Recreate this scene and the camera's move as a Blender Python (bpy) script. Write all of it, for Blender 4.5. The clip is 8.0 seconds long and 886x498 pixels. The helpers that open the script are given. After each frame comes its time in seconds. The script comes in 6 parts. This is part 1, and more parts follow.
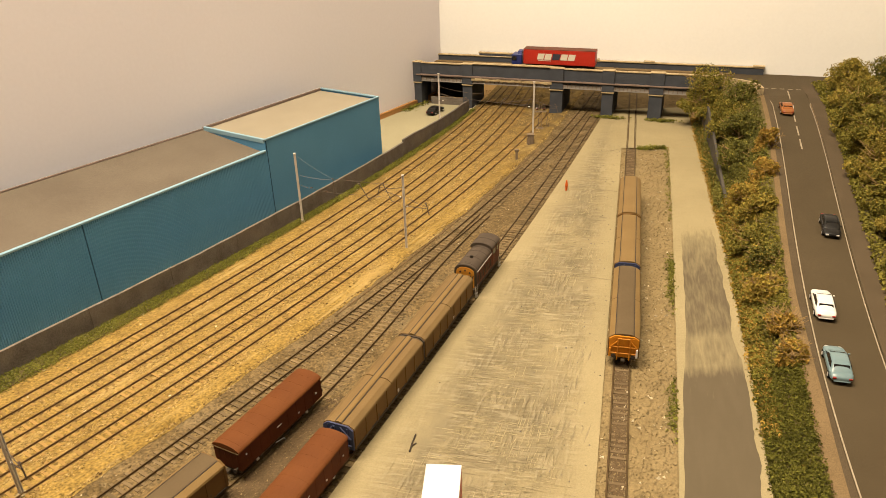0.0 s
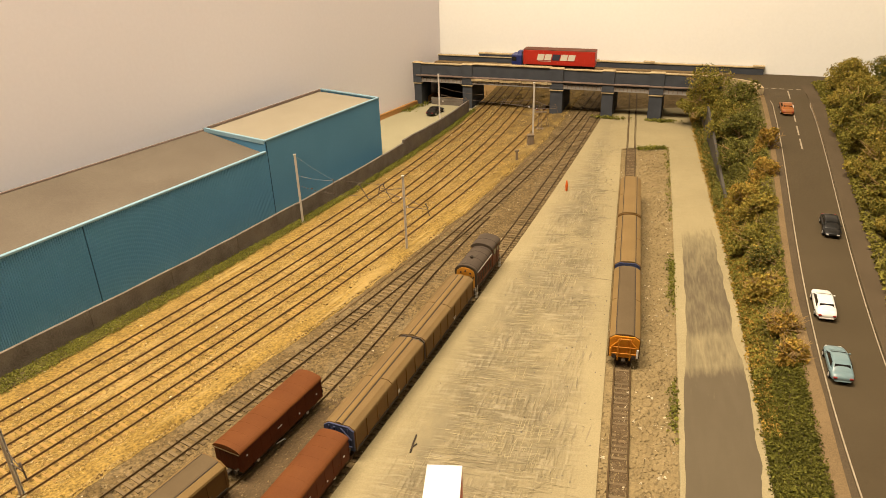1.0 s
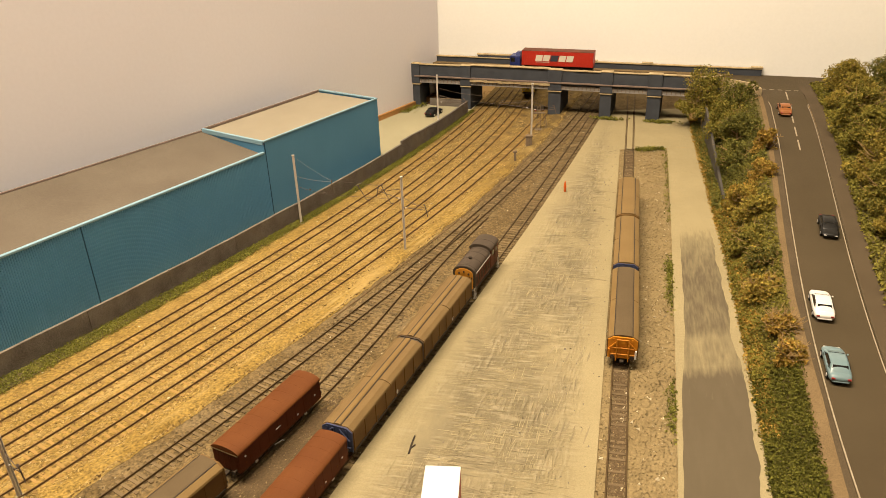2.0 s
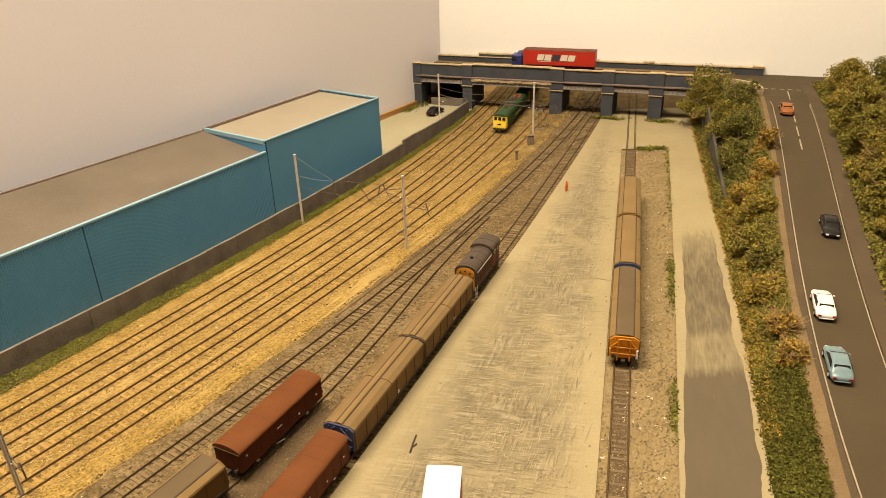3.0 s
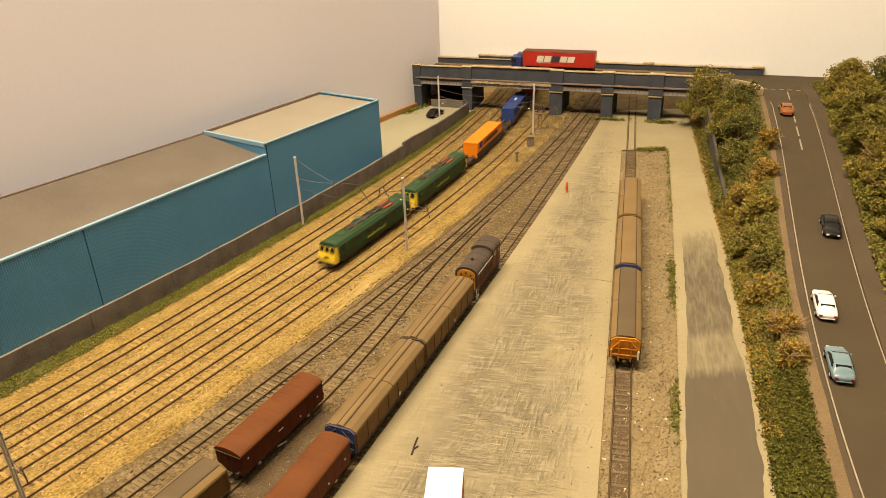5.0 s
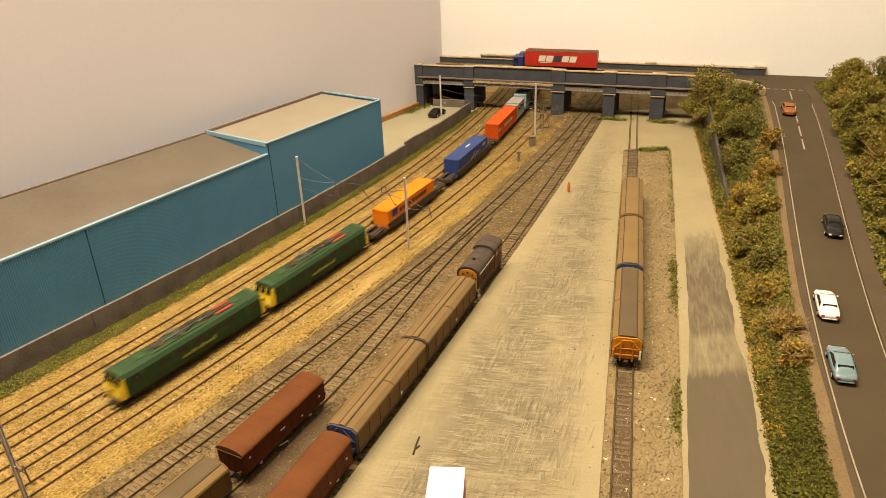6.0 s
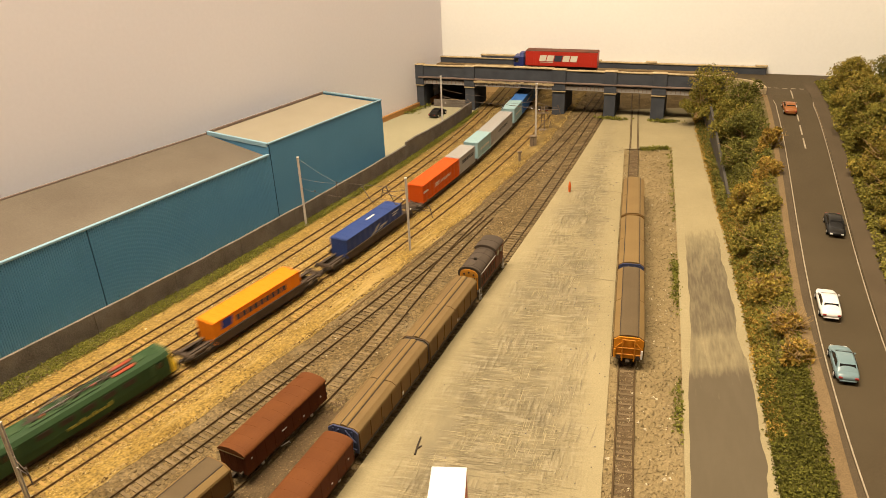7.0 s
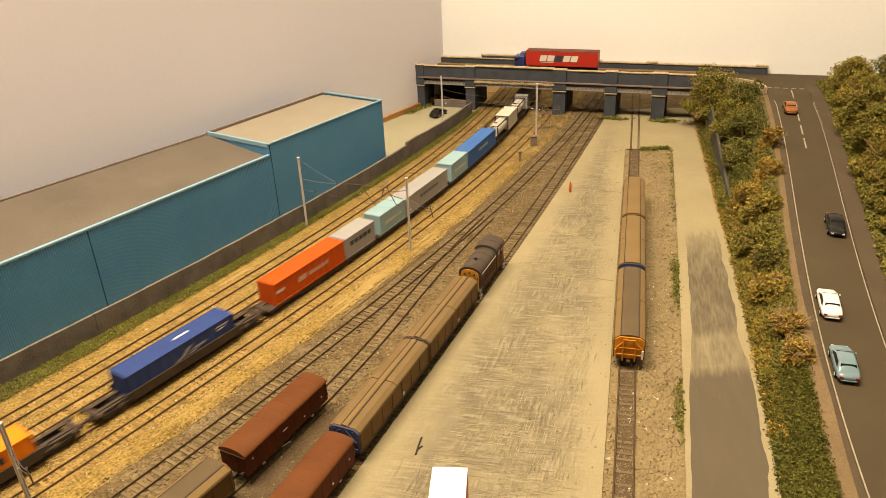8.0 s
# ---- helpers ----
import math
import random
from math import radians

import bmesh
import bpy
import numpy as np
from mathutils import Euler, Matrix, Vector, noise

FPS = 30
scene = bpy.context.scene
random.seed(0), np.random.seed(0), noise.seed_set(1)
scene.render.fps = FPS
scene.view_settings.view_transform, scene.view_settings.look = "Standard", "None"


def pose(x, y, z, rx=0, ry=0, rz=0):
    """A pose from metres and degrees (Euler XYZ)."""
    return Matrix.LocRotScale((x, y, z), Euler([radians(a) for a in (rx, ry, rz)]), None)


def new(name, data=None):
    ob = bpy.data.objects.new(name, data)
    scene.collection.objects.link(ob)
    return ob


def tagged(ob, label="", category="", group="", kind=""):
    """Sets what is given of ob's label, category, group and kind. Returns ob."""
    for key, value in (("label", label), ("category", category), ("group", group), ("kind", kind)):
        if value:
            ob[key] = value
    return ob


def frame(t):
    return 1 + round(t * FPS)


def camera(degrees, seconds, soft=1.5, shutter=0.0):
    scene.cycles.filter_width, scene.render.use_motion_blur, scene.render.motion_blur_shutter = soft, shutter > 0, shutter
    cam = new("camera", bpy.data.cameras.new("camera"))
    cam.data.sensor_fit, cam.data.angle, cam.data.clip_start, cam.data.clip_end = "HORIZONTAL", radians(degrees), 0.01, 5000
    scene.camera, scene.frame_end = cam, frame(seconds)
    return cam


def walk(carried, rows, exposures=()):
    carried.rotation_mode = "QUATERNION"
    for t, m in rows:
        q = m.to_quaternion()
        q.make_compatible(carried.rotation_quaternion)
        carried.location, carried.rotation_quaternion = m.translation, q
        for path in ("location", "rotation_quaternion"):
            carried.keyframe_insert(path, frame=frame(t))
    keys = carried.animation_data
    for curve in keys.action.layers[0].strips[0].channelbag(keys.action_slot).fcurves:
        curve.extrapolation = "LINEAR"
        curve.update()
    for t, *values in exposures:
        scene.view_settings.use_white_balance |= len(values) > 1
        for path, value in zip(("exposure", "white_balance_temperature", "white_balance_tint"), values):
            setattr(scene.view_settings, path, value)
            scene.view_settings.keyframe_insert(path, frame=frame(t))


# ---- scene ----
# The layout is a small model railway; lengths below are in centimetres, CM turns them into metres.
CM = 0.01

# ---- camera ----
cam = camera(62.21, 8.0, soft=0.75, shutter=0.55)
EYE = (0, 0, 27.1 * CM)
TURNS = [(0.0, 63.461, 1.589, -0.794), (0.5, 63.485, 1.625, -0.816), (1.0, 63.507, 1.704, -0.824), (1.5, 63.585, 1.653, -0.964),
         (3.0, 63.525, 1.676, -0.824), (3.5, 63.573, 1.749, -0.854), (4.0, 63.638, 1.809, -0.953), (4.5, 63.671, 1.888, -0.976),
         (6.0, 63.645, 1.945, -0.756), (6.5, 63.676, 1.963, -0.753), (7.0, 63.647, 2.126, -0.745), (7.5, 63.712, 2.111, -0.838),
         (8.0, 63.661, 2.195, -0.723)]
walk(cam, [(t, pose(*EYE, rx, ry, rz)) for t, rx, ry, rz in TURNS])

# ---- world and light: a closed room with warm ceiling panels and one added lamp ----
world = bpy.data.worlds.new("room_world")
world.use_nodes = True
world.node_tree.nodes["Background"].inputs[0].default_value = (1.0, 0.86, 0.68, 1)
world.node_tree.nodes["Background"].inputs[1].default_value = 0.05
scene.world = world
scene.view_settings.exposure = 0.0


def overhead_lamp(name, x, y, z, sx, sy, power):
    data = bpy.data.lights.new(name, "AREA")
    data.shape, data.size, data.size_y, data.energy, data.color = "RECTANGLE", sx, sy, power, (1.0, 0.82, 0.59)
    ob = new(name, data)
    ob.matrix_world = pose(x, y, z)
    return ob


overhead_lamp("overhead_lamp", -0.26, 0.27, 1.34, 0.9, 0.3, 47)
overhead_lamp("overhead_lamp", 0.45, -0.60, 1.34, 0.9, 0.3, 4.5)
# added lamp, unseen: brightens the ground under and beyond the bridge
overhead_lamp("overhead_lamp", 0.25, 1.95, 1.34, 0.9, 0.3, 27)
# ---- materials ----
def material(name, colour, rough=0.8, metal=0.0, colour2=None, scale=300.0, fine=2500.0, bump=0.0, spread=0.5, grain=0.05, streak=None, stain=0.0, stain_colour=(0.1, 0.08, 0.05), dirt=None, per_object=0.0, per_island=0.0, stretch=(1, 1, 1), gloss=0.5):
    """Two scales of noise: broad patches between two colours, fine grain, an optional stain and relief. Scales are per metre."""
    grain_amount = grain
    m = bpy.data.materials.new(name)
    m.use_nodes = True
    nt = m.node_tree
    bsdf = nt.nodes["Principled BSDF"]
    bsdf.inputs["Roughness"].default_value, bsdf.inputs["Metallic"].default_value = rough, metal
    bsdf.inputs["Specular IOR Level"].default_value = gloss if rough < 0.5 else 0.15
    co = nt.nodes.new("ShaderNodeTexCoord")
    mp = nt.nodes.new("ShaderNodeMapping")
    mp.inputs["Scale"].default_value = stretch
    nt.links.new(co.outputs["Object"], mp.inputs[0])

    def cloud(s, detail):
        n = nt.nodes.new("ShaderNodeTexNoise")
        n.inputs["Scale"].default_value, n.inputs["Detail"].default_value = s, detail
        nt.links.new(mp.outputs[0], n.inputs["Vector"])
        return n.outputs["Fac"]

    def ramp(fac, lo, hi):
        r = nt.nodes.new("ShaderNodeMapRange")
        r.inputs["From Min"].default_value, r.inputs["From Max"].default_value = lo, hi
        nt.links.new(fac, r.inputs["Value"])
        return r.outputs["Result"]

    def blend(fac, a, b, how="MIX"):
        x = nt.nodes.new("ShaderNodeMix")
        x.data_type, x.blend_type = "RGBA", how
        for slot, v in (("Factor", fac), ("A", a), ("B", b)):
            sock = [i for i in x.inputs if i.name == slot and i.enabled][0]
            if isinstance(v, (int, float)):
                sock.default_value = v
            elif isinstance(v, tuple):
                sock.default_value = (*v, 1)
            else:
                nt.links.new(v, sock)
        return [o for o in x.outputs if o.enabled][0]

    c2 = colour2 or tuple(c * 0.72 for c in colour)
    f1 = ramp(cloud(scale, 6.0), 0.5 - spread / 2, 0.5 + spread / 2)
    fine_fac = cloud(fine, 3.0)
    col = blend(f1, tuple(colour), tuple(c2))
    grain = nt.nodes.new("ShaderNodeMapRange")
    grain.inputs["From Min"].default_value, grain.inputs["From Max"].default_value = 0.3, 0.7
    grain.inputs["To Min"].default_value, grain.inputs["To Max"].default_value = 1 - grain_amount, 1 + grain_amount
    nt.links.new(fine_fac, grain.inputs["Value"])
    hsv = nt.nodes.new("ShaderNodeHueSaturation")
    nt.links.new(col, hsv.inputs["Color"])
    nt.links.new(grain.outputs[0], hsv.inputs["Value"])
    col = hsv.outputs[0]
    relief = fine_fac
    if streak:
        turn, sx, sy, lo, hi, ink = streak
        mp2 = nt.nodes.new("ShaderNodeMapping")
        mp2.vector_type = "TEXTURE"
        mp2.inputs["Rotation"].default_value, mp2.inputs["Scale"].default_value = (0, 0, radians(turn)), (1 / sx, 1 / sy, 0.01)
        nt.links.new(co.outputs["Object"], mp2.inputs[0])
        n = nt.nodes.new("ShaderNodeTexNoise")
        n.inputs["Scale"].default_value, n.inputs["Detail"].default_value = 1.0, 4.0
        nt.links.new(mp2.outputs[0], n.inputs["Vector"])
        patchy = ramp(cloud(22, 3.0), 0.42, 0.62)
        both = nt.nodes.new("ShaderNodeMath")
        both.operation = "MULTIPLY"
        nt.links.new(ramp(n.outputs["Fac"], lo, hi), both.inputs[0])
        nt.links.new(patchy, both.inputs[1])
        col = blend(both.outputs[0], col, tuple(ink))
        relief = n.outputs["Fac"]
    if stain:
        col = blend(ramp(cloud(scale * 0.31, 5.0), 0.52, 0.52 + 0.22 / max(stain, 0.1)), col, tuple(stain_colour))
    if dirt:
        y0, y1, ink = dirt
        sep = nt.nodes.new("ShaderNodeSeparateXYZ")
        nt.links.new(co.outputs["Object"], sep.inputs[0])
        add = nt.nodes.new("ShaderNodeMath")
        add.operation = "MULTIPLY"
        nt.links.new(ramp(sep.outputs[1], y0, y1), add.inputs[0])
        nt.links.new(ramp(cloud(70, 5.0), 0.25, 0.6), add.inputs[1])
        col = blend(add.outputs[0], col, tuple(ink))
    for amount, kind in ((per_object, "OBJECT"), (per_island, "ISLAND")):
        if amount:
            src = nt.nodes.new("ShaderNodeObjectInfo" if kind == "OBJECT" else "ShaderNodeNewGeometry")
            out = src.outputs["Random" if kind == "OBJECT" else "Random Per Island"]
            rng = nt.nodes.new("ShaderNodeMapRange")
            rng.inputs["To Min"].default_value, rng.inputs["To Max"].default_value = 1 - amount, 1 + amount
            nt.links.new(out, rng.inputs["Value"])
            h2 = nt.nodes.new("ShaderNodeHueSaturation")
            nt.links.new(col, h2.inputs["Color"])
            nt.links.new(rng.outputs[0], h2.inputs["Value"])
            col = h2.outputs[0]
    nt.links.new(col, bsdf.inputs["Base Color"])
    if bump:
        b = nt.nodes.new("ShaderNodeBump")
        b.inputs["Strength"].default_value, b.inputs["Distance"].default_value = min(1.0, bump), 0.0006
        nt.links.new(relief, b.inputs["Height"])
        nt.links.new(b.outputs[0], bsdf.inputs["Normal"])
    return m


def scratched_concrete(name, wear=None):
    """Pale concrete with a grey worn middle and fine embossed scratches across and along, their relief shading also put
    into the colour; wear: asphalt cover by distance, (y, cover) pairs.
    """
    m = material(name, (0.325, 0.270, 0.152), 0.85, colour2=(0.272, 0.225, 0.125), scale=20, fine=1500, grain=0.10)
    nt = m.node_tree
    bsdf = nt.nodes["Principled BSDF"]
    col = bsdf.inputs["Base Color"].links[0].from_socket
    co = nt.nodes.new("ShaderNodeTexCoord")

    def ramp(v, lo, hi, a=0.0, b=1.0, soft=False):
        r = nt.nodes.new("ShaderNodeMapRange")
        r.interpolation_type = "SMOOTHSTEP" if soft else "LINEAR"
        for k, x in (("From Min", lo), ("From Max", hi), ("To Min", a), ("To Max", b)):
            r.inputs[k].default_value = x
        nt.links.new(v, r.inputs["Value"])
        return r.outputs["Result"]

    def turned(turn, sx=1.0, sy=1.0):
        """Coordinates along axes turned by so many degrees, then stretched."""
        mp = nt.nodes.new("ShaderNodeMapping")
        mp.vector_type = "TEXTURE"
        mp.inputs["Rotation"].default_value, mp.inputs["Scale"].default_value = (0, 0, radians(turn)), (1 / sx, 1 / sy, 1)
        nt.links.new(co.outputs["Object"], mp.inputs[0])
        return mp.outputs[0]

    def cloud(turn, sx, sy, detail=4.0, bow=0.0):
        n = nt.nodes.new("ShaderNodeTexNoise")
        n.inputs["Scale"].default_value, n.inputs["Detail"].default_value, n.inputs["Distortion"].default_value = 1.0, detail, bow
        nt.links.new(turned(turn, sx, sy), n.inputs["Vector"])
        return n.outputs["Fac"]

    def times(a, b, how="MULTIPLY"):
        x = nt.nodes.new("ShaderNodeMath")
        x.operation = how
        for i, v in enumerate((a, b)):
            if isinstance(v, float):
                x.inputs[i].default_value = v
            else:
                nt.links.new(v, x.inputs[i])
        return x.outputs[0]

    def over(fac, base, ink):
        x = nt.nodes.new("ShaderNodeMix")
        x.data_type = "RGBA"
        nt.links.new(fac, [i for i in x.inputs if i.name == "Factor" and i.enabled][0])
        nt.links.new(base, [i for i in x.inputs if i.name == "A" and i.enabled][0])
        [i for i in x.inputs if i.name == "B" and i.enabled][0].default_value = (*ink, 1)
        return [o for o in x.outputs if o.enabled][0]

    def across_of(turn):
        x = nt.nodes.new("ShaderNodeSeparateXYZ")
        nt.links.new(turned(turn), x.inputs[0])
        return x.outputs[0]

    # a trodden lane down the middle of the slab, paler towards both its borders
    lane = times(ramp(across_of(-14.4), -0.002, -0.026, 0.08, 1.0, True), ramp(across_of(-22.8), -0.156, -0.125, 0.12, 1.0, True))
    worn = times(times(ramp(cloud(-16, 14, 8, 7.0), 0.32, 0.54), ramp(cloud(-16, 90, 60, 8.0), 0.30, 0.62, 0.45, 1.0)), lane)
    # scratches in patches: dark groove beside pale burr, relief shading put into the colour
    where_across = times(ramp(cloud(-12, 46, 30, 6.0), 0.38, 0.53), lane)
    where_along = times(ramp(cloud(-18, 42, 34, 6.0), 0.42, 0.56), lane)
    sweep = cloud(-11, 60, 430, 5.0, 0.5)
    rake = cloud(-19, 430, 60, 5.0, 0.5)
    faint = cloud(-17, 700, 40, 3.0)
    col = over(times(worn, 0.88), col, (0.185, 0.154, 0.095))
    col = over(times(ramp(faint, 0.50, 0.68), times(lane, 0.18)), col, (0.16, 0.134, 0.084))
    # painted pale and dark pairs imitate light catching the ridges
    col = over(times(times(ramp(sweep, 0.53, 0.575), where_across), 0.34), col, (0.41, 0.355, 0.235))
    col = over(times(times(ramp(rake, 0.53, 0.575), where_along), 0.28), col, (0.41, 0.355, 0.235))
    col = over(times(times(ramp(sweep, 0.46, 0.42), where_across), 0.22), col, (0.115, 0.094, 0.058))
    col = over(times(times(ramp(rake, 0.46, 0.42), where_along), 0.16), col, (0.125, 0.102, 0.063))
    cover = None
    if wear:
        sep = nt.nodes.new("ShaderNodeSeparateXYZ")
        nt.links.new(co.outputs["Object"], sep.inputs[0])
        y0, y1 = wear[0][0], wear[-1][0]
        steps_of = nt.nodes.new("ShaderNodeValToRGB")
        nt.links.new(ramp(sep.outputs[1], y0, y1), steps_of.inputs[0])
        el = steps_of.color_ramp.elements
        while len(el) < len(wear):
            el.new(0.5)
        for e, (y, k) in zip(el, wear):
            e.position, e.color = (y - y0) / (y1 - y0), (k, k, k, 1)
        patchy = times(ramp(cloud(-15, 150, 40, 8.0), 0.25, 0.75, -0.18, 0.18), ramp(cloud(-15, 620, 70, 4.0), 0.3, 0.7, -0.16, 0.16), "ADD")
        cover = ramp(times(steps_of.outputs[0], patchy, "ADD"), 0.10, 0.95)
        col = over(times(cover, 0.95), col, (0.092, 0.073, 0.047))
        col = over(times(times(cover, ramp(cloud(-15, 130, 30, 5.0), 0.42, 0.62)), 0.30), col, (0.122, 0.098, 0.064))
    nt.links.new(col, bsdf.inputs["Base Color"])
    b = nt.nodes.new("ShaderNodeBump")
    b.inputs["Strength"].default_value, b.inputs["Distance"].default_value = 1.0, 0.0008
    relief = times(times(ramp(sweep, 0.38, 0.62), where_across), times(ramp(rake, 0.38, 0.62), where_along), "ADD")
    nt.links.new(times(relief, 0.12 if wear else 1.0), b.inputs["Height"])
    nt.links.new(b.outputs[0], bsdf.inputs["Normal"])
    return m


M = dict(
    concrete=scratched_concrete("cast_concrete"),
    road_skin=scratched_concrete("asphalt_skin_on_concrete", ((0.30, 1.3), (0.355, 1.0), (0.368, 0.50), (0.398, 0.45), (0.412, 0.80), (0.47, 0.82), (0.53, 0.55), (0.57, -0.1))),
    siding_gravel=material("siding_gravel", (0.25, 0.188, 0.093), 0.95, colour2=(0.19, 0.14, 0.067), scale=60, fine=900, bump=0.5, grain=0.2, stain=0.4, stain_colour=(0.29, 0.222, 0.115)),
    ballast=material("ochre_ballast", (0.278, 0.186, 0.050), 0.95, colour2=(0.19, 0.121, 0.030), scale=45, fine=650, bump=1.0, grain=0.55, stain=0.6, stain_colour=(0.36, 0.245, 0.088), streak=(-32, 260, 9, 0.46, 0.62, (0.36, 0.258, 0.096)), dirt=(0.62, 0.88, (0.125, 0.086, 0.036))),
    grey_ballast=material("grey_ballast", (0.170, 0.119, 0.055), 0.95, colour2=(0.106, 0.073, 0.031), scale=70, fine=650, bump=1.0, grain=0.5, stain=0.4, stain_colour=(0.27, 0.215, 0.13)),
    stone=material("ballast_chips", (0.33, 0.225, 0.082), 0.9, colour2=(0.20, 0.125, 0.043), scale=200, fine=2500, per_island=0.35, grain=0.2),
    siding_stone=material("siding_gravel_stone", (0.28, 0.215, 0.115), 0.9, colour2=(0.20, 0.148, 0.075), scale=200, fine=2500, per_island=0.3, grain=0.2),
    grey_stone=material("grey_chips", (0.24, 0.18, 0.095), 0.9, colour2=(0.12, 0.086, 0.042), scale=200, fine=2500, per_island=0.45, grain=0.2),
    road=material("road_asphalt", (0.076, 0.057, 0.032), 0.8, colour2=(0.062, 0.046, 0.025), scale=20, fine=2500, bump=0.2, grain=0.2),
    pavement=material("pavement_grey", (0.092, 0.068, 0.041), 0.85, colour2=(0.074, 0.054, 0.032), scale=40, fine=2000, bump=0.2, grain=0.2),
    card=material("bare_card", (0.19, 0.132, 0.068), 0.9, colour2=(0.155, 0.106, 0.053), scale=60, fine=1500, grain=0.2),
    line=material("road_paint", (0.40, 0.345, 0.255), 0.7, colour2=(0.24, 0.195, 0.135), scale=200),
    yard_rail=material("grimy_yard_rail", (0.098, 0.064, 0.029), 0.6, metal=0.1, colour2=(0.068, 0.043, 0.019), scale=120, fine=1500),
    rail=material("rusty_rail", (0.152, 0.096, 0.042), 0.6, metal=0.1, colour2=(0.105, 0.065, 0.028), scale=120, fine=1500),
    sleeper=material("ochre_sleeper", (0.30, 0.195, 0.066), 0.9, colour2=(0.23, 0.14, 0.044), scale=200, per_object=0.25),
    dark_sleeper=material("grimy_sleeper", (0.185, 0.135, 0.072), 0.9, colour2=(0.125, 0.088, 0.045), scale=200, per_object=0.3),
    mud_sleeper=material("muddy_sleeper", (0.16, 0.115, 0.064), 0.9, colour2=(0.125, 0.09, 0.05), scale=200, per_object=0.15),
    faded_asphalt=material("faded_asphalt", (0.17, 0.13, 0.08), 0.85, colour2=(0.24, 0.195, 0.12), scale=40, fine=1500, bump=0.3, spread=0.3, stain=0.5, stain_colour=(0.28, 0.23, 0.14)),
    dark_bed=material("dark_track_bed", (0.112, 0.076, 0.040), 0.9, colour2=(0.078, 0.052, 0.026), scale=90, fine=900, bump=0.8, grain=0.3),
    soil=material("bank_soil", (0.16, 0.12, 0.05), 0.95, colour2=(0.09, 0.08, 0.03), scale=60, fine=1200, bump=1.0, grain=0.2),
    board=material("bare_board", (0.46, 0.30, 0.12), 0.8, colour2=(0.36, 0.22, 0.08), scale=20, fine=600, stretch=(1, 0.1, 1)),
    backscene=material("backscene_grey", (0.76, 0.73, 0.77), 0.8, colour2=(0.74, 0.71, 0.75), scale=4, fine=300, grain=0.012),
    backwall=material("white_wall", (0.84, 0.83, 0.80), 0.8, colour2=(0.83, 0.82, 0.79), scale=4, fine=300, grain=0.012),
    roomwall=material("room_wall", (0.62, 0.56, 0.48), 0.9, scale=3, fine=200, grain=0.012),
    ceiling=material("ceiling_paint", (0.78, 0.75, 0.70), 0.9, scale=3, fine=200, grain=0.012),
    floor=material("carpet", (0.18, 0.15, 0.13), 0.95, scale=30, fine=900),
    cladding=material("blue_cladding", (0.097, 0.262, 0.445), 0.55, colour2=(0.086, 0.236, 0.405), scale=25, fine=900),
    joint=material("dark_blue_joint", (0.02, 0.08, 0.15), 0.6, scale=100),
    trim=material("pale_blue_trim", (0.25, 0.40, 0.50), 0.6, colour2=(0.22, 0.37, 0.46), scale=60),
    flatroof=material("beige_roof", (0.30, 0.262, 0.195), 0.9, colour2=(0.265, 0.23, 0.17), scale=25, fine=1500),
    greyroof=material("grey_roof", (0.150, 0.125, 0.096), 0.9, colour2=(0.122, 0.10, 0.077), scale=25, fine=1200, stain=0.2, stain_colour=(0.20, 0.165, 0.125), grain=0.2),
    lowwall=material("weathered_wall", (0.195, 0.170, 0.148), 0.9, colour2=(0.120, 0.102, 0.086), scale=90, fine=1100, stain=0.5, stain_colour=(0.24, 0.195, 0.14), grain=0.25, bump=0.6),
    slate=material("slate_blue_brick", (0.066, 0.072, 0.086), 0.8, colour2=(0.048, 0.052, 0.062), scale=80, fine=2500, bump=0.3),
    coping=material("sandstone_coping", (0.50, 0.40, 0.24), 0.9, colour2=(0.30, 0.225, 0.125), scale=120, fine=1500, grain=0.2),
    cornice=material("brown_cornice", (0.22, 0.16, 0.13), 0.85, colour2=(0.16, 0.12, 0.10), scale=100),
    girder=material("grey_girder", (0.30, 0.28, 0.26), 0.7, colour2=(0.20, 0.18, 0.16), scale=150),
    dark_wall=material("dark_retaining_wall", (0.095, 0.085, 0.072), 0.9, colour2=(0.065, 0.057, 0.048), scale=60, fine=1500, grain=0.2),
    black=material("shadow_black", (0.02, 0.018, 0.016), 0.7, scale=100),
    carpark=material("pale_concrete", (0.36, 0.325, 0.21), 0.9, colour2=(0.32, 0.29, 0.185), scale=20, fine=1200, bump=0.1, grain=0.07),
    wood=material("raw_wood_strip", (0.42, 0.22, 0.08), 0.7, colour2=(0.32, 0.16, 0.05), scale=80, stretch=(1, 0.1, 1)),
    mast=material("galvanised_mast", (0.60, 0.56, 0.51), 0.6, colour2=(0.52, 0.48, 0.43), scale=100),
    wire=material("dark_wire", (0.14, 0.11, 0.09), 0.6, metal=0.4, scale=300),
    pale_wire=material("pale_wire", (0.45, 0.41, 0.36), 0.5, metal=0.3, scale=300),
)


# ---- mesh helpers; all in centimetres ----
def part(name, bm, mat, parent=None, label="", m=None, smooth=False):
    bmesh.ops.scale(bm, vec=(CM, CM, CM), verts=bm.verts)
    bm.normal_update()
    if smooth:
        for f in bm.faces:
            f.smooth = True
    me = bpy.data.meshes.new(name)
    bm.to_mesh(me)
    bm.free()
    me.materials.append(mat)
    ob = new(name, me)
    if parent:
        ob.parent = parent
    if m:
        ob.matrix_basis = m
    if label:
        tagged(ob, label)
    return ob


def shared(name, source, parent, m, scale=(1, 1, 1)):
    ob = new(name, source.data)
    ob.parent = parent
    ob.matrix_basis = m @ Matrix.Diagonal((*scale, 1))
    return ob


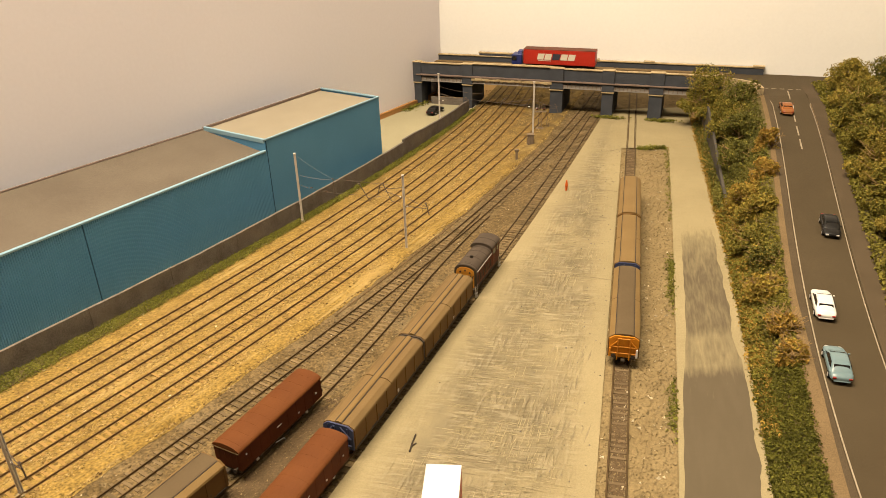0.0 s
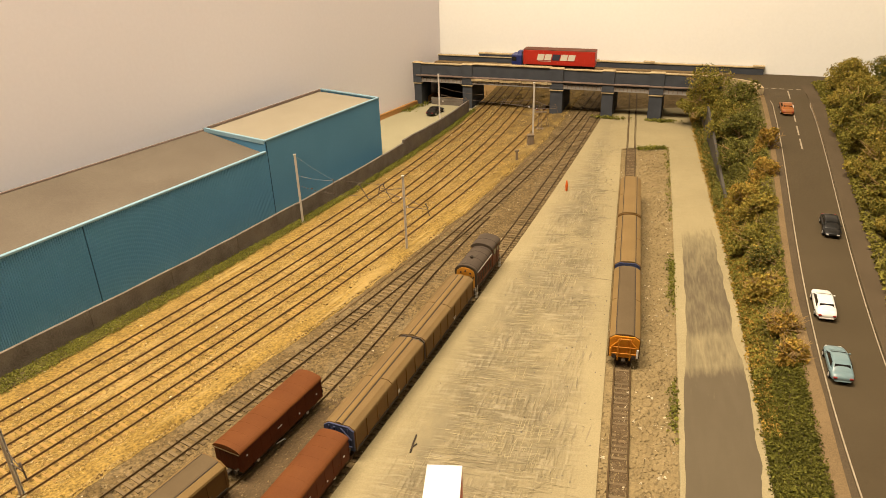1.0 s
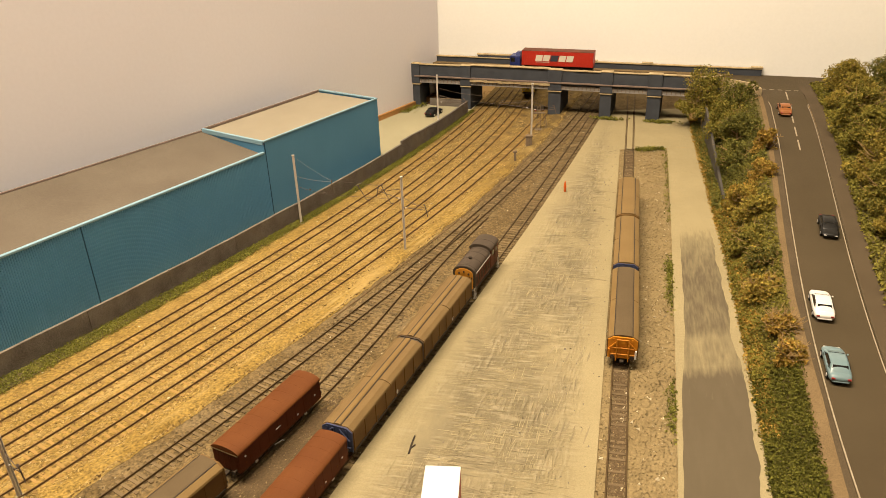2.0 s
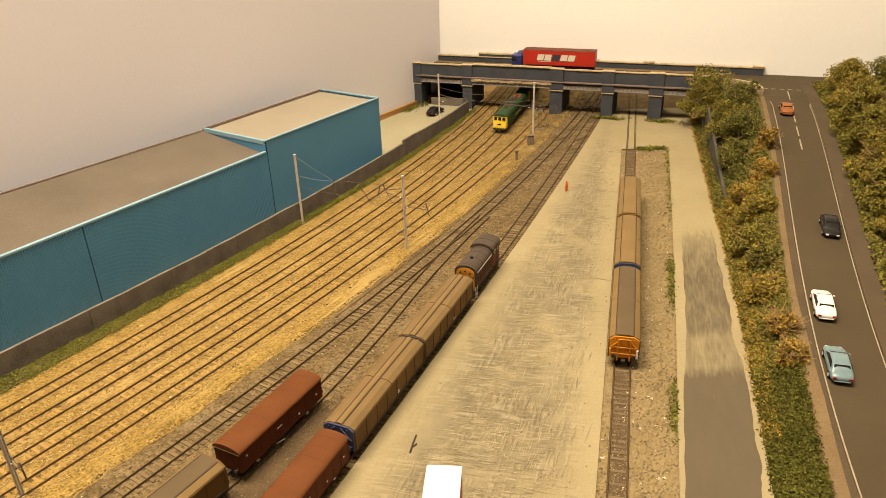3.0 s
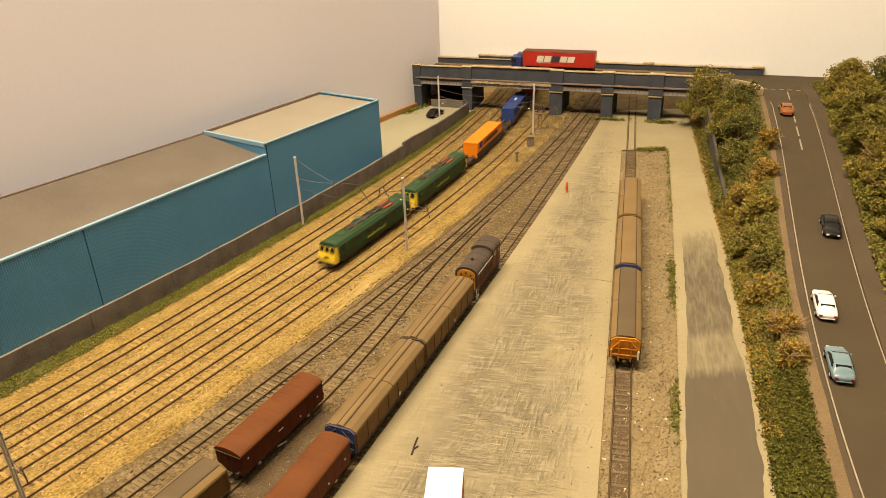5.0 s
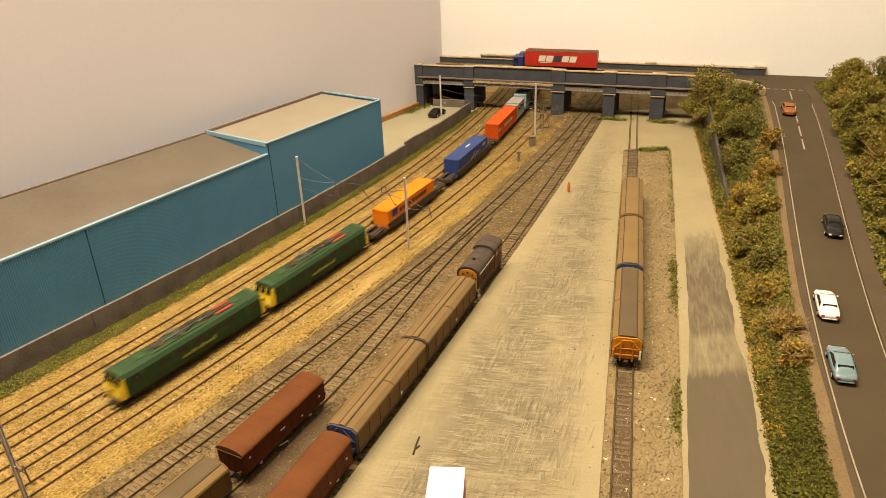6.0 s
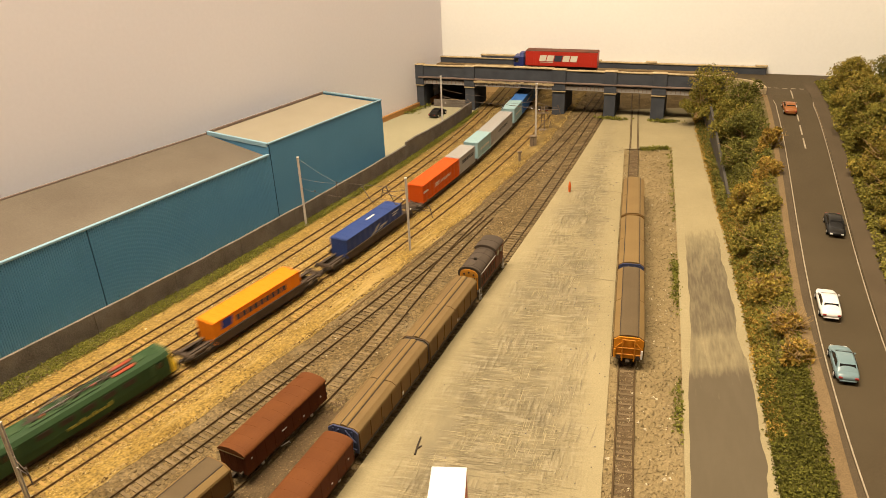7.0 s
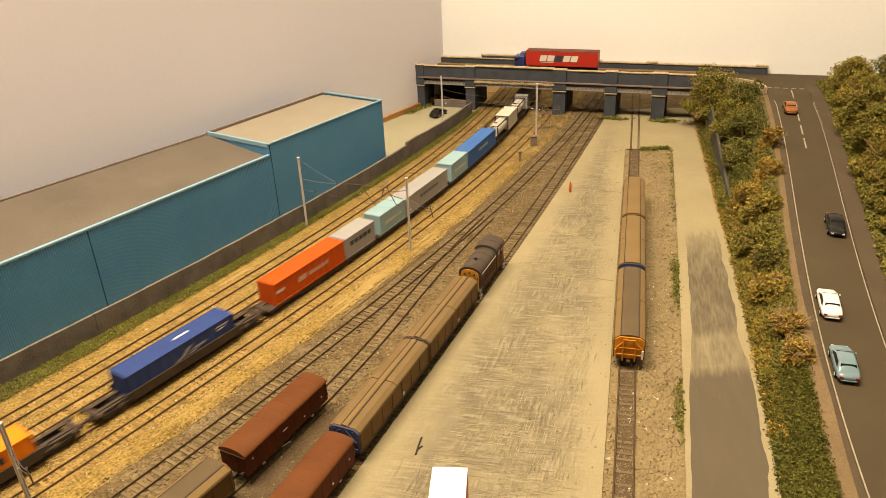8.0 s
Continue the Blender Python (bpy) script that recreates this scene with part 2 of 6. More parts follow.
def at(x, y, z=0, rz=0, rx=0, ry=0):
    return pose(x * CM, y * CM, z * CM, rx, ry, rz)


def thing(name, m, label, category, group="", kind=""):
    ob = new(name)
    ob.empty_display_size = 0.01
    ob.matrix_basis = m
    return tagged(ob, label, category, group, kind)


def box(bm, x0, x1, y0, y1, z0, z1, bevel=0.0, m=None):
    got = bmesh.ops.create_cube(bm, size=1)["verts"]
    for v in got:
        v.co = Vector(((x0 + x1) / 2 + v.co.x * (x1 - x0), (y0 + y1) / 2 + v.co.y * (y1 - y0), (z0 + z1) / 2 + v.co.z * (z1 - z0)))
    if bevel:
        edges = list({e for v in got for e in v.link_edges})
        got = [v for v in bmesh.ops.bevel(bm, geom=edges, offset=bevel, segments=1, affect="EDGES")["verts"]]
    if m:
        bmesh.ops.transform(bm, matrix=m, verts=got)
    return bm


def boxed(*a, **k):
    return box(bmesh.new(), *a, **k)


def rod(bm, a, b, r, r2=None, n=6):
    a, b = Vector(a), Vector(b)
    q = (b - a).to_track_quat("Z", "Y").to_matrix().to_4x4()
    got = bmesh.ops.create_cone(bm, cap_ends=True, segments=n, radius1=r, radius2=r if r2 is None else r2, depth=(b - a).length)["verts"]
    bmesh.ops.transform(bm, matrix=Matrix.Translation((a + b) / 2) @ q, verts=got)
    return bm


def prism(bm, profile, x0, x1):
    """A profile of (y, z) drawn out along x, closed at both ends."""
    a = [bm.verts.new((x0, y, z)) for y, z in profile]
    b = [bm.verts.new((x1, y, z)) for y, z in profile]
    n = len(profile)
    for i in range(n):
        bm.faces.new((a[i], a[(i + 1) % n], b[(i + 1) % n], b[i]))
    bm.faces.new(a[::-1])
    bm.faces.new(b)
    bmesh.ops.recalc_face_normals(bm, faces=bm.faces)
    return bm


def sheet(left, right, ys, nx, z, rough=0.0, freq=3.0):
    """A ground sheet between two edges left(y) and right(y), at height z(x, y)."""
    bm = bmesh.new()
    rows = []
    for y in ys:
        xl, xr = left(y), right(y)
        row = []
        for i in range(nx + 1):
            x = xl + (xr - xl) * i / nx
            h = z(x, y)
            if rough:
                h += rough * noise.noise((x * freq, y * freq, 0.3)) + rough * 0.6 * noise.noise((x * freq * 2.7, y * freq * 2.7, 4.3))
            row.append(bm.verts.new((x, y, h)))
        rows.append(row)
    for a, b in zip(rows, rows[1:]):
        for i in range(nx):
            bm.faces.new((a[i], a[i + 1], b[i + 1], b[i]))
    return bm


def steps(a, b, d):
    n = max(1, round((b - a) / d))
    return [a + (b - a) * i / n for i in range(n + 1)]


def quad(x0, s, c):
    return lambda y: x0 + s * (y - 60) + c * (y - 60) ** 2
M.update(
    tan_van=material("tan_van_paint", (0.165, 0.092, 0.030), 0.6, colour2=(0.12, 0.065, 0.021), scale=60, fine=1200, stain=0.3, stain_colour=(0.088, 0.055, 0.0275)),
    tan_roof=material("tan_van_roof", (0.20, 0.13, 0.050), 0.6, colour2=(0.165, 0.104, 0.039), scale=50, fine=1200),
    grime_tan=material("grimy_tan_roof", (0.172, 0.112, 0.046), 0.6, colour2=(0.135, 0.088, 0.037), scale=60, fine=1200),
    grime_roof=material("grey_brown_roof", (0.115, 0.082, 0.044), 0.7, colour2=(0.09, 0.063, 0.033), scale=50, fine=1200),
    blue_end=material("blue_van_end", (0.055, 0.066, 0.13), 0.6, colour2=(0.040, 0.048, 0.09), scale=120),
    orange_end=material("orange_van_end", (0.56, 0.225, 0.018), 0.5, colour2=(0.44, 0.17, 0.014), scale=120),
    bauxite=material("bauxite_red", (0.1, 0.026, 0.009), 0.65, colour2=(0.075, 0.019, 0.006), scale=70, fine=1200, stain=0.2, stain_colour=(0.11, 0.033, 0.0165)),
    bauxite_roof=material("bauxite_roof", (0.132, 0.045, 0.012), 0.7, colour2=(0.098, 0.031, 0.008), scale=60, fine=1200),
    chassis=material("chassis_black", (0.035, 0.028, 0.022), 0.75, colour2=(0.06, 0.045, 0.03), scale=200),
    flat=material("weathered_wagon_frame", (0.085, 0.062, 0.045), 0.8, colour2=(0.055, 0.04, 0.03), scale=150),
    white=material("white_mark", (0.75, 0.73, 0.68), 0.6, scale=200),
    loco_green=material("loco_green", (0.030, 0.062, 0.024), 0.62, colour2=(0.024, 0.050, 0.020), scale=60, fine=900),
    loco_roof=material("loco_roof", (0.044, 0.080, 0.034), 0.6, colour2=(0.034, 0.062, 0.026), scale=80),
    yellow=material("warning_yellow", (0.78, 0.56, 0.025), 0.45, colour2=(0.72, 0.50, 0.02), scale=100),
    logo_yellow=material("yellow_lettering", (0.34, 0.31, 0.06), 0.5, scale=200),
    glass=material("dark_window", (0.012, 0.012, 0.012), 0.12, scale=100),
    red_item=material("red_insulator", (0.34, 0.07, 0.035), 0.6, scale=200),
    grey_item=material("grey_roof_gear", (0.16, 0.15, 0.13), 0.6, metal=0.3, scale=200),
    c_orange=material("container_orange", (0.8075, 0.2103, 0.0114), 0.5, colour2=(0.76, 0.228, 0.0095), scale=40),
    c_blue=material("container_blue", (0.035, 0.062, 0.21), 0.5, colour2=(0.03, 0.054, 0.18), scale=40),
    c_red=material("container_red_orange", (0.56, 0.086, 0.009), 0.5, colour2=(0.50, 0.074, 0.008), scale=40),
    c_grey=material("container_grey", (0.345, 0.33, 0.315), 0.55, colour2=(0.31, 0.295, 0.28), scale=40),
    c_teal=material("container_teal", (0.3, 0.44, 0.47), 0.55, colour2=(0.27, 0.4, 0.43), scale=40),
    c_blue2=material("container_mid_blue", (0.05, 0.15, 0.42), 0.5, colour2=(0.045, 0.13, 0.37), scale=40),
    c_white=material("container_cream", (0.60, 0.57, 0.48), 0.55, colour2=(0.55, 0.51, 0.42), scale=40),
    dark_letter=material("dark_lettering", (0.05, 0.05, 0.07), 0.6, scale=200),
    logo_blue=material("blue_emblem", (0.03, 0.05, 0.28), 0.5, scale=200),
    maroon=material("grimy_maroon", (0.15, 0.048, 0.026), 0.6, colour2=(0.07, 0.027, 0.015), scale=100),
    dark_roof=material("dark_grey_roof", (0.082, 0.062, 0.046), 0.7, colour2=(0.058, 0.044, 0.033), scale=100),
    amber=material("amber_end", (0.52, 0.23, 0.03), 0.5, colour2=(0.42, 0.18, 0.02), scale=150),
    car_white=material("white_car_paint", (0.80, 0.78, 0.74), 0.3, scale=40, fine=200),
    car_blue=material("pale_blue_car_paint", (0.16, 0.24, 0.264), 0.3, colour2=(0.144, 0.216, 0.24), scale=40, fine=200),
    car_black=material("black_car_paint", (0.012, 0.011, 0.010), 0.35, gloss=0.3, scale=40, fine=200),
    car_orange=material("bronze_car_paint", (0.26, 0.085, 0.014), 0.35, colour2=(0.22, 0.07, 0.011), scale=40, fine=200),
    tyre=material("tyre_rubber", (0.02, 0.02, 0.02), 0.9, scale=200),
    lamp_red=material("tail_lamp", (0.30, 0.02, 0.015), 0.3, scale=200),
    truck_red=material("truck_red", (0.42, 0.022, 0.010), 0.45, colour2=(0.36, 0.018, 0.008), scale=40),
    truck_blue=material("truck_blue", (0.018, 0.03, 0.16), 0.4, scale=60),
    leaf_green=material("leaf_green", (0.23, 0.202, 0.037), 0.85, colour2=(0.122, 0.108, 0.020), scale=90, fine=800, per_island=0.38),
    leaf_dark=material("leaf_dark_green", (0.165, 0.155, 0.034), 0.85, colour2=(0.082, 0.082, 0.019), scale=90, fine=800, per_island=0.38),
    leaf_olive=material("leaf_olive", (0.35, 0.265, 0.048), 0.85, colour2=(0.195, 0.150, 0.028), scale=90, fine=800, per_island=0.38),
    leaf_gold=material("leaf_gold", (0.40, 0.255, 0.050), 0.85, colour2=(0.25, 0.155, 0.030), scale=90, fine=800, per_island=0.38),
    grass=material("grass_tuft", (0.215, 0.205, 0.038), 0.9, colour2=(0.125, 0.125, 0.022), scale=60, fine=800, per_island=0.5),
    bright_grass=material("bright_grass", (0.130, 0.122, 0.020), 0.9, colour2=(0.075, 0.075, 0.012), scale=60, fine=800, per_island=0.5),
    pale_ballast=material("pale_ballast_chips", (0.42, 0.305, 0.122), 0.9, colour2=(0.31, 0.215, 0.078), scale=200, fine=2500, per_island=0.28, grain=0.2),
    brown_ballast=material("brown_ballast_chips", (0.17, 0.105, 0.036), 0.9, colour2=(0.085, 0.05, 0.018), scale=200, fine=2500, per_island=0.4, grain=0.2),
    plaster=material("raised_plaster", (0.355, 0.298, 0.175), 0.85, colour2=(0.30, 0.25, 0.145), scale=150, fine=2000, per_island=0.15, grain=0.1),
    trowel_dark=material("dark_trowel_mark", (0.20, 0.165, 0.10), 0.85, colour2=(0.245, 0.205, 0.125), scale=150, fine=2000, per_island=0.2, grain=0.1),
    bark=material("pale_twig", (0.36, 0.25, 0.11), 0.9, colour2=(0.24, 0.15, 0.06), scale=200),
    chip=material("pale_chips", (0.55, 0.48, 0.34), 0.9, colour2=(0.40, 0.33, 0.2), scale=200, per_island=0.4),
    figure=material("orange_paint", (0.62, 0.12, 0.02), 0.6, scale=200),
    signal=material("weathered_signal_grey", (0.22, 0.17, 0.12), 0.8, colour2=(0.15, 0.11, 0.075), scale=150),
)
# ---- plan: centre lines and edges, x as a function of y ----
def bend(line, c):
    """The line turned further left beyond y = 45, straightening out past the bridge."""
    def inner(y):
        d = np.clip(y - 45, 0, 65)
        return line(y) - c * d * d - 2 * c * 65 * np.maximum(0, y - 110)
    return inner


MAIN = [bend(quad(-9.95, 0.578, -0.0017), 0.0009), bend(quad(-6.85, 0.585, -0.0018), 0.0012), bend(quad(-4.10, 0.585, -0.0018), 0.00135), bend(quad(-1.60, 0.575, -0.0019), 0.0006)]


def CESS(y):
    return MAIN[0](y) - 2.7 + (0.04 * min(30, y - 60) if y > 60 else 0)


LOOP = quad(3.0, 0.548, -0.0020)


def SPUR(y):
    return -3.3 + 0.40 * (y - 45) + (0.004 if y > 45 else -0.0051) * (y - 45) ** 2


YARD_EDGE = quad(8.4, 0.42, -0.0005)


def GOODS(y):
    return YARD_EDGE(y) - 1.0


def SIDING(y):
    return 10.04 + 0.257 * (y - 34.2)


def FENCE(y):
    return -13.6 + 0.60 * (y - 60) - 0.0024 * (y - 60) ** 2


def STRIP_L(y):
    return 14.3 + 0.285 * (y - 37.6) - 0.0002 * (y - 37.6) ** 2


def STRIP_R(y):
    u = y - 50
    return 21.974 + 0.2505 * u - 0.000553 * u ** 2 + 0.0000096 * u ** 3


def road_z(y):
    return 0.6 + 4.3 * (min(max(y, 5), 80) - 25) / 55


def ROAD_L(y):
    u = y - 50
    return 26.695 + 0.34784 * u + 0.000859 * u ** 2 - 0.0000426 * u ** 3


def ROAD_R(y):
    return ROAD_L(y) + 3.65 + 0.009 * (min(y, 72) - 35)


def BANK_R(y):
    return ROAD_L(y) - 0.95 - 0.025 * max(0, 38 - y)


def smoothstep(a, b, v):
    k = min(1, max(0, (v - a) / (b - a)))  # also for b < a
    return k * k * (3 - 2 * k)


# ---- setting: room ----
def structure(name, bm, mat, label, category, m=None):
    return tagged(part(name, bm, mat, m=m), label, category, kind="structure")


structure("room_floor", boxed(-250, 250, -200, 420, -92, -90), M["floor"], "dark carpet floor of the layout room", "floor")
structure("ceiling", boxed(-250, 250, -200, 420, 142, 145), M["ceiling"], "plain white painted ceiling", "ceiling")
structure("wall_west", boxed(-253, -250, -200, 420, -90, 142), M["roomwall"], "plain beige room wall", "wall")
structure("wall_east", boxed(250, 253, -200, 420, -90, 142), M["roomwall"], "plain beige room wall", "wall")
structure("wall_south", boxed(-250, 250, -203, -200, -90, 142), M["roomwall"], "plain beige room wall", "wall")
structure("wall_north", boxed(-250, 250, 420, 423, -90, 142), M["roomwall"], "plain beige room wall", "wall")
structure("baseboard", boxed(-75, 120, -5, 300, -3.0, -0.35), M["board"], "bare wooden baseboard carrying the layout", "baseboard")

for lx in (-70, 20, 115):
    for ly in (0, 150, 295):
        structure("board_leg", boxed(lx - 2.5, lx + 2.5, ly - 2.5, ly + 2.5, -90, -3), M["board"], "plain wooden leg under the baseboard", "support")

# left backscene, parallel with the warehouse, and the white back wall behind the bridge
BA = math.degrees(math.atan(0.355))
BRIDGE = at(16.2, 91.9, 0, -BA)
wall_turn = -math.degrees(math.atan(0.69))
structure("backscene_wall", boxed(-0.5, 0, -130, 14.6, -0.3, 75), M["backscene"], "smooth pale grey backscene board", "wall", m=at(-7.8, 91.8, 0, wall_turn))
structure("back_wall", boxed(-20.8, 75, 6.1, 6.5, 4.9, 75), M["backwall"], "plain white wall panel behind the bridge", "wall", m=BRIDGE)
structure("wall_batten", boxed(0, 0.35, -14, 13.2, 0, 0.75), M["wood"], "raw wooden batten along the backscene", "trim", m=at(-7.8, 91.8, 0, wall_turn))

# ---- setting: ground ----
YS = steps(14, 125, 0.35)


def BALLAST_EDGE(y):
    """Where the ochre ballast ends against the grey, uneven by hand."""
    return (MAIN[3](y) + LOOP(y)) / 2 + 0.25 + 0.3 * noise.noise((y * 0.35, 7.7, 0)) + 0.18 * noise.noise((y * 1.3, 2.7, 0))


structure("ground_main", sheet(lambda y: CESS(y) + 0.05, lambda y: BALLAST_EDGE(y) + 0.35, YS, 70, lambda x, y: 0.11 + 0.16 * smoothstep(1.6, 0.3, BALLAST_EDGE(y) - x) * smoothstep(-0.4, 0.2, BALLAST_EDGE(y) - x), 0.05, 2.2), M["ballast"], "ochre ballast under the main running lines", "ground")
structure("ground_yard", sheet(lambda y: BALLAST_EDGE(y), lambda y: YARD_EDGE(y) + 0.15, YS, 50, lambda x, y: 0.085, 0.05, 2.2), M["grey_ballast"], "grey-brown ballast of the goods yard", "ground")
structure("verge", sheet(lambda y: FENCE(y) - 0.2, lambda y: max(FENCE(y) + 0.1, CESS(y) + 0.1), steps(14, 98, 0.5), 8, lambda x, y: 0.10, 0.10, 2.0), M["soil"], "soil verge below the boundary wall", "ground")
structure("yard_slab", sheet(YARD_EDGE, lambda y: SIDING(y) - 1.05, steps(14, 93, 0.4), 40, lambda x, y: 0.16, 0.02, 1.3), M["concrete"], "worn pale concrete loading yard", "ground")
structure("yard_apron", sheet(lambda y: SIDING(y) - 1.05, lambda y: STRIP_R(y), steps(77.6, 93, 0.4), 30, lambda x, y: 0.15, 0.01, 1.3), M["concrete"], "pale concrete apron round the embedded track", "ground")
structure("siding_bed", sheet(lambda y: SIDING(y) - 1.05, STRIP_L, steps(14, 77.5, 0.35), 26, lambda x, y: 0.05, 0.05, 2.4), M["siding_gravel"], "gravel bed of the yard siding", "ground")
structure("yard_road", sheet(STRIP_L, STRIP_R, steps(14, 77.5, 0.4), 20, lambda x, y: 0.17, 0.015, 1.2), M["concrete"], "pale concrete yard road with asphalt patches", "road")
structure("bank", sheet(STRIP_R, BANK_R, steps(14, 88, 0.5), 14, lambda x, y: 0.1 + (road_z(y) - 0.1) * smoothstep(0.05, 0.95, (x - STRIP_R(y)) / max(0.1, BANK_R(y) - STRIP_R(y))), 0.15, 1.2), M["soil"], "grassy bank rising to the road", "ground")
structure("ground_beyond", sheet(lambda y: YARD_EDGE(y) + 0.1, lambda y: 62 + 0 * y, steps(93.1, 135, 1.0), 40, lambda x, y: 0.06, 0.05, 1.2), M["grey_ballast"], "grey-brown ballast beyond the bridge", "ground")
structure("ground_far", sheet(lambda y: MAIN[0](y) - 30, lambda y: MAIN[0](y) + 32, steps(125.1, 250, 2.0), 30, lambda x, y: 0.08, 0.05, 1.2), M["ballast"], "ochre ballast of the hidden lines", "ground")
structure("carpark", sheet(lambda y: -8.0 + 0.69 * (y - 91.8), lambda y: FENCE(y) - 0.2, steps(66, 99, 0.6), 16, lambda x, y: 0.12), M["carpark"], "pale concrete car park behind the boundary wall", "ground")

# darker brown sheet between the spur and the goods track
structure("oily_ground", sheet(lambda y: SPUR(y) + 0.75 + 0.12 * noise.noise((y * 0.9, 1.1, 0)), lambda y: GOODS(y) - 0.60 + 0.12 * noise.noise((y * 0.8, 6.1, 0)), steps(15, 35.5, 0.35), 16, lambda x, y: 0.122 - 0.07 * smoothstep(33.0, 35.5, y), 0.035, 2.6), M["dark_bed"], "dark brown ballast between the yard tracks", "ground")
structure("siding_infill", sheet(lambda y: SIDING(y) - 0.40, lambda y: SIDING(y) + 0.40, steps(14, 77.5, 0.25), 6, lambda x, y: 0.088, 0.016, 3.0), M["dark_bed"], "dark oily ballast between the siding rails", "ground")

# ---- setting: road on its slope ----
structure("road", sheet(lambda y: ROAD_L(y) - 0.12, lambda y: ROAD_R(y) + 0.12, steps(8, 84, 1.0), 6, lambda x, y: road_z(y), 0.0), M["road"], "dark grey asphalt road climbing to the bridge", "road")
structure("pavement_west", sheet(BANK_R, lambda y: ROAD_L(y) - 0.12, steps(8, 84, 1.0), 3, lambda x, y: road_z(y) + 0.05), M["pavement"], "grey pavement beside the road", "pavement")
structure("pavement_east", sheet(lambda y: ROAD_R(y) + 0.12, lambda y: ROAD_R(y) + 1.6, steps(8, 84, 1.0), 3, lambda x, y: road_z(y) + 0.05), M["pavement"], "grey pavement below the trees", "pavement")
structure("bank_east", sheet(lambda y: ROAD_R(y) + 1.6, lambda y: ROAD_R(y) + 22, steps(8, 84, 1.5), 12, lambda x, y: road_z(y) + 0.04 + 0.10 * (x - ROAD_R(y) - 1.6), 0.2, 0.8), M["soil"], "planted bank on the far side of the road", "ground")
structure("junction", boxed(19.5, 75, -2.4, 6.0, 4.3, 4.893), M["road"], "dark asphalt road junction beside the bridge", "road", m=BRIDGE)


# ---- tracks ----
def rail_mesh(line, y0, y1, off):
    bm = bmesh.new()
    prev = None
    for y in steps(y0, y1, 1.0):
        t = Vector((line(y + 0.05) - line(y - 0.05), 0.1)).normalized()
        nx, ny = t.y, -t.x
        ring = []
        for w, z in ((-0.055, 0.13), (0.055, 0.13), (0.025, 0.15), (0.025, 0.245), (-0.025, 0.245), (-0.025, 0.15)):
            ring.append(bm.verts.new((line(y) + nx * (off + w), y + ny * (off + w), z)))
        if prev:
            for i in range(6):
                bm.faces.new((prev[i], prev[(i + 1) % 6], ring[(i + 1) % 6], ring[i]))
        prev = ring
    bmesh.ops.recalc_face_normals(bm, faces=bm.faces)
    return bm


SLEEPER = None


def track(line, y0, y1, label, mat, pitch=0.46, near=(14, 100), sink=0.0, half=0.85):
    global SLEEPER
    tr = thing("track", at(0, 0), label, "railway track", "tracks", "structure")
    for off in (-0.475, 0.475):
        part("rail", rail_mesh(line, y0, y1, off), M["rail"] if mat is M["sleeper"] else M["yard_rail"], tr)
    y = max(y0, near[0])
    while y < min(y1, near[1]):
        ang = math.degrees(math.atan2(line(y + 0.1) - line(y - 0.1), 0.2))
        m = at(line(y), y, 0.085 - sink + random.uniform(-0.014, 0.014), -ang + random.uniform(-1.5, 1.5))
        if SLEEPER is None or mat.name not in SLEEPER:
            ob = part("sleeper", boxed(-half, half, -0.09, 0.09, -0.06, 0.06), mat, tr, m=m)
            SLEEPER = {**(SLEEPER or {}), mat.name: ob}
        else:
            shared("sleeper", SLEEPER[mat.name], tr, m)
        y += pitch * math.cos(math.radians(ang))
    return tr


for i, line in enumerate(MAIN):
    track(line, 14, 240 if i == 2 else 125, "rusty rails on half-buried ochre sleepers in ballast", M["sleeper"], sink=0.018)
track(LOOP, 14, 125, "rusty rails on grimy sleepers in grey ballast", M["dark_sleeper"], sink=0.010)
track(SPUR, 14, 60.5, "yard spur joining the loop at a turnout", M["dark_sleeper"], sink=0.035)
track(GOODS, 14, 125, "yard track beside the concrete slab", M["dark_sleeper"])
track(SIDING, 14, 125, "siding track in gravel, embedded in concrete further on", M["mud_sleeper"], sink=0.048, half=0.52, near=(14, 77.5))
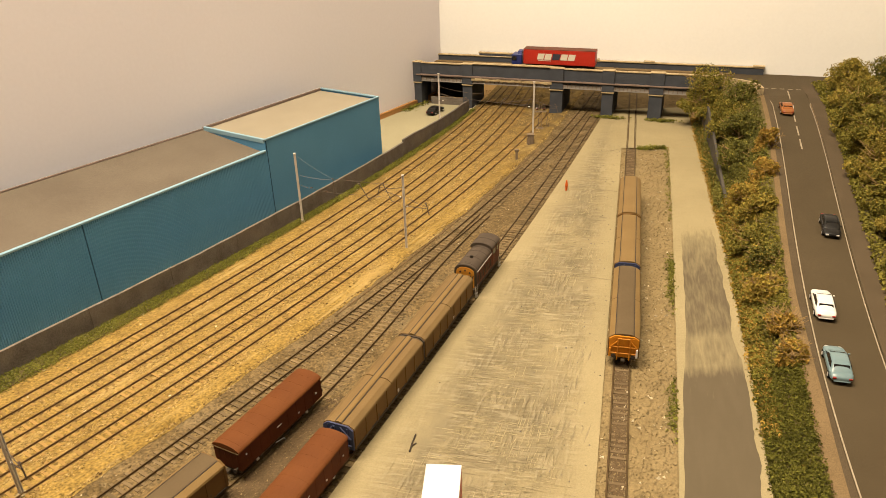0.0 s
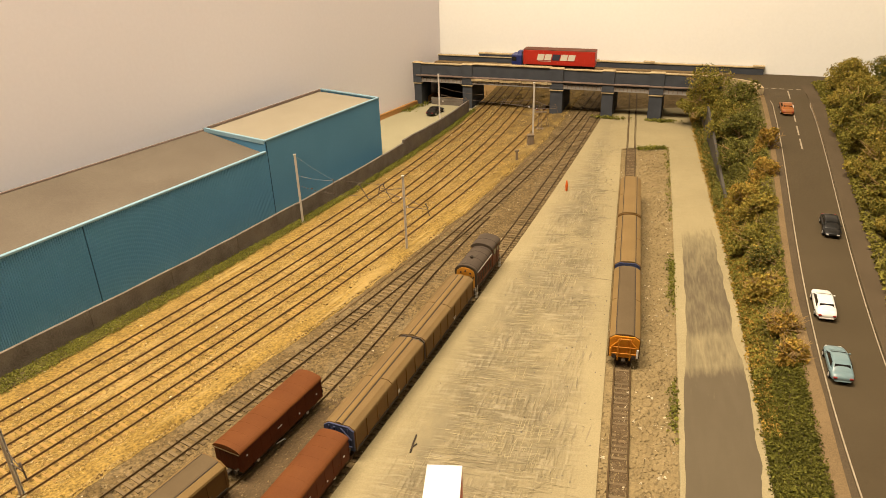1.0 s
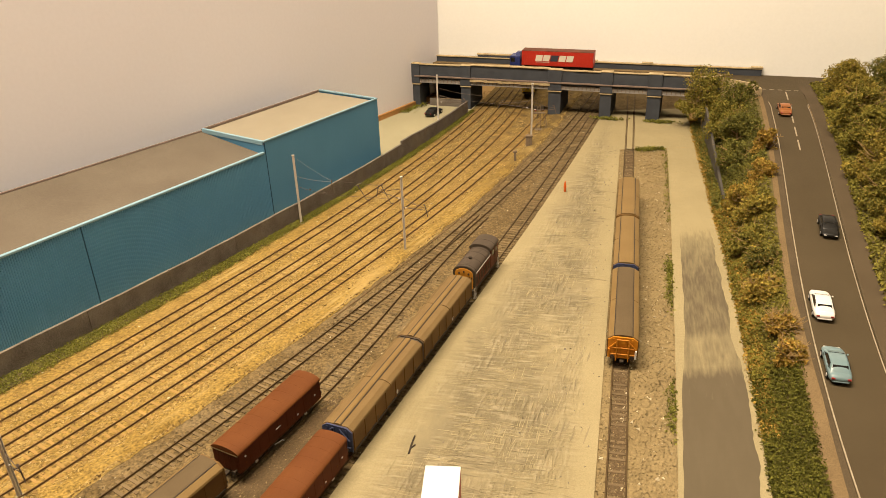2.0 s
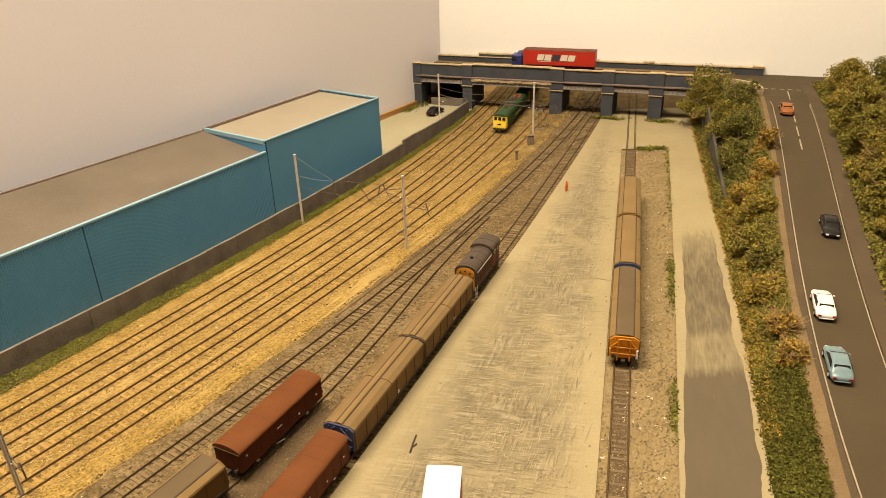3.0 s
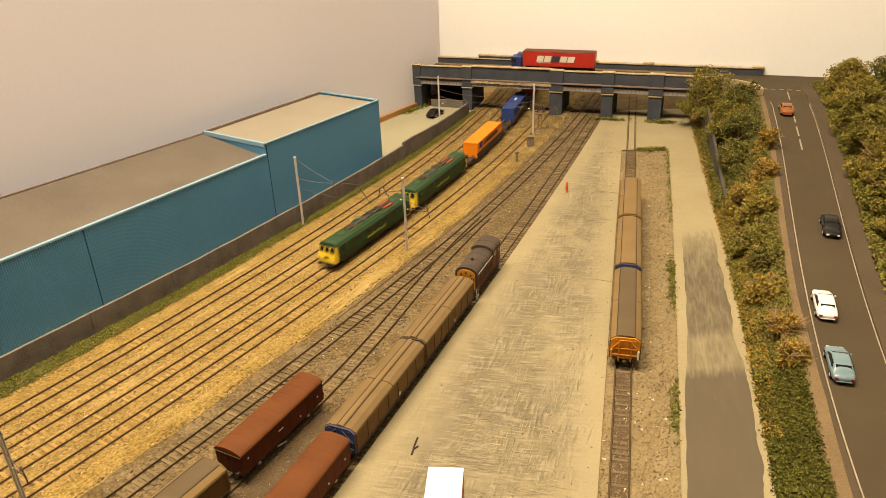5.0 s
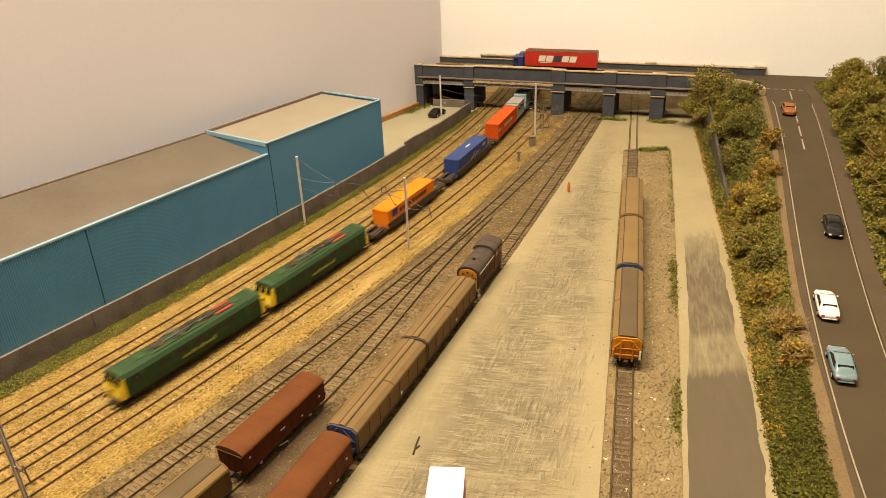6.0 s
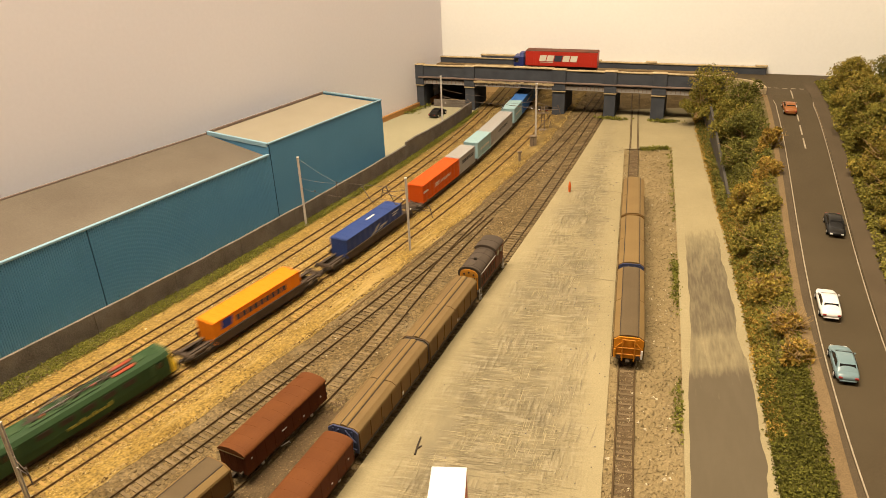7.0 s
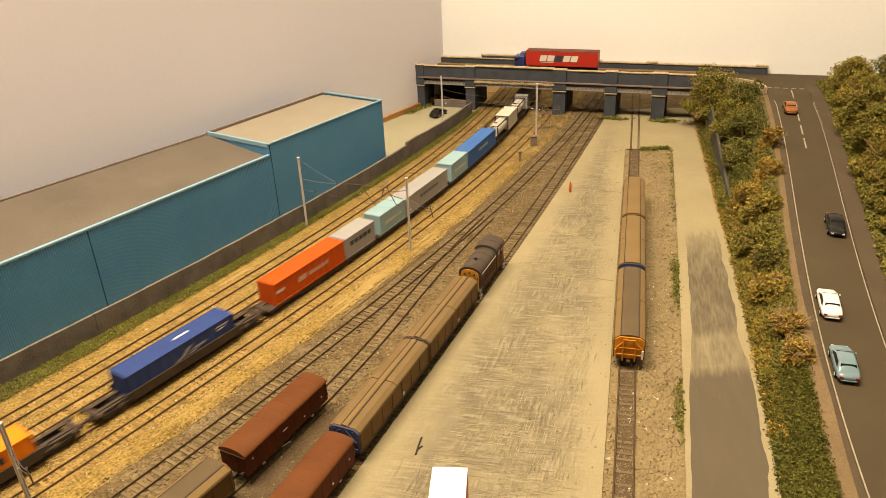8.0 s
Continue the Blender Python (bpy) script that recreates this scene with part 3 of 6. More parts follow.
# ---- warehouse ----
def warehouse():
    turn = -math.degrees(math.atan(0.68))
    w = thing("warehouse", at(-6.24, 75.25, 1.22, turn) @ Matrix.Scale(0.955, 4), "long blue corrugated warehouse with a taller end block", "building")
    # local axes: y runs along the front towards the far end, x points out of the front

    def ribbed(y0, y1, z0, z1):
        bm = bmesh.new()
        n = int((y1 - y0) / 0.042)
        lo, hi = [], []
        for i in range(n + 1):
            y = y0 + (y1 - y0) * i / n
            x = 0.0 if i % 4 == 0 else 0.05
            lo.append(bm.verts.new((x, y, z0)))
            hi.append(bm.verts.new((x, y, z1)))
        for i in range(n):
            bm.faces.new((lo[i], lo[i + 1], hi[i + 1], hi[i]))
        bmesh.ops.recalc_face_normals(bm, faces=bm.faces)
        return bm

    cuts = [(-16.8, 0.0, 6.5), (-35.5, -16.8, 5.45), (-55, -35.5, 5.45), (-75, -55, 5.45)]
    for a, b, h in cuts:
        part("cladding_panel", boxed(-0.01, 0.03, a + 0.05, b - 0.02, -1.25, h - 0.1) if h > 6 else ribbed(a + 0.05, b - 0.05, -1.25, h - 0.1), M["cladding"], w)
        part("joint_strip", boxed(-0.05, 0.075, a - 0.03, a + 0.03, -1.25, h - 0.1), M["joint"], w)
    part("core", boxed(-8.3, -0.02, -16.9, -0.02, -1.25, 6.1), M["cladding"], w)
    part("core", boxed(-8.3, -0.02, -75, -17.0, -1.25, 5.05), M["cladding"], w)
    part("end_wall", boxed(-8.3, 0.02, -0.02, 0.06, -1.25, 6.4), M["cladding"], w)
    part("flat_roof", boxed(-8.3, -0.1, -16.7, -0.1, 6.1, 6.2), M["flatroof"], w, "flat beige roof")
    bm = prism(bmesh.new(), [(-8.3, 5.0), (-0.1, 5.0), (-0.1, 5.25), (-8.3, 6.2)], -75, -17.0)
    bmesh.ops.transform(bm, matrix=Matrix(((0, 1, 0, 0), (1, 0, 0, 0), (0, 0, 1, 0), (0, 0, 0, 1))), verts=bm.verts)
    bmesh.ops.recalc_face_normals(bm, faces=bm.faces)
    for p in bm.verts:  # the back edge climbs a little towards the near end
        if p.co.y < -70 and p.co.x < -8 and p.co.z > 6:
            p.co.z += 1.05
    part("low_roof", bm, M["greyroof"], w, "grey felt roof")
    part("parapet_trim", boxed(-0.12, 0.09, -16.9, 0.1, 6.38, 6.52, 0.02), M["trim"], w, "pale blue parapet trim")
    part("parapet_trim", boxed(-8.3, -0.12, -0.12, 0.1, 6.38, 6.52, 0.02), M["trim"], w, "pale blue parapet trim")
    part("parapet_trim", boxed(-8.3, -0.12, -16.95, -16.7, 6.1, 6.5, 0.02), M["trim"], w, "pale blue parapet trim")
    part("parapet_trim", boxed(-0.2, 0.10, -75, -16.95, 5.33, 5.5, 0.02), M["trim"], w, "pale blue parapet trim")
    bm = boxed(-8.5, -8.3, -75, -16.95, 6.0, 6.32)
    for p in bm.verts:
        if p.co.y < -70:
            p.co.z += 1.05
    part("roof_edge", bm, M["cornice"], w, "dark roof edge against the backscene")
    part("roof_edge", boxed(-8.5, -8.3, -16.9, 0.1, 6.1, 6.45), M["cornice"], w, "dark roof edge against the backscene")
    return w


warehouse()


# ---- boundary wall of card lengths ----
def boundary_wall():
    w = thing("boundary_wall", at(0, 0), "low weathered grey boundary wall with slab joints", "wall", kind="structure")
    ys = steps(15, 77.3, 5.66) + [82.5, 88.2, 94.0]
    for a, b in zip(ys, ys[1:]):
        bm = bmesh.new()
        prev = None
        for y in steps(a, b - 0.03, 1.1):
            t = Vector((FENCE(y + 0.1) - FENCE(y - 0.1), 0.2)).normalized()
            x = FENCE(y)
            h = 1.72 + 0.07 * noise.noise((y * 0.4, 1.7, 0)) + (0.32 * smoothstep(88, 78, y) if y > 77.29 else 0)
            ring = [bm.verts.new(p) for p in ((x - t.y * 0.22, y + t.x * 0.22, 0), (x, y, 0), (x, y, h), (x - t.y * 0.22, y + t.x * 0.22, h))]
            if prev:
                for i in range(4):
                    bm.faces.new((prev[i], prev[(i + 1) % 4], ring[(i + 1) % 4], ring[i]))
            else:
                bm.faces.new(ring)
            prev = ring
        bm.faces.new(prev[::-1])
        bmesh.ops.recalc_face_normals(bm, faces=bm.faces)
        part("wall_panel", bm, M["lowwall"], w)


boundary_wall()


# ---- road bridge ----
def bridge():
    b = thing("road_bridge", BRIDGE, "slate-blue brick road bridge with sandstone copings", "bridge", kind="structure")
    x0, x1, d = -20.6, 19.5, 5.5
    part("deck", boxed(x0 - 1, x1, 0.1, d, 3.75, 4.9), M["road"], b, "asphalt bridge deck")
    for y0, y1 in ((0.12, 1.0), (4.5, 5.48)):
        part("footway", boxed(x0 - 1, x1, y0, y1, 4.9, 5.02), M["card"], b, "tan footway along the parapet")
    for px, w in ((-20.1, 1.3), (-13.0, 1.3), (-1.2, 1.6), (5.2, 1.4), (11.0, 1.6), (17.6, 1.5)):
        part("pier", boxed(px - w / 2, px + w / 2, -0.25, d, 0, 3.75, 0.03), M["slate"], b)
        part("pilaster", boxed(px - w / 2 - 0.05, px + w / 2 + 0.05, -0.42, 0.35, 3.3, 5.85, 0.03), M["slate"], b)
        part("pilaster_cap", boxed(px - w / 2 - 0.07, px + w / 2 + 0.07, -0.46, 0.40, 5.85, 5.97, 0.04), M["coping"], b, "sandstone cap")
        part("string_course", boxed(px - w / 2 - 0.08, px + w / 2 + 0.08, -0.40, 0.3, 3.10, 3.24, 0.03), M["coping"], b, "sandstone band")
    piers = (-20.1, -13.0, -1.2, 5.2, 11.0, 17.6)
    for a, c in zip(piers, piers[1:]):
        up = 0.16 if c - a > 10 else 0.0
        part("parapet", boxed(a + 0.7, c - 0.7, -0.2, 0.1, 4.36, 5.75 + up), M["slate"], b)
        n = max(2, round((c - a - 1.4) / 1.7))
        for i in range(n):
            k0, k1 = a + 0.7 + (c - a - 1.4) * i / n, a + 0.7 + (c - a - 1.4) * (i + 1) / n
            drop = random.uniform(-0.02, 0.02)
            part("coping", boxed(k0 + 0.012, k1 - 0.012, -0.3 - up * 0.4 + random.uniform(-0.03, 0.02), 0.2 + up, 5.75 + up, 5.89 + up + drop, 0.03), M["coping"], b, "sandstone coping")
        part("cornice", boxed(a, c, -0.52, 0.0, 4.2, 4.36, 0.02), M["cornice"], b, "brown cornice")
        part("girder", boxed(a + 0.7, c - 0.7, -0.15, 0.05, 3.45, 4.2), M["slate"], b, "dark girder web")
        part("lower_flange", boxed(a + 0.7, c - 0.7, -0.3, 0.05, 3.38, 3.5, 0.01), M["girder"], b, "pale lower flange")
        part("fascia", boxed(a + 0.7, c - 0.7, -0.24, -0.15, 3.52, 3.86), M["girder"], b, "pale grey weathered fascia")
        if c - a > 10:
            for i in range(22):
                k0 = a + 0.6 + (c - a - 1.2) * i / 22
                part("ledge", boxed(k0, k0 + (c - a - 1.2) / 22 - random.uniform(0, 0.02), -0.5 + random.uniform(-0.05, 0.08), -0.2, 3.90 - random.uniform(0.0, 0.12), 4.18 - random.uniform(0, 0.02), 0.03), M["coping"], b, "broken pale sandstone ledge")
        n = max(3, int((c - a) / 0.62))
        for i in range(n):
            x = a + 0.9 + (c - a - 1.8) * i / (n - 1)
            part("stiffener", boxed(x - 0.05, x + 0.05, -0.3, -0.15, 3.5, 3.95), M["cornice"], b)
    part("rear_parapet", boxed(x0 - 0.6, 23.1, d, d + 0.3, 3.6, 5.7), M["slate"], b)
    part("rear_coping", boxed(x0 - 0.6, 23.1, d - 0.1, d + 0.4, 5.7, 5.85, 0.03), M["coping"], b, "sandstone coping")
    part("rear_upstand", boxed(-13.0, -7.9, d - 0.06, d + 0.36, 5.85, 6.12), M["slate"], b)
    part("rear_coping", boxed(-13.1, -7.8, d - 0.1, d + 0.4, 6.12, 6.30, 0.03), M["coping"], b, "sandstone coping")
    for x in (2.5, 9.5, 22.5):
        part("rear_cap", boxed(x - 0.7, x + 0.7, d - 0.15, d + 0.45, 5.85, 6.0, 0.03), M["coping"], b, "sandstone cap")
    return b


bridge()
# ---- rolling stock; local x runs along the track towards the vehicle's front, z = 0 at rail level base ----
def arch(w, z0, z1, rise, n=8):
    """A body section with upright sides and an arched roof."""
    pts = [(-w, z0), (w, z0), (w, z1)]
    for i in range(1, n):
        a = math.pi * i / n
        pts.append((w * math.cos(a), z1 + rise * math.sin(a)))
    return pts + [(-w, z1)]


def on_line(line, y, z=0.0, toward=-1):
    """Pose on a track: origin at the line, x along it (toward the viewer's end when toward is -1)."""
    ang = math.degrees(math.atan2(0.2, line(y + 0.1) - line(y - 0.1)))
    return at(line(y), y, z, ang + (180 if toward < 0 else 0))


def wheelset(x, parent, r=0.30):
    ax = part("axle", rod(bmesh.new(), (x, -0.42, r + 0.28), (x, 0.42, r + 0.28), 0.06), M["chassis"], parent)
    for s in (-1, 1):
        part("wheel", rod(bmesh.new(), (x, s * 0.40, r + 0.28), (x, s * 0.52, r + 0.28), r, n=14), M["chassis"], parent)
    return ax


def buffers(x, s, parent, z=0.98):
    for y in (-0.58, 0.58):
        bm = rod(bmesh.new(), (x, y, z), (x + s * 0.22, y, z), 0.06)
        rod(bm, (x + s * 0.22, y, z), (x + s * 0.26, y, z), 0.14, n=10)
        part("buffer", bm, M["chassis"], parent)
    part("coupling", box(bmesh.new(), min(x, x + s * 0.35), max(x, x + s * 0.35), -0.12, 0.12, z - 0.32, z - 0.2, 0.02), M["chassis"], parent)


def ferry_van(m, length, label, body, roof, strip, end_front, end_back, group, rails=False, ridge=0.52):
    v = thing("ferry_van", m, label, "goods wagon", group)
    h = length / 2
    part("underframe", boxed(-h + 0.1, h - 0.1, -0.62, 0.62, 0.62, 0.84), M["chassis"], v)
    for x in (-h + 1.6, h - 1.6):
        wheelset(x, v)
        for s in (-1, 1):
            part("axle_guard", boxed(x - 0.35, x + 0.35, s * 0.6 - 0.05, s * 0.6 + 0.05, 0.42, 0.8, 0.03), M["chassis"], v)
            part("axle_box", boxed(x - 0.1, x + 0.1, s * 0.68 - 0.06, s * 0.68 + 0.06, 0.48, 0.64, 0.02), M["white"], v, "pale axle box")
    sill = [(-0.88, 0.84), (0.88, 0.84), (0.90, 2.02), (0.86, 2.14), (0.58, 2.30), (-0.58, 2.30), (-0.86, 2.14), (-0.90, 2.02)]
    part("body", prism(bmesh.new(), sill, -h, h), body, v)
    n = max(4, int(length / 1.1))
    for s in (-1, 1):
        part("sill_rail", boxed(-h, h, s * 0.9 - 0.03, s * 0.9 + 0.03, 0.80, 0.90), M["chassis"], v)
        for i in range(n + 1):
            x = -h + 0.06 + (length - 0.12) * i / n
            part("side_post", boxed(x - 0.03, x + 0.03, s * 0.905 - 0.03, s * 0.905 + 0.03, 0.88, 2.05), body, v)
        # sliding roof halves lie on each side of the ridge strip
        for a, b in ((-h + 0.03, -0.03), (0.03, h - 0.03)):
            bm = prism(bmesh.new(), [(s * (ridge - 0.02), 2.305), (s * (ridge + 0.02), 2.35), (s * 0.62, 2.335), (s * 0.89, 2.17), (s * 0.93, 2.06), (s * 0.90, 2.05)], a, b)
            part("sliding_panel", bm, roof, v)
    part("ridge_strip", prism(bmesh.new(), arch(ridge, 2.28, 2.37, 0.07, 6), -h + 0.02, h - 0.02), strip, v)
    for s in (-ridge - 0.03, ridge + 0.03):
        part("roof_groove", boxed(-h + 0.05, h - 0.05, s - 0.03, s + 0.03, 2.33, 2.375), M["chassis"], v)
    for s, mat in ((1, end_front), (-1, end_back)):
        e = part("end_wall", prism(bmesh.new(), [(-0.86, 0.84), (0.86, 0.84), (0.88, 2.10), (0.58, 2.32), (-0.58, 2.32), (-0.88, 2.10)], min(s * h, s * (h + 0.1)), max(s * h, s * (h + 0.1))), mat, v)
        for y in (-0.55, -0.2, 0.2, 0.55):
            part("end_rib", boxed(min(s * (h + 0.09), s * (h + 0.15)), max(s * (h + 0.09), s * (h + 0.15)), y - 0.035, y + 0.035, 0.9, 2.2), mat, v)
        for z in (1.15, 1.6):
            part("end_beam", rod(bmesh.new(), (s * (h + 0.16), -0.78, z), (s * (h + 0.16), 0.78, z), 0.045), mat, v)
        for k in (-1, 1):
            part("end_brace", rod(bmesh.new(), (s * (h + 0.17), k * 0.75, 1.62), (s * (h + 0.17), k * 0.2, 2.22), 0.04), mat, v)
        buffers(s * h, s, v)
        if rails:
            bm = bmesh.new()
            for y in (-0.36, 0.36):
                rod(bm, (s * (h + 0.2), y, 0.7), (s * (h + 0.2), y, 2.2), 0.035)
            rod(bm, (s * (h + 0.2), -0.36, 2.2), (s * (h + 0.2), 0.36, 2.2), 0.035)
            part("end_ladder", bm, mat, v)
            for y in (-0.8, 0.8):
                part("lamp_bracket", boxed(min(s * (h + 0.1), s * (h + 0.22)), max(s * (h + 0.1), s * (h + 0.22)), y - 0.06, y + 0.06, 0.9, 1.5, 0.02), M["white"] if y > 0 else mat, v)
    for s in (-1, 1):
        for i in range(3):
            part("data_plate", boxed(-h + 1.0 + i * 2.4, -h + 1.25 + i * 2.4, s * 0.905 - 0.012, s * 0.905 + 0.012, 1.0, 1.2), M["white"] if i % 2 else M["grime_roof"], v)
    return v


def covered_van(m, label, group, length=6.8):
    v = thing("covered_van", m, label, "goods wagon", group)
    h = length / 2
    part("underframe", boxed(-h + 0.1, h - 0.1, -0.6, 0.6, 0.62, 0.84), M["chassis"], v)
    for x in (-h + 1.3, h - 1.3):
        wheelset(x, v)
        for s in (-1, 1):
            part("axle_guard", boxed(x - 0.3, x + 0.3, s * 0.6 - 0.05, s * 0.6 + 0.05, 0.42, 0.8, 0.03), M["chassis"], v)
            part("axle_box", boxed(x - 0.09, x + 0.09, s * 0.68 - 0.06, s * 0.68 + 0.06, 0.5, 0.64, 0.02), M["white"], v, "pale axle box")
    part("body", prism(bmesh.new(), arch(0.86, 0.84, 2.0, 0.30, 10), -h, h), M["bauxite"], v)
    part("roof", prism(bmesh.new(), [(y * 1.035, z + 0.03) for y, z in arch(0.86, 1.97, 2.0, 0.31, 12)][2:], -h - 0.06, h + 0.06), M["bauxite_roof"], v, "ribbed bauxite roof")
    for i in range(9):
        x = -h + 0.4 + (length - 0.8) * i / 8
        bm = prism(bmesh.new(), [(y * 1.038, z + 0.036) for y, z in arch(0.86, 1.99, 2.0, 0.31, 12)][2:], x - 0.12, x + 0.12)
        part("roof_rib", bm, M["bauxite_roof"], v)
    for s in (-1, 1):
        for i in range(10):
            x = -h + 0.05 + (length - 0.1) * i / 9
            part("side_post", boxed(x - 0.025, x + 0.025, s * 0.862 - 0.012, s * 0.862 + 0.012, 0.86, 1.98), M["bauxite"], v)
        for i, (x, z) in enumerate(((-2.9, 1.35), (-2.4, 1.2), (-1.3, 1.15), (-0.9, 1.2), (0.2, 1.5), (1.1, 1.05), (2.9, 1.6), (2.9, 1.2))):
            part("label_plate", boxed(x, x + (0.10 if i != 4 else 0.36), s * 0.872 - 0.012, s * 0.872 + 0.012, z, z + (0.08 if i != 4 else 0.035)), M["white"] if i % 2 == 0 else M["bauxite_roof"], v)
        bm = bmesh.new()
        rod(bm, (0.1, s * 0.8, 0.45), (0.75, s * 0.8, 0.62), 0.03)
        rod(bm, (0.1, s * 0.8, 0.45), (0.05, s * 0.8, 0.32), 0.03)
        part("brake_lever", bm, M["white"], v, "white-handled brake lever")
    for s in (-1, 1):
        part("eave_line", boxed(min(s * (h + 0.01), s * (h + 0.07)), max(s * (h + 0.01), s * (h + 0.07)), -0.84, 0.84, 1.95, 1.99), M["card"], v)
        for y in (-0.6, -0.2, 0.2, 0.6):
            part("end_rib", boxed(min(s * h, s * (h + 0.06)), max(s * h, s * (h + 0.02)), y - 0.03, y + 0.03, 0.86, 1.95), M["bauxite"], v)
        buffers(s * h, s, v)
    return v


def shunter(m):
    v = thing("shunting_locomotive", m, "grimy maroon diesel shunter with an amber bonnet end", "locomotive")
    part("running_plate", boxed(-2.75, 2.75, -0.85, 0.85, 0.78, 0.92, 0.02), M["chassis"], v)
    part("frame", boxed(-2.6, 2.6, -0.6, 0.6, 0.45, 0.78), M["chassis"], v)
    for x in (-1.4, 0, 1.4):
        wheelset(x, v, 0.36)
        for s in (-1, 1):
            part("crank", boxed(x - 0.12, x + 0.12, s * 0.62 - 0.04, s * 0.62 + 0.04, 0.5, 0.7, 0.02), M["mast"], v)
    for s in (-1, 1):
        part("coupling_rod", boxed(-1.55, 1.55, s * 0.68 - 0.025, s * 0.68 + 0.025, 0.55, 0.64, 0.01), M["mast"], v)
    part("cab", prism(bmesh.new(), arch(0.84, 0.92, 2.42, 0.36), 0.95, 2.55), M["maroon"], v)
    part("cab_roof", prism(bmesh.new(), [(y * 1.05, z + 0.035) for y, z in arch(0.84, 2.38, 2.42, 0.42, 14)][2:], 0.82, 2.66), M["dark_roof"], v, "dark rounded cab roof", smooth=False)
    part("bonnet", prism(bmesh.new(), arch(0.80, 0.92, 2.14, 0.46), -2.40, 0.95), M["maroon"], v)
    part("bonnet_roof", prism(bmesh.new(), [(y * 1.04, z + 0.025) for y, z in arch(0.80, 2.12, 2.14, 0.50, 14)][2:], -2.42, 0.84), M["dark_roof"], v, "sooty rounded bonnet top")
    part("bonnet_rim", prism(bmesh.new(), [(y * 1.06, z + 0.03) for y, z in arch(0.80, 1.0, 2.14, 0.50, 14)], -2.52, -2.42), M["chassis"], v, "dark rim of the bonnet end")
    end = part("warning_panel", prism(bmesh.new(), arch(0.68, 0.95, 2.10, 0.40), -2.57, -2.52), M["amber"], v, "amber warning panel")
    for k in (-1, 1):
        for i in range(3):
            bm = bmesh.new()
            rod(bm, (-2.575, k * (0.10 + i * 0.18), 1.50), (-2.575, k * (0.28 + i * 0.17), 1.90), 0.035, n=4)
            part("stripe", bm, M["chassis"], end)
    for y in (-0.36, 0, 0.36):
        part("end_lamp", rod(bmesh.new(), (-2.62, y, 2.26 - abs(y) * 0.4), (-2.56, y, 2.26 - abs(y) * 0.4), 0.07, n=10), M["chassis"], v)
    part("radiator", boxed(-2.60, -2.56, -0.30, 0.30, 1.05, 1.80, 0.01), M["chassis"], v, "dark radiator grille")
    for y in (-0.42, 0.42):
        part("cab_window", boxed(2.54, 2.57, y - 0.2, y + 0.2, 2.0, 2.4, 0.02), M["glass"], v)
    for s in (-1, 1):
        part("side_window", boxed(1.15, 1.6, s * 0.845 - 0.012, s * 0.845 + 0.012, 1.9, 2.32), M["glass"], v)
        door = part("cab_door", boxed(1.8, 2.3, s * 0.845 - 0.014, s * 0.845 + 0.014, 0.98, 2.38), M["maroon"], v)
        part("door_window", boxed(1.9, 2.2, s * 0.86 - 0.012, s * 0.86 + 0.012, 1.9, 2.3), M["glass"], door)
        for i in range(6):
            part("bonnet_door", boxed(-2.3 + i * 0.52, -1.85 + i * 0.52, s * 0.805 - 0.014, s * 0.805 + 0.014, 1.0, 2.05, 0.008), M["maroon"], v)
            part("louvre", boxed(-2.2 + i * 0.52, -1.95 + i * 0.52, s * 0.822 - 0.008, s * 0.822 + 0.008, 1.2, 1.75), M["chassis"], v)
        bm = bmesh.new()
        rod(bm, (-2.3, s * 0.86, 2.16), (0.75, s * 0.86, 2.16), 0.03)
        for x in (-2.3, -0.8, 0.75):
            rod(bm, (x, s * 0.80, 2.12), (x, s * 0.86, 2.16), 0.025)
        part("handrail", bm, M["pale_wire"], v, "pale handrail")
        for x0 in (-2.72, 2.42):
            bm = bmesh.new()
            for x in (x0, x0 + 0.3):
                rod(bm, (x, s * 0.84, 0.25), (x, s * 0.84, 1.15), 0.035)
            box(bm, x0, x0 + 0.3, s * 0.84 - 0.08, s * 0.84 + 0.08, 0.26, 0.31)
            box(bm, x0, x0 + 0.3, s * 0.84 - 0.08, s * 0.84 + 0.08, 0.52, 0.57)
            part("step", bm, M["pale_wire"], v, "pale step")
    for x in (-1.75, -0.75, 0.25):
        part("roof_hatch", boxed(x - 0.3, x + 0.3, -0.26, 0.26, 2.56, 2.67, 0.03), M["dark_roof"], v)
    for x in (-2.2, -1.1, -0.1, 0.6):
        part("roof_seam", prism(bmesh.new(), [(y * 1.05, z + 0.032) for y, z in arch(0.80, 2.12, 2.14, 0.50, 14)][2:], x - 0.025, x + 0.025), M["chassis"], v)
    part("exhaust", rod(bmesh.new(), (-1.25, 0, 2.6), (-1.25, 0, 2.82), 0.12, n=10), M["chassis"], v)
    part("roof_seam", prism(bmesh.new(), [(y * 1.06, z + 0.045) for y, z in arch(0.84, 2.38, 2.42, 0.42, 14)][2:], 1.70, 1.76), M["chassis"], v)
    buffers(2.75, 1, v)
    buffers(-2.75, -1, v)
    return v


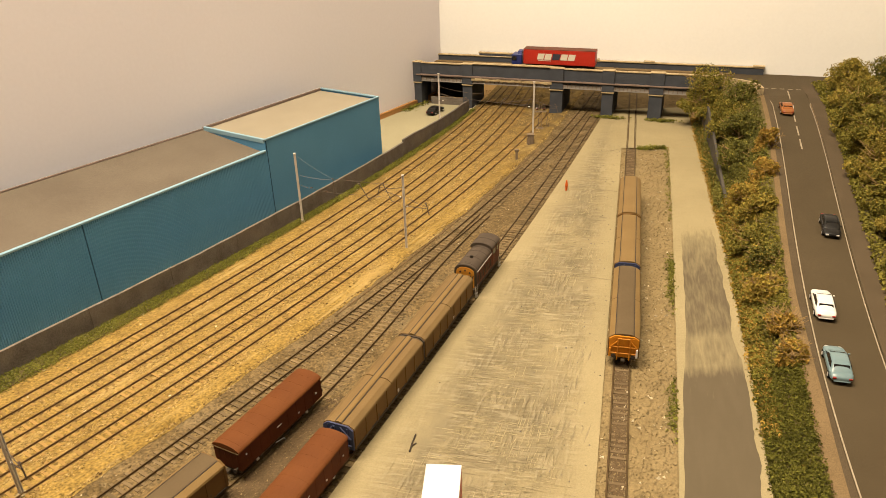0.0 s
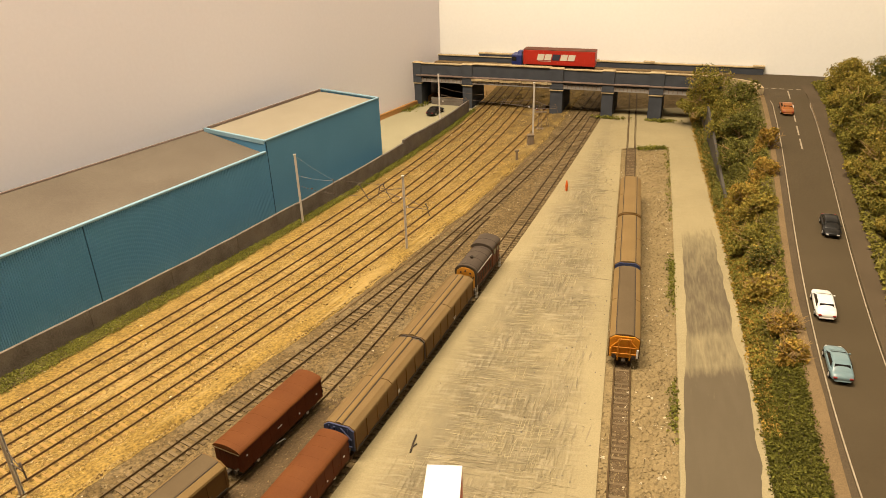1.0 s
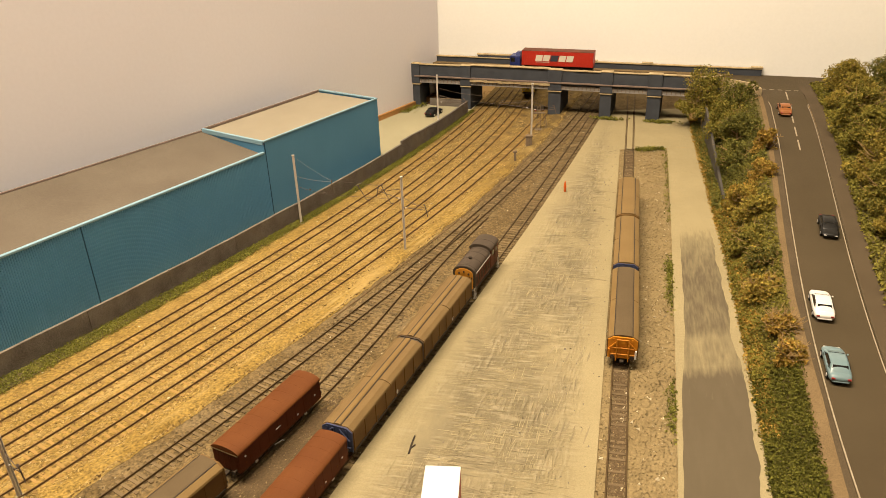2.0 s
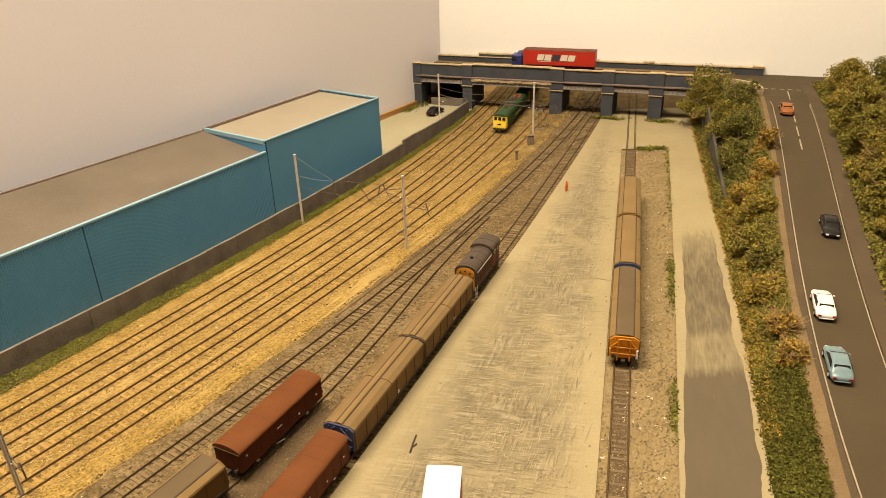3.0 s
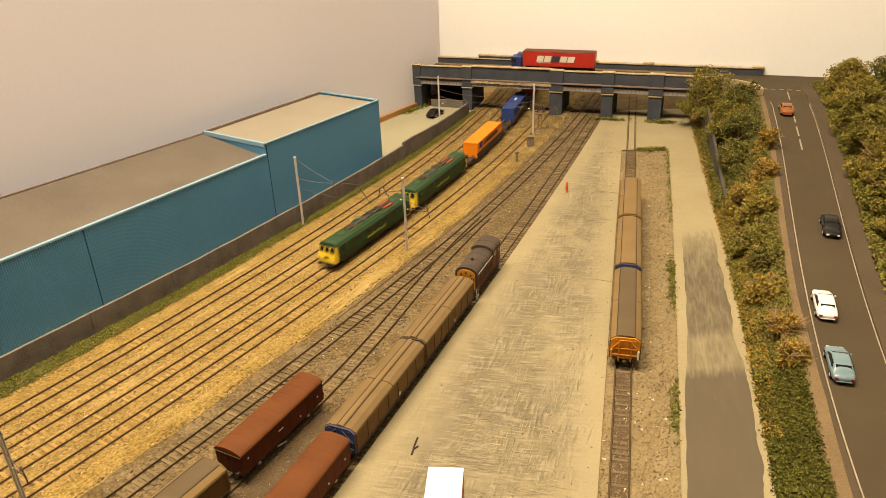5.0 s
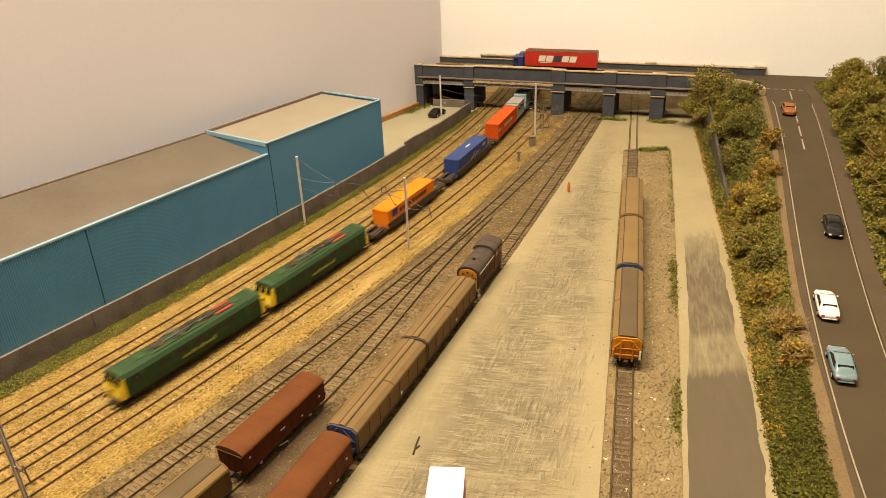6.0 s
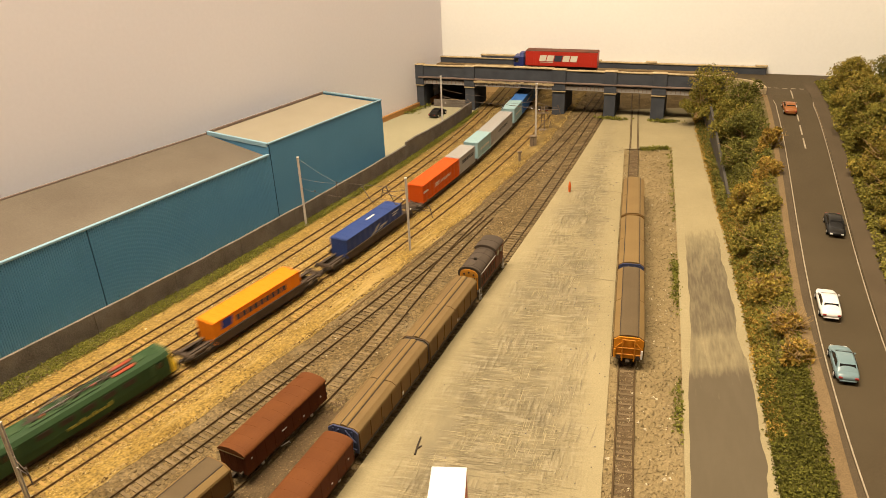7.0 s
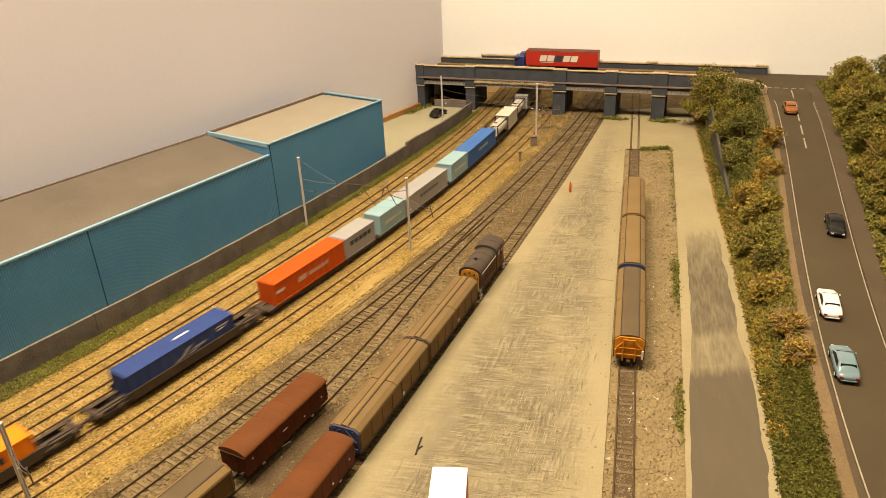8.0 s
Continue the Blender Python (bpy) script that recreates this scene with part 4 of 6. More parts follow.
# yard siding, from the buffer end outwards
ferry_van(on_line(SIDING, 41.5), 9.0, "tan ferry van with grey-brown ridge and orange end", M["tan_van"], M["tan_roof"], M["grime_roof"], M["orange_end"], M["blue_end"], "vans on the siding", rails=True)
ferry_van(on_line(SIDING, 50.6), 8.4, "tan ferry van with full tan roof and blue end", M["tan_van"], M["tan_roof"], M["tan_roof"], M["blue_end"], M["tan_van"], "vans on the siding")
ferry_van(on_line(SIDING, 59.2), 8.4, "tan ferry van coupled behind its twin", M["tan_van"], M["tan_roof"], M["tan_roof"], M["tan_van"], M["tan_van"], "vans on the siding")
# goods track beside the slab
covered_van(on_line(GOODS, 26.3), "bauxite-red covered van with arched ribbed roof", "red vans")
ferry_van(on_line(GOODS, 33.8), 8.5, "brown weathered ferry van with blue end", M["tan_van"], M["grime_tan"], M["tan_roof"], M["blue_end"], M["dark_roof"], "vans on the goods track", ridge=0.17)
ferry_van(on_line(GOODS, 41.7), 8.2, "brown weathered ferry van next to the shunter", M["tan_van"], M["grime_tan"], M["tan_roof"], M["dark_roof"], M["tan_van"], "vans on the goods track", ridge=0.17)
shunter(on_line(GOODS, 48.6) @ at(0, 0, 0, 180))
# spur
covered_van(on_line(SPUR, 31.6), "bauxite-red covered van standing on the spur", "red vans")
ferry_van(on_line(SPUR, 24.2), 8.2, "tan ferry van with grey-brown roof on the spur", M["tan_van"], M["tan_roof"], M["grime_roof"], M["tan_van"], M["tan_van"], "vans on the spur")
# ---- the moving train ----
def bogie(x, parent, length=2.6, r=0.28):
    b = part("bogie", boxed(x - length / 2, x + length / 2, -0.5, 0.5, 0.5, 0.68, 0.02), M["chassis"], parent)
    for s in (-1, 1):
        part("side_frame", boxed(x - length / 2, x + length / 2, s * 0.62 - 0.05, s * 0.62 + 0.05, 0.42, 0.72, 0.04), M["chassis"], b)
    for dx in (-length * 0.3, length * 0.3):
        for s in (-1, 1):
            part("wheel", rod(bmesh.new(), (x + dx, s * 0.42, r + 0.28), (x + dx, s * 0.53, r + 0.28), r, n=12), M["chassis"], b)
    return b


def locomotive(label):
    v = thing("electric_locomotive", at(0, 0), label, "locomotive", "train locomotives")
    h = 5.85
    bogie(-3.4, v, 2.8, 0.36)
    bogie(3.4, v, 2.8, 0.36)
    part("underframe", boxed(-h + 0.3, h - 0.3, -0.75, 0.75, 0.68, 0.9, 0.02), M["chassis"], v)
    part("battery_box", boxed(-1.2, 1.2, -0.7, 0.7, 0.42, 0.7, 0.04), M["chassis"], v)
    part("body", prism(bmesh.new(), [(-0.88, 0.82), (0.88, 0.82), (0.90, 1.3), (0.86, 2.08), (0.70, 2.32), (0.40, 2.42), (-0.40, 2.42), (-0.70, 2.32), (-0.86, 2.08), (-0.90, 1.3)], -h + 0.42, h - 0.42), M["loco_green"], v)
    part("roof_well", boxed(-1.2, 3.0, -0.52, 0.52, 2.41, 2.45, 0.02), M["loco_roof"], v, "green roof well")
    for s in (-1, 1):
        # the cab: a tapered nose, raked above the waist
        bm = bmesh.new()
        a, c = h - 0.42, h
        ring0 = [(-0.88, 0.82), (0.88, 0.82), (0.90, 1.3), (0.86, 2.08), (0.70, 2.32), (0.40, 2.42), (-0.40, 2.42), (-0.70, 2.32), (-0.86, 2.08), (-0.90, 1.3)]
        r0 = [bm.verts.new((s * a, y, z)) for y, z in ring0]
        r1 = [bm.verts.new((s * (c if z < 1.5 else c - (z - 1.3) * 0.34), y * 0.88, z if z < 2.2 else z - 0.06)) for y, z in ring0]
        for i in range(10):
            bm.faces.new((r0[i], r0[(i + 1) % 10], r1[(i + 1) % 10], r1[i]))
        bm.faces.new(r1)
        bm.faces.new(r0[::-1])
        bmesh.ops.recalc_face_normals(bm, faces=bm.faces)
        cab = part("cab", bm, M["yellow"], v, "yellow cab end")
        part("cab_roof", prism(bmesh.new(), [(-0.82, 2.13), (-0.68, 2.36), (-0.40, 2.45), (0.40, 2.45), (0.68, 2.36), (0.82, 2.13)], min(s * (a - 0.3), s * (c - 0.27)), max(s * (a - 0.3), s * (c - 0.27))), M["loco_roof"], v, "green cab roof")
        for y in (-0.5, 0, 0.5):
            m = Matrix.Translation((s * (c - 0.195), y, 1.90)) @ Euler((0, -s * math.atan(0.34), 0)).to_matrix().to_4x4()
            part("windscreen", boxed(-0.035, 0.035, -0.19, 0.19, -0.20, 0.20, m=m), M["glass"], v)
        for y in (-0.55, 0.55):
            part("headlight", rod(bmesh.new(), (s * c, y, 1.12), (s * (c + 0.02), y, 1.12), 0.09, n=10), M["white"], v)
        part("number_panel", boxed(min(s * c, s * (c + 0.015)), max(s * c, s * (c + 0.015)), -0.22, 0.22, 1.2, 1.36), M["glass"], v)
        part("buffer_beam", boxed(min(s * (c - 0.12), s * c), max(s * (c - 0.12), s * c), -0.8, 0.8, 0.6, 0.84, 0.02), M["chassis"], v)
        buffers(s * c, s, v, 0.8)
        for side in (-1, 1):
            part("cab_side_window", boxed(s * (h - 1.15) - 0.2, s * (h - 1.15) + 0.2, side * 0.885 - 0.015, side * 0.885 + 0.015, 1.62, 1.98), M["glass"], v)
            part("cab_door", boxed(s * (h - 1.65) - 0.16, s * (h - 1.65) + 0.16, side * 0.885 - 0.012, side * 0.885 + 0.012, 0.95, 2.0), M["loco_roof"], v)
    for side in (-1, 1):
        for x in (-2.6, -1.3, 0, 1.3, 2.6):
            part("side_grille", boxed(x - 0.42, x + 0.42, side * 0.882 - 0.012, side * 0.882 + 0.012, 1.66, 1.98, 0.01), M["chassis"], v)
        for i in range(11):
            x = -1.3 + i * 0.25
            part("lettering_bar", boxed(x, x + 0.17, side * 0.91 - 0.012, side * 0.91 + 0.012, 1.20, 1.46 if i in (0, 4, 7) else 1.36), M["logo_yellow"], v)
    # roof gear: folded pantograph, insulators and cables
    bm = bmesh.new()
    for y in (-0.4, 0.4):
        rod(bm, (0.8, y, 2.52), (2.0, y * 0.6, 2.62), 0.03)
        rod(bm, (2.0, y * 0.6, 2.62), (1.0, y * 0.9, 2.72), 0.03)
    rod(bm, (0.9, -0.55, 2.73), (0.9, 0.55, 2.73), 0.04)
    rod(bm, (1.15, -0.55, 2.73), (1.15, 0.55, 2.73), 0.04)
    rod(bm, (2.0, -0.3, 2.6), (2.0, 0.3, 2.6), 0.04)
    part("pantograph", bm, M["grey_item"], v, "folded grey pantograph")
    for x, y in ((2.2, 0.3), (2.2, -0.3), (-0.9, 0.2)):
        part("insulator", rod(bmesh.new(), (x, y, 2.42), (x, y, 2.58), 0.08, n=8), M["red_item"], v, "red insulator")
    bm = bmesh.new()
    rod(bm, (-3.4, 0.1, 2.52), (2.2, 0.1, 2.56), 0.025)
    rod(bm, (-2.6, -0.25, 2.5), (0.6, -0.25, 2.52), 0.025)
    part("roof_cable", bm, M["grey_item"], v)
    for x, y in ((-2.75, 0.34), (-2.95, -0.30)):
        part("roof_box", boxed(x - 0.72, x + 0.72, y - 0.13, y + 0.13, 2.4, 2.5, 0.03), M["red_item"], v, "long red roof box")
    # black strip laid on the roof, a recess's shade done in colour
    part("roof_recess", boxed(-3.7, 3.1, -0.12, 0.12, 2.42, 2.455), M["chassis"], v, "dark strip standing in for a shaded recess along the roof")
    for x in (-1.7, 0.2, 2.6):
        part("roof_gear", boxed(x - 0.22, x + 0.22, -0.36, 0.3, 2.42, 2.56, 0.04), M["chassis"], v)
    bm = bmesh.new()
    for y in (-0.35, 0.35):
        rod(bm, (-1.4, y, 2.46), (-0.3, y * 0.6, 2.66), 0.03)
        rod(bm, (-0.3, y * 0.6, 2.66), (0.5, y, 2.5), 0.03)
    rod(bm, (-0.3, -0.5, 2.68), (-0.3, 0.5, 2.68), 0.04)
    part("roof_linkage", bm, M["chassis"], v)
    for x in (-3.9, 3.7):
        part("roof_vent", boxed(x - 0.35, x + 0.35, -0.3, 0.3, 2.40, 2.47, 0.04), M["loco_roof"], v)
    return v


def flat_wagon(label, pocket):
    v = thing("container_flat", at(0, 0), label, "goods wagon", "train wagons")
    h = 6.45
    lift = 0.0 if pocket else -0.17
    bogie(-4.9, v, 2.2)
    bogie(4.9, v, 2.2)
    for s in (-1, 1):
        y = s * (0.84 if pocket else 0.72)
        if pocket:
            bm = bmesh.new()
            prof = [(-4.5, 1.12), (-4.1, 0.62), (4.1, 0.62), (4.5, 1.12), (4.5, 1.24), (-4.5, 1.24)]
            a = [bm.verts.new((x, y - 0.05, z)) for x, z in prof]
            b = [bm.verts.new((x, y + 0.05, z)) for x, z in prof]
            for i in range(6):
                bm.faces.new((a[i], a[(i + 1) % 6], b[(i + 1) % 6], b[i]))
            bm.faces.new(a)
            bm.faces.new(b[::-1])
            bmesh.ops.recalc_face_normals(bm, faces=bm.faces)
        else:
            bm = boxed(-h, h, y - 0.06, y + 0.06, 0.58, 0.775)
            box(bm, -3.2, 3.2, y - 0.04, y + 0.04, 0.42, 0.58)
        part("side_beam", bm, M["flat"], v)
        for x in (-h + 0.8, h - 0.8):
            part("end_beam", boxed(x - 0.8, x + 0.8, s * 0.55 - 0.08, s * 0.55 + 0.08, 0.74 + lift, 0.945 + lift, 0.02), M["flat"], v)
    n = 7
    for i in range(n):
        x = -h + 0.3 + (2 * h - 0.6) * i / (n - 1)
        z = 0.70 if pocket and abs(x) < 4.2 else 0.92 + lift
        part("cross_member", boxed(x - 0.12, x + 0.12, -0.8, 0.8, z - 0.14, z, 0.02), M["flat"], v)
    part("spine", boxed(-h + 0.1, h - 0.1, -0.14, 0.14, 0.46, 0.62), M["flat"], v)
    for s in (-1, 1):
        part("headstock", boxed(min(s * (h - 0.16), s * h), max(s * (h - 0.16), s * h), -0.78, 0.78, 0.74 + lift, (1.05 if pocket else 0.94) + lift, 0.02), M["flat"], v)
        part("brake_wheel", rod(bmesh.new(), (s * (h - 1.5), 0.84, 0.85), (s * (h - 1.5), 0.88, 0.85), 0.13, n=10), M["signal"], v, "rusty brake wheel")
        for y in (-0.35, 0.35):
            part("platform_slat", boxed(s * (h - 1.2) - 0.9, s * (h - 1.2) + 0.9, y - 0.1, y + 0.1, (0.93 if pocket else 0.86) + lift, (1.0 if pocket else 0.94) + lift), M["flat"], v)
        buffers(s * h, s, v, 0.86)
    return v


def container(label, mat, length, letters=(), height=1.70):
    """Corrugated box with corner posts and castings; its floor is at z = 0."""
    v = thing("shipping_container", at(0, 0), label, "shipping container", "containers on the train")
    h, w = length / 2, 0.80
    bm = bmesh.new()
    n = int(length / 0.19)
    for s in (-1, 1):
        lo, hi = [], []
        for i in range(n + 1):
            x = -h + 0.1 + (length - 0.2) * i / n
            y = s * (w - (0.035 if i % 4 in (0, 1) else 0.0))
            lo.append(bm.verts.new((x, y, 0.06)))
            hi.append(bm.verts.new((x, y, height - 0.05)))
        for i in range(n):
            bm.faces.new((lo[i], lo[i + 1], hi[i + 1], hi[i]) if s < 0 else (lo[i + 1], lo[i], hi[i], hi[i + 1]))
    part("side_wall", bm, mat, v)
    part("roof", boxed(-h + 0.02, h - 0.02, -w + 0.01, w - 0.01, height - 0.07, height - 0.015), mat, v)
    part("floor", boxed(-h + 0.02, h - 0.02, -w + 0.03, w - 0.03, 0.0, 0.07), mat, v)
    for s in (-1, 1):
        part("top_rail", boxed(-h, h, s * (w - 0.02) - 0.035, s * (w - 0.02) + 0.035, height - 0.08, height), mat, v)
        part("bottom_rail", boxed(-h, h, s * (w - 0.02) - 0.035, s * (w - 0.02) + 0.035, 0, 0.09), mat, v)
        e = part("end_wall", boxed(min(s * (h - 0.06), s * (h - 0.03)), max(s * (h - 0.06), s * (h - 0.03)), -w + 0.05, w - 0.05, 0.05, height - 0.05), mat, v)
        for y in (-0.45, -0.15, 0.15, 0.45):
            part("locking_bar", rod(bmesh.new(), (s * (h - 0.02), y, 0.1), (s * (h - 0.02), y, height - 0.1), 0.025), mat, v)
        part("end_header", boxed(min(s * (h - 0.06), s * h), max(s * (h - 0.06), s * h), -w, w, height - 0.1, height), mat, v)
        for y in (-1, 1):
            part("corner_post", boxed(min(s * (h - 0.08), s * h), max(s * (h - 0.08), s * h), min(y * w, y * (w - 0.09)), max(y * w, y * (w - 0.09)), 0, height), mat, v)
    n = int(length / 0.55)
    for i in range(n):
        x = -h + 0.3 + (length - 0.6) * i / max(1, n - 1)
        part("roof_rib", boxed(x - 0.1, x + 0.1, -w + 0.1, w - 0.1, height - 0.02, height + 0.004), mat, v)
    for x0, x1, z0, z1, ink, slant in letters:
        for s in (-1, 1):
            bm = bmesh.new()
            pts = [(x0, z0), (x1, z0), (x1 + slant, z1), (x0 + slant, z1)]
            a = [bm.verts.new((-s * x, s * (w + 0.004), z)) for x, z in pts]
            b = [bm.verts.new((-s * x, s * (w + 0.016), z)) for x, z in pts]
            for i in range(4):
                bm.faces.new((a[i], a[(i + 1) % 4], b[(i + 1) % 4], b[i]))
            bm.faces.new(a[::-1])
            bm.faces.new(b)
            bmesh.ops.recalc_face_normals(bm, faces=bm.faces)
            part("side_marking", bm, M[ink], v)
    return v


def tank_container(label):
    v = thing("tank_container", at(0, 0), label, "tank container", "containers on the train")
    part("tank", rod(bmesh.new(), (-1.9, 0, 0.85), (1.9, 0, 0.85), 0.68, n=20), M["c_white"], v, "cream cylindrical tank", smooth=False)
    for x in (-2.0, 2.0):
        for y in (-0.76, 0.76):
            part("frame_post", boxed(x - 0.05, x + 0.05, y - 0.05, y + 0.05, 0, 1.7), M["chassis"], v)
        for z in (0.05, 1.65):
            part("frame_cross", boxed(x - 0.05, x + 0.05, -0.71, 0.71, z - 0.05, z + 0.05), M["chassis"], v)
    for y in (-0.76, 0.76):
        for z in (0.05, 1.65):
            part("frame_rail", boxed(-1.95, 1.95, y - 0.05, y + 0.05, z - 0.05, z + 0.05), M["chassis"], v)
    part("walkway", boxed(-1.6, 1.6, -0.2, 0.2, 1.54, 1.6), M["mast"], v)
    part("manhole", rod(bmesh.new(), (0.4, 0, 1.5), (0.4, 0, 1.66), 0.2, n=10), M["chassis"], v)
    return v


def bars(x0, n, step, width, z0, z1, ink, slant=0.0):
    return [(x0 + i * step, x0 + i * step + width, z0, z1, ink, slant) for i in range(n)]


# each vehicle: the thing, the distance of its centre behind the train's nose, its height over the rail
TRAIN = [(locomotive("green electric locomotive with yellow cab leading the train"), 5.85, 0.0),
         (locomotive("green electric locomotive with yellow cabs coupled second"), 18.05, 0.0)]
for k, front in enumerate((24.85, 38.7, 52.2, 65.6, 79.0, 92.4, 105.8)):
    TRAIN.append((flat_wagon("low pocket wagon with bare dark ends" if k < 2 else "dark container flat wagon", k < 2), front + 6.45, 0.0))
LOADS = [(container("orange forty-foot container with blue emblem", M["c_orange"], 8.24, [(-3.5, -2.6, 0.85, 1.45, "logo_blue", 0.1)] + bars(-2.2, 9, 0.55, 0.4, 0.85, 1.25, "dark_letter"), 1.60), 27.05 + 4.12, 0.70),
         (container("blue forty-foot container with white marks", M["c_blue"], 8.24, [(-0.9, -0.35, 0.56, 0.74, "c_grey", 0.5), (-0.3, 0.05, 0.72, 1.16, "c_grey", 0.6), (0.15, 0.8, 0.62, 0.72, "c_grey", 0.3), (0.5, 1.5, 0.78, 0.92, "c_grey", 0.3), (2.6, 3.5, 1.22, 1.29, "white", 0.1), (2.6, 3.2, 1.02, 1.09, "white", 0.1)], 1.60), 40.90 + 4.12, 0.70),
         (container("red-orange forty-foot container with white lettering bars", M["c_red"], 7.96, bars(-1.5, 3, 0.32, 0.17, 0.72, 1.12, "c_white", 0.12) + bars(-0.3, 8, 0.28, 0.13, 0.76, 1.04, "c_white", 0.1) + [(-3.8, -3.0, 0.9, 1.1, "white", 0)]), 52.99 + 3.98, 0.78),
         (container("grey twenty-foot container with dark lettering bars", M["c_grey"], 4.1, bars(-1.4, 5, 0.6, 0.45, 0.9, 1.25, "dark_letter")), 61.10 + 2.05, 0.78),
         (container("pale teal twenty-foot container with faint lettering", M["c_teal"], 4.1, bars(-1.2, 5, 0.55, 0.4, 0.7, 0.95, "c_white"), 1.74), 66.00 + 2.05, 0.78),
         (container("grey forty-foot container with dark lettering bars", M["c_grey"], 8.24, bars(-1.4, 7, 0.52, 0.26, 0.85, 1.12, "dark_letter")), 70.20 + 4.12, 0.78),
         (container("pale teal twenty-foot container behind the grey one", M["c_teal"], 4.1, bars(-1.2, 5, 0.55, 0.4, 0.7, 0.95, "c_white"), 1.74), 79.40 + 2.05, 0.78),
         (container("mid-blue forty-foot container with white lettering bars", M["c_blue2"], 8.24, bars(-1.2, 8, 0.36, 0.17, 0.80, 1.10, "c_white")), 83.70 + 4.12, 0.78),
         (tank_container("cream tank container in a dark frame"), 92.80 + 2.05, 0.78),
         (container("cream twenty-foot container between two tanks", M["c_white"], 4.1), 97.00 + 2.05, 0.78),
         (tank_container("cream tank container at the wagon's end"), 101.20 + 2.05, 0.78),
         (container("grey forty-foot container near the train's tail", M["c_grey"], 8.24), 106.40 + 4.12, 0.78)]
part("roof_marking", boxed(-1.1, 0.0, -0.16, 0.02, 1.606, 1.612), M["white"], LOADS[1][0], "white roof panel")
TRAIN_LINE = MAIN[2]
# ---- overhead line masts ----
def sagging(a, b, sag, r):
    """One continuous thin wire between two points."""
    bm = bmesh.new()
    a, b = Vector(a), Vector(b)
    side = (b - a).cross(Vector((0, 0, 1))).normalized() * r
    prev = None
    for i in range(11):
        k = i / 10
        p = a.lerp(b, k) - Vector((0, 0, sag * 4 * k * (1 - k)))
        ring = [bm.verts.new(p + d) for d in (side, Vector((0, 0, r)), -side, Vector((0, 0, -r)))]
        if prev:
            for j in range(4):
                bm.faces.new((prev[j], prev[(j + 1) % 4], ring[(j + 1) % 4], ring[j]))
        prev = ring
    bmesh.ops.recalc_face_normals(bm, faces=bm.faces)
    return bm


def mast(x, y, h, label, arms=(), headspan=False):
    v = thing("catenary_mast", at(x, y, 0.05), label, "catenary mast", "overhead line masts")
    part("base", boxed(-0.22, 0.22, -0.22, 0.22, -0.05, 0.14, 0.03), M["concrete"], v, "small concrete base")
    bm = bmesh.new()
    box(bm, -0.09, 0.09, -0.03, 0.03, 0.1, h)
    box(bm, -0.09, -0.05, -0.09, 0.09, 0.1, h)
    box(bm, 0.05, 0.09, -0.09, 0.09, 0.1, h)
    part("post", bm, M["mast"], v)
    part("cap", boxed(-0.11, 0.11, -0.11, 0.11, h, h + 0.06), M["mast"], v)
    for dx, dy, z in arms:
        bm = bmesh.new()
        rod(bm, (0, 0, z + 0.9), (dx * 0.55, dy * 0.55, z + 0.45), 0.026)
        rod(bm, (0, 0, z), (dx * 0.9, dy * 0.9, z + 0.18), 0.032)
        rod(bm, (dx * 0.55, dy * 0.55, z + 0.45), (dx, dy, z + 0.35), 0.022)
        part("cantilever", bm, M["wire"], v, "thin dark cantilever arm")
        bm = bmesh.new()
        rod(bm, (dx * 0.9, dy * 0.9, z + 0.55), (dx, dy, z - 0.35), 0.04)
        rod(bm, (dx * 0.9, dy * 0.9, z + 0.55), (dx * 0.84, dy * 0.84, z + 0.66), 0.06)
        part("registration_arm", bm, M["wire"], v)
        part("insulator", rod(bmesh.new(), (dx * 0.1, dy * 0.1, z + 0.02), (dx * 0.15, dy * 0.15, z + 0.035), 0.045, n=8), M["white"], v, "white insulator")
    if headspan:
        # stays to a drop bar over the first track, then span wires carrying two more drops
        bar = (3.4, -2.0)
        for name, z0, z1, r in (("stay_wire", h - 0.05, 4.8, 0.010), ("stay_wire", 4.57, 4.72, 0.012), ("registration_wire", 3.65, 3.5, 0.016)):
            part(name, sagging((0, 0, z0), (*bar, z1), 0.12, r), M["wire"] if z0 < 4 else M["girder"], v)
        part("drop_bar", rod(bmesh.new(), (*bar, 3.4), (*bar, 4.88), 0.035), M["wire"], v)
        part("span_wire", rod(bmesh.new(), (*bar, 4.8), (8.1, -2.75, 4.42), 0.016, n=5), M["wire"], v)
        part("span_wire", rod(bmesh.new(), (*bar, 3.5), (8.3, -2.85, 3.3), 0.016, n=5), M["wire"], v)
        for a, b in (((5.67, -2.6, 4.5), (6.35, -2.95, 3.35)), ((7.65, -2.7, 4.5), (8.35, -2.9, 2.95))):
            bm = bmesh.new()
            rod(bm, a, b, 0.045, 0.03)
            rod(bm, b, (b[0] + 0.22, b[1], b[2] - 0.06), 0.05)
            rod(bm, (a[0] - 0.12, a[1], a[2]), (a[0] + 0.1, a[1], a[2] + 0.05), 0.06)
            part("registration_arm", bm, M["wire"], v)
        for q in (0.35, 0.75):
            part("insulator", rod(bmesh.new(), (bar[0] * q, bar[1] * q, 3.65 - 0.15 * q), (bar[0] * (q + 0.05), bar[1] * (q + 0.05), 3.65 - 0.15 * (q + 0.05)), 0.05, n=8), M["wire"], v)
    return v


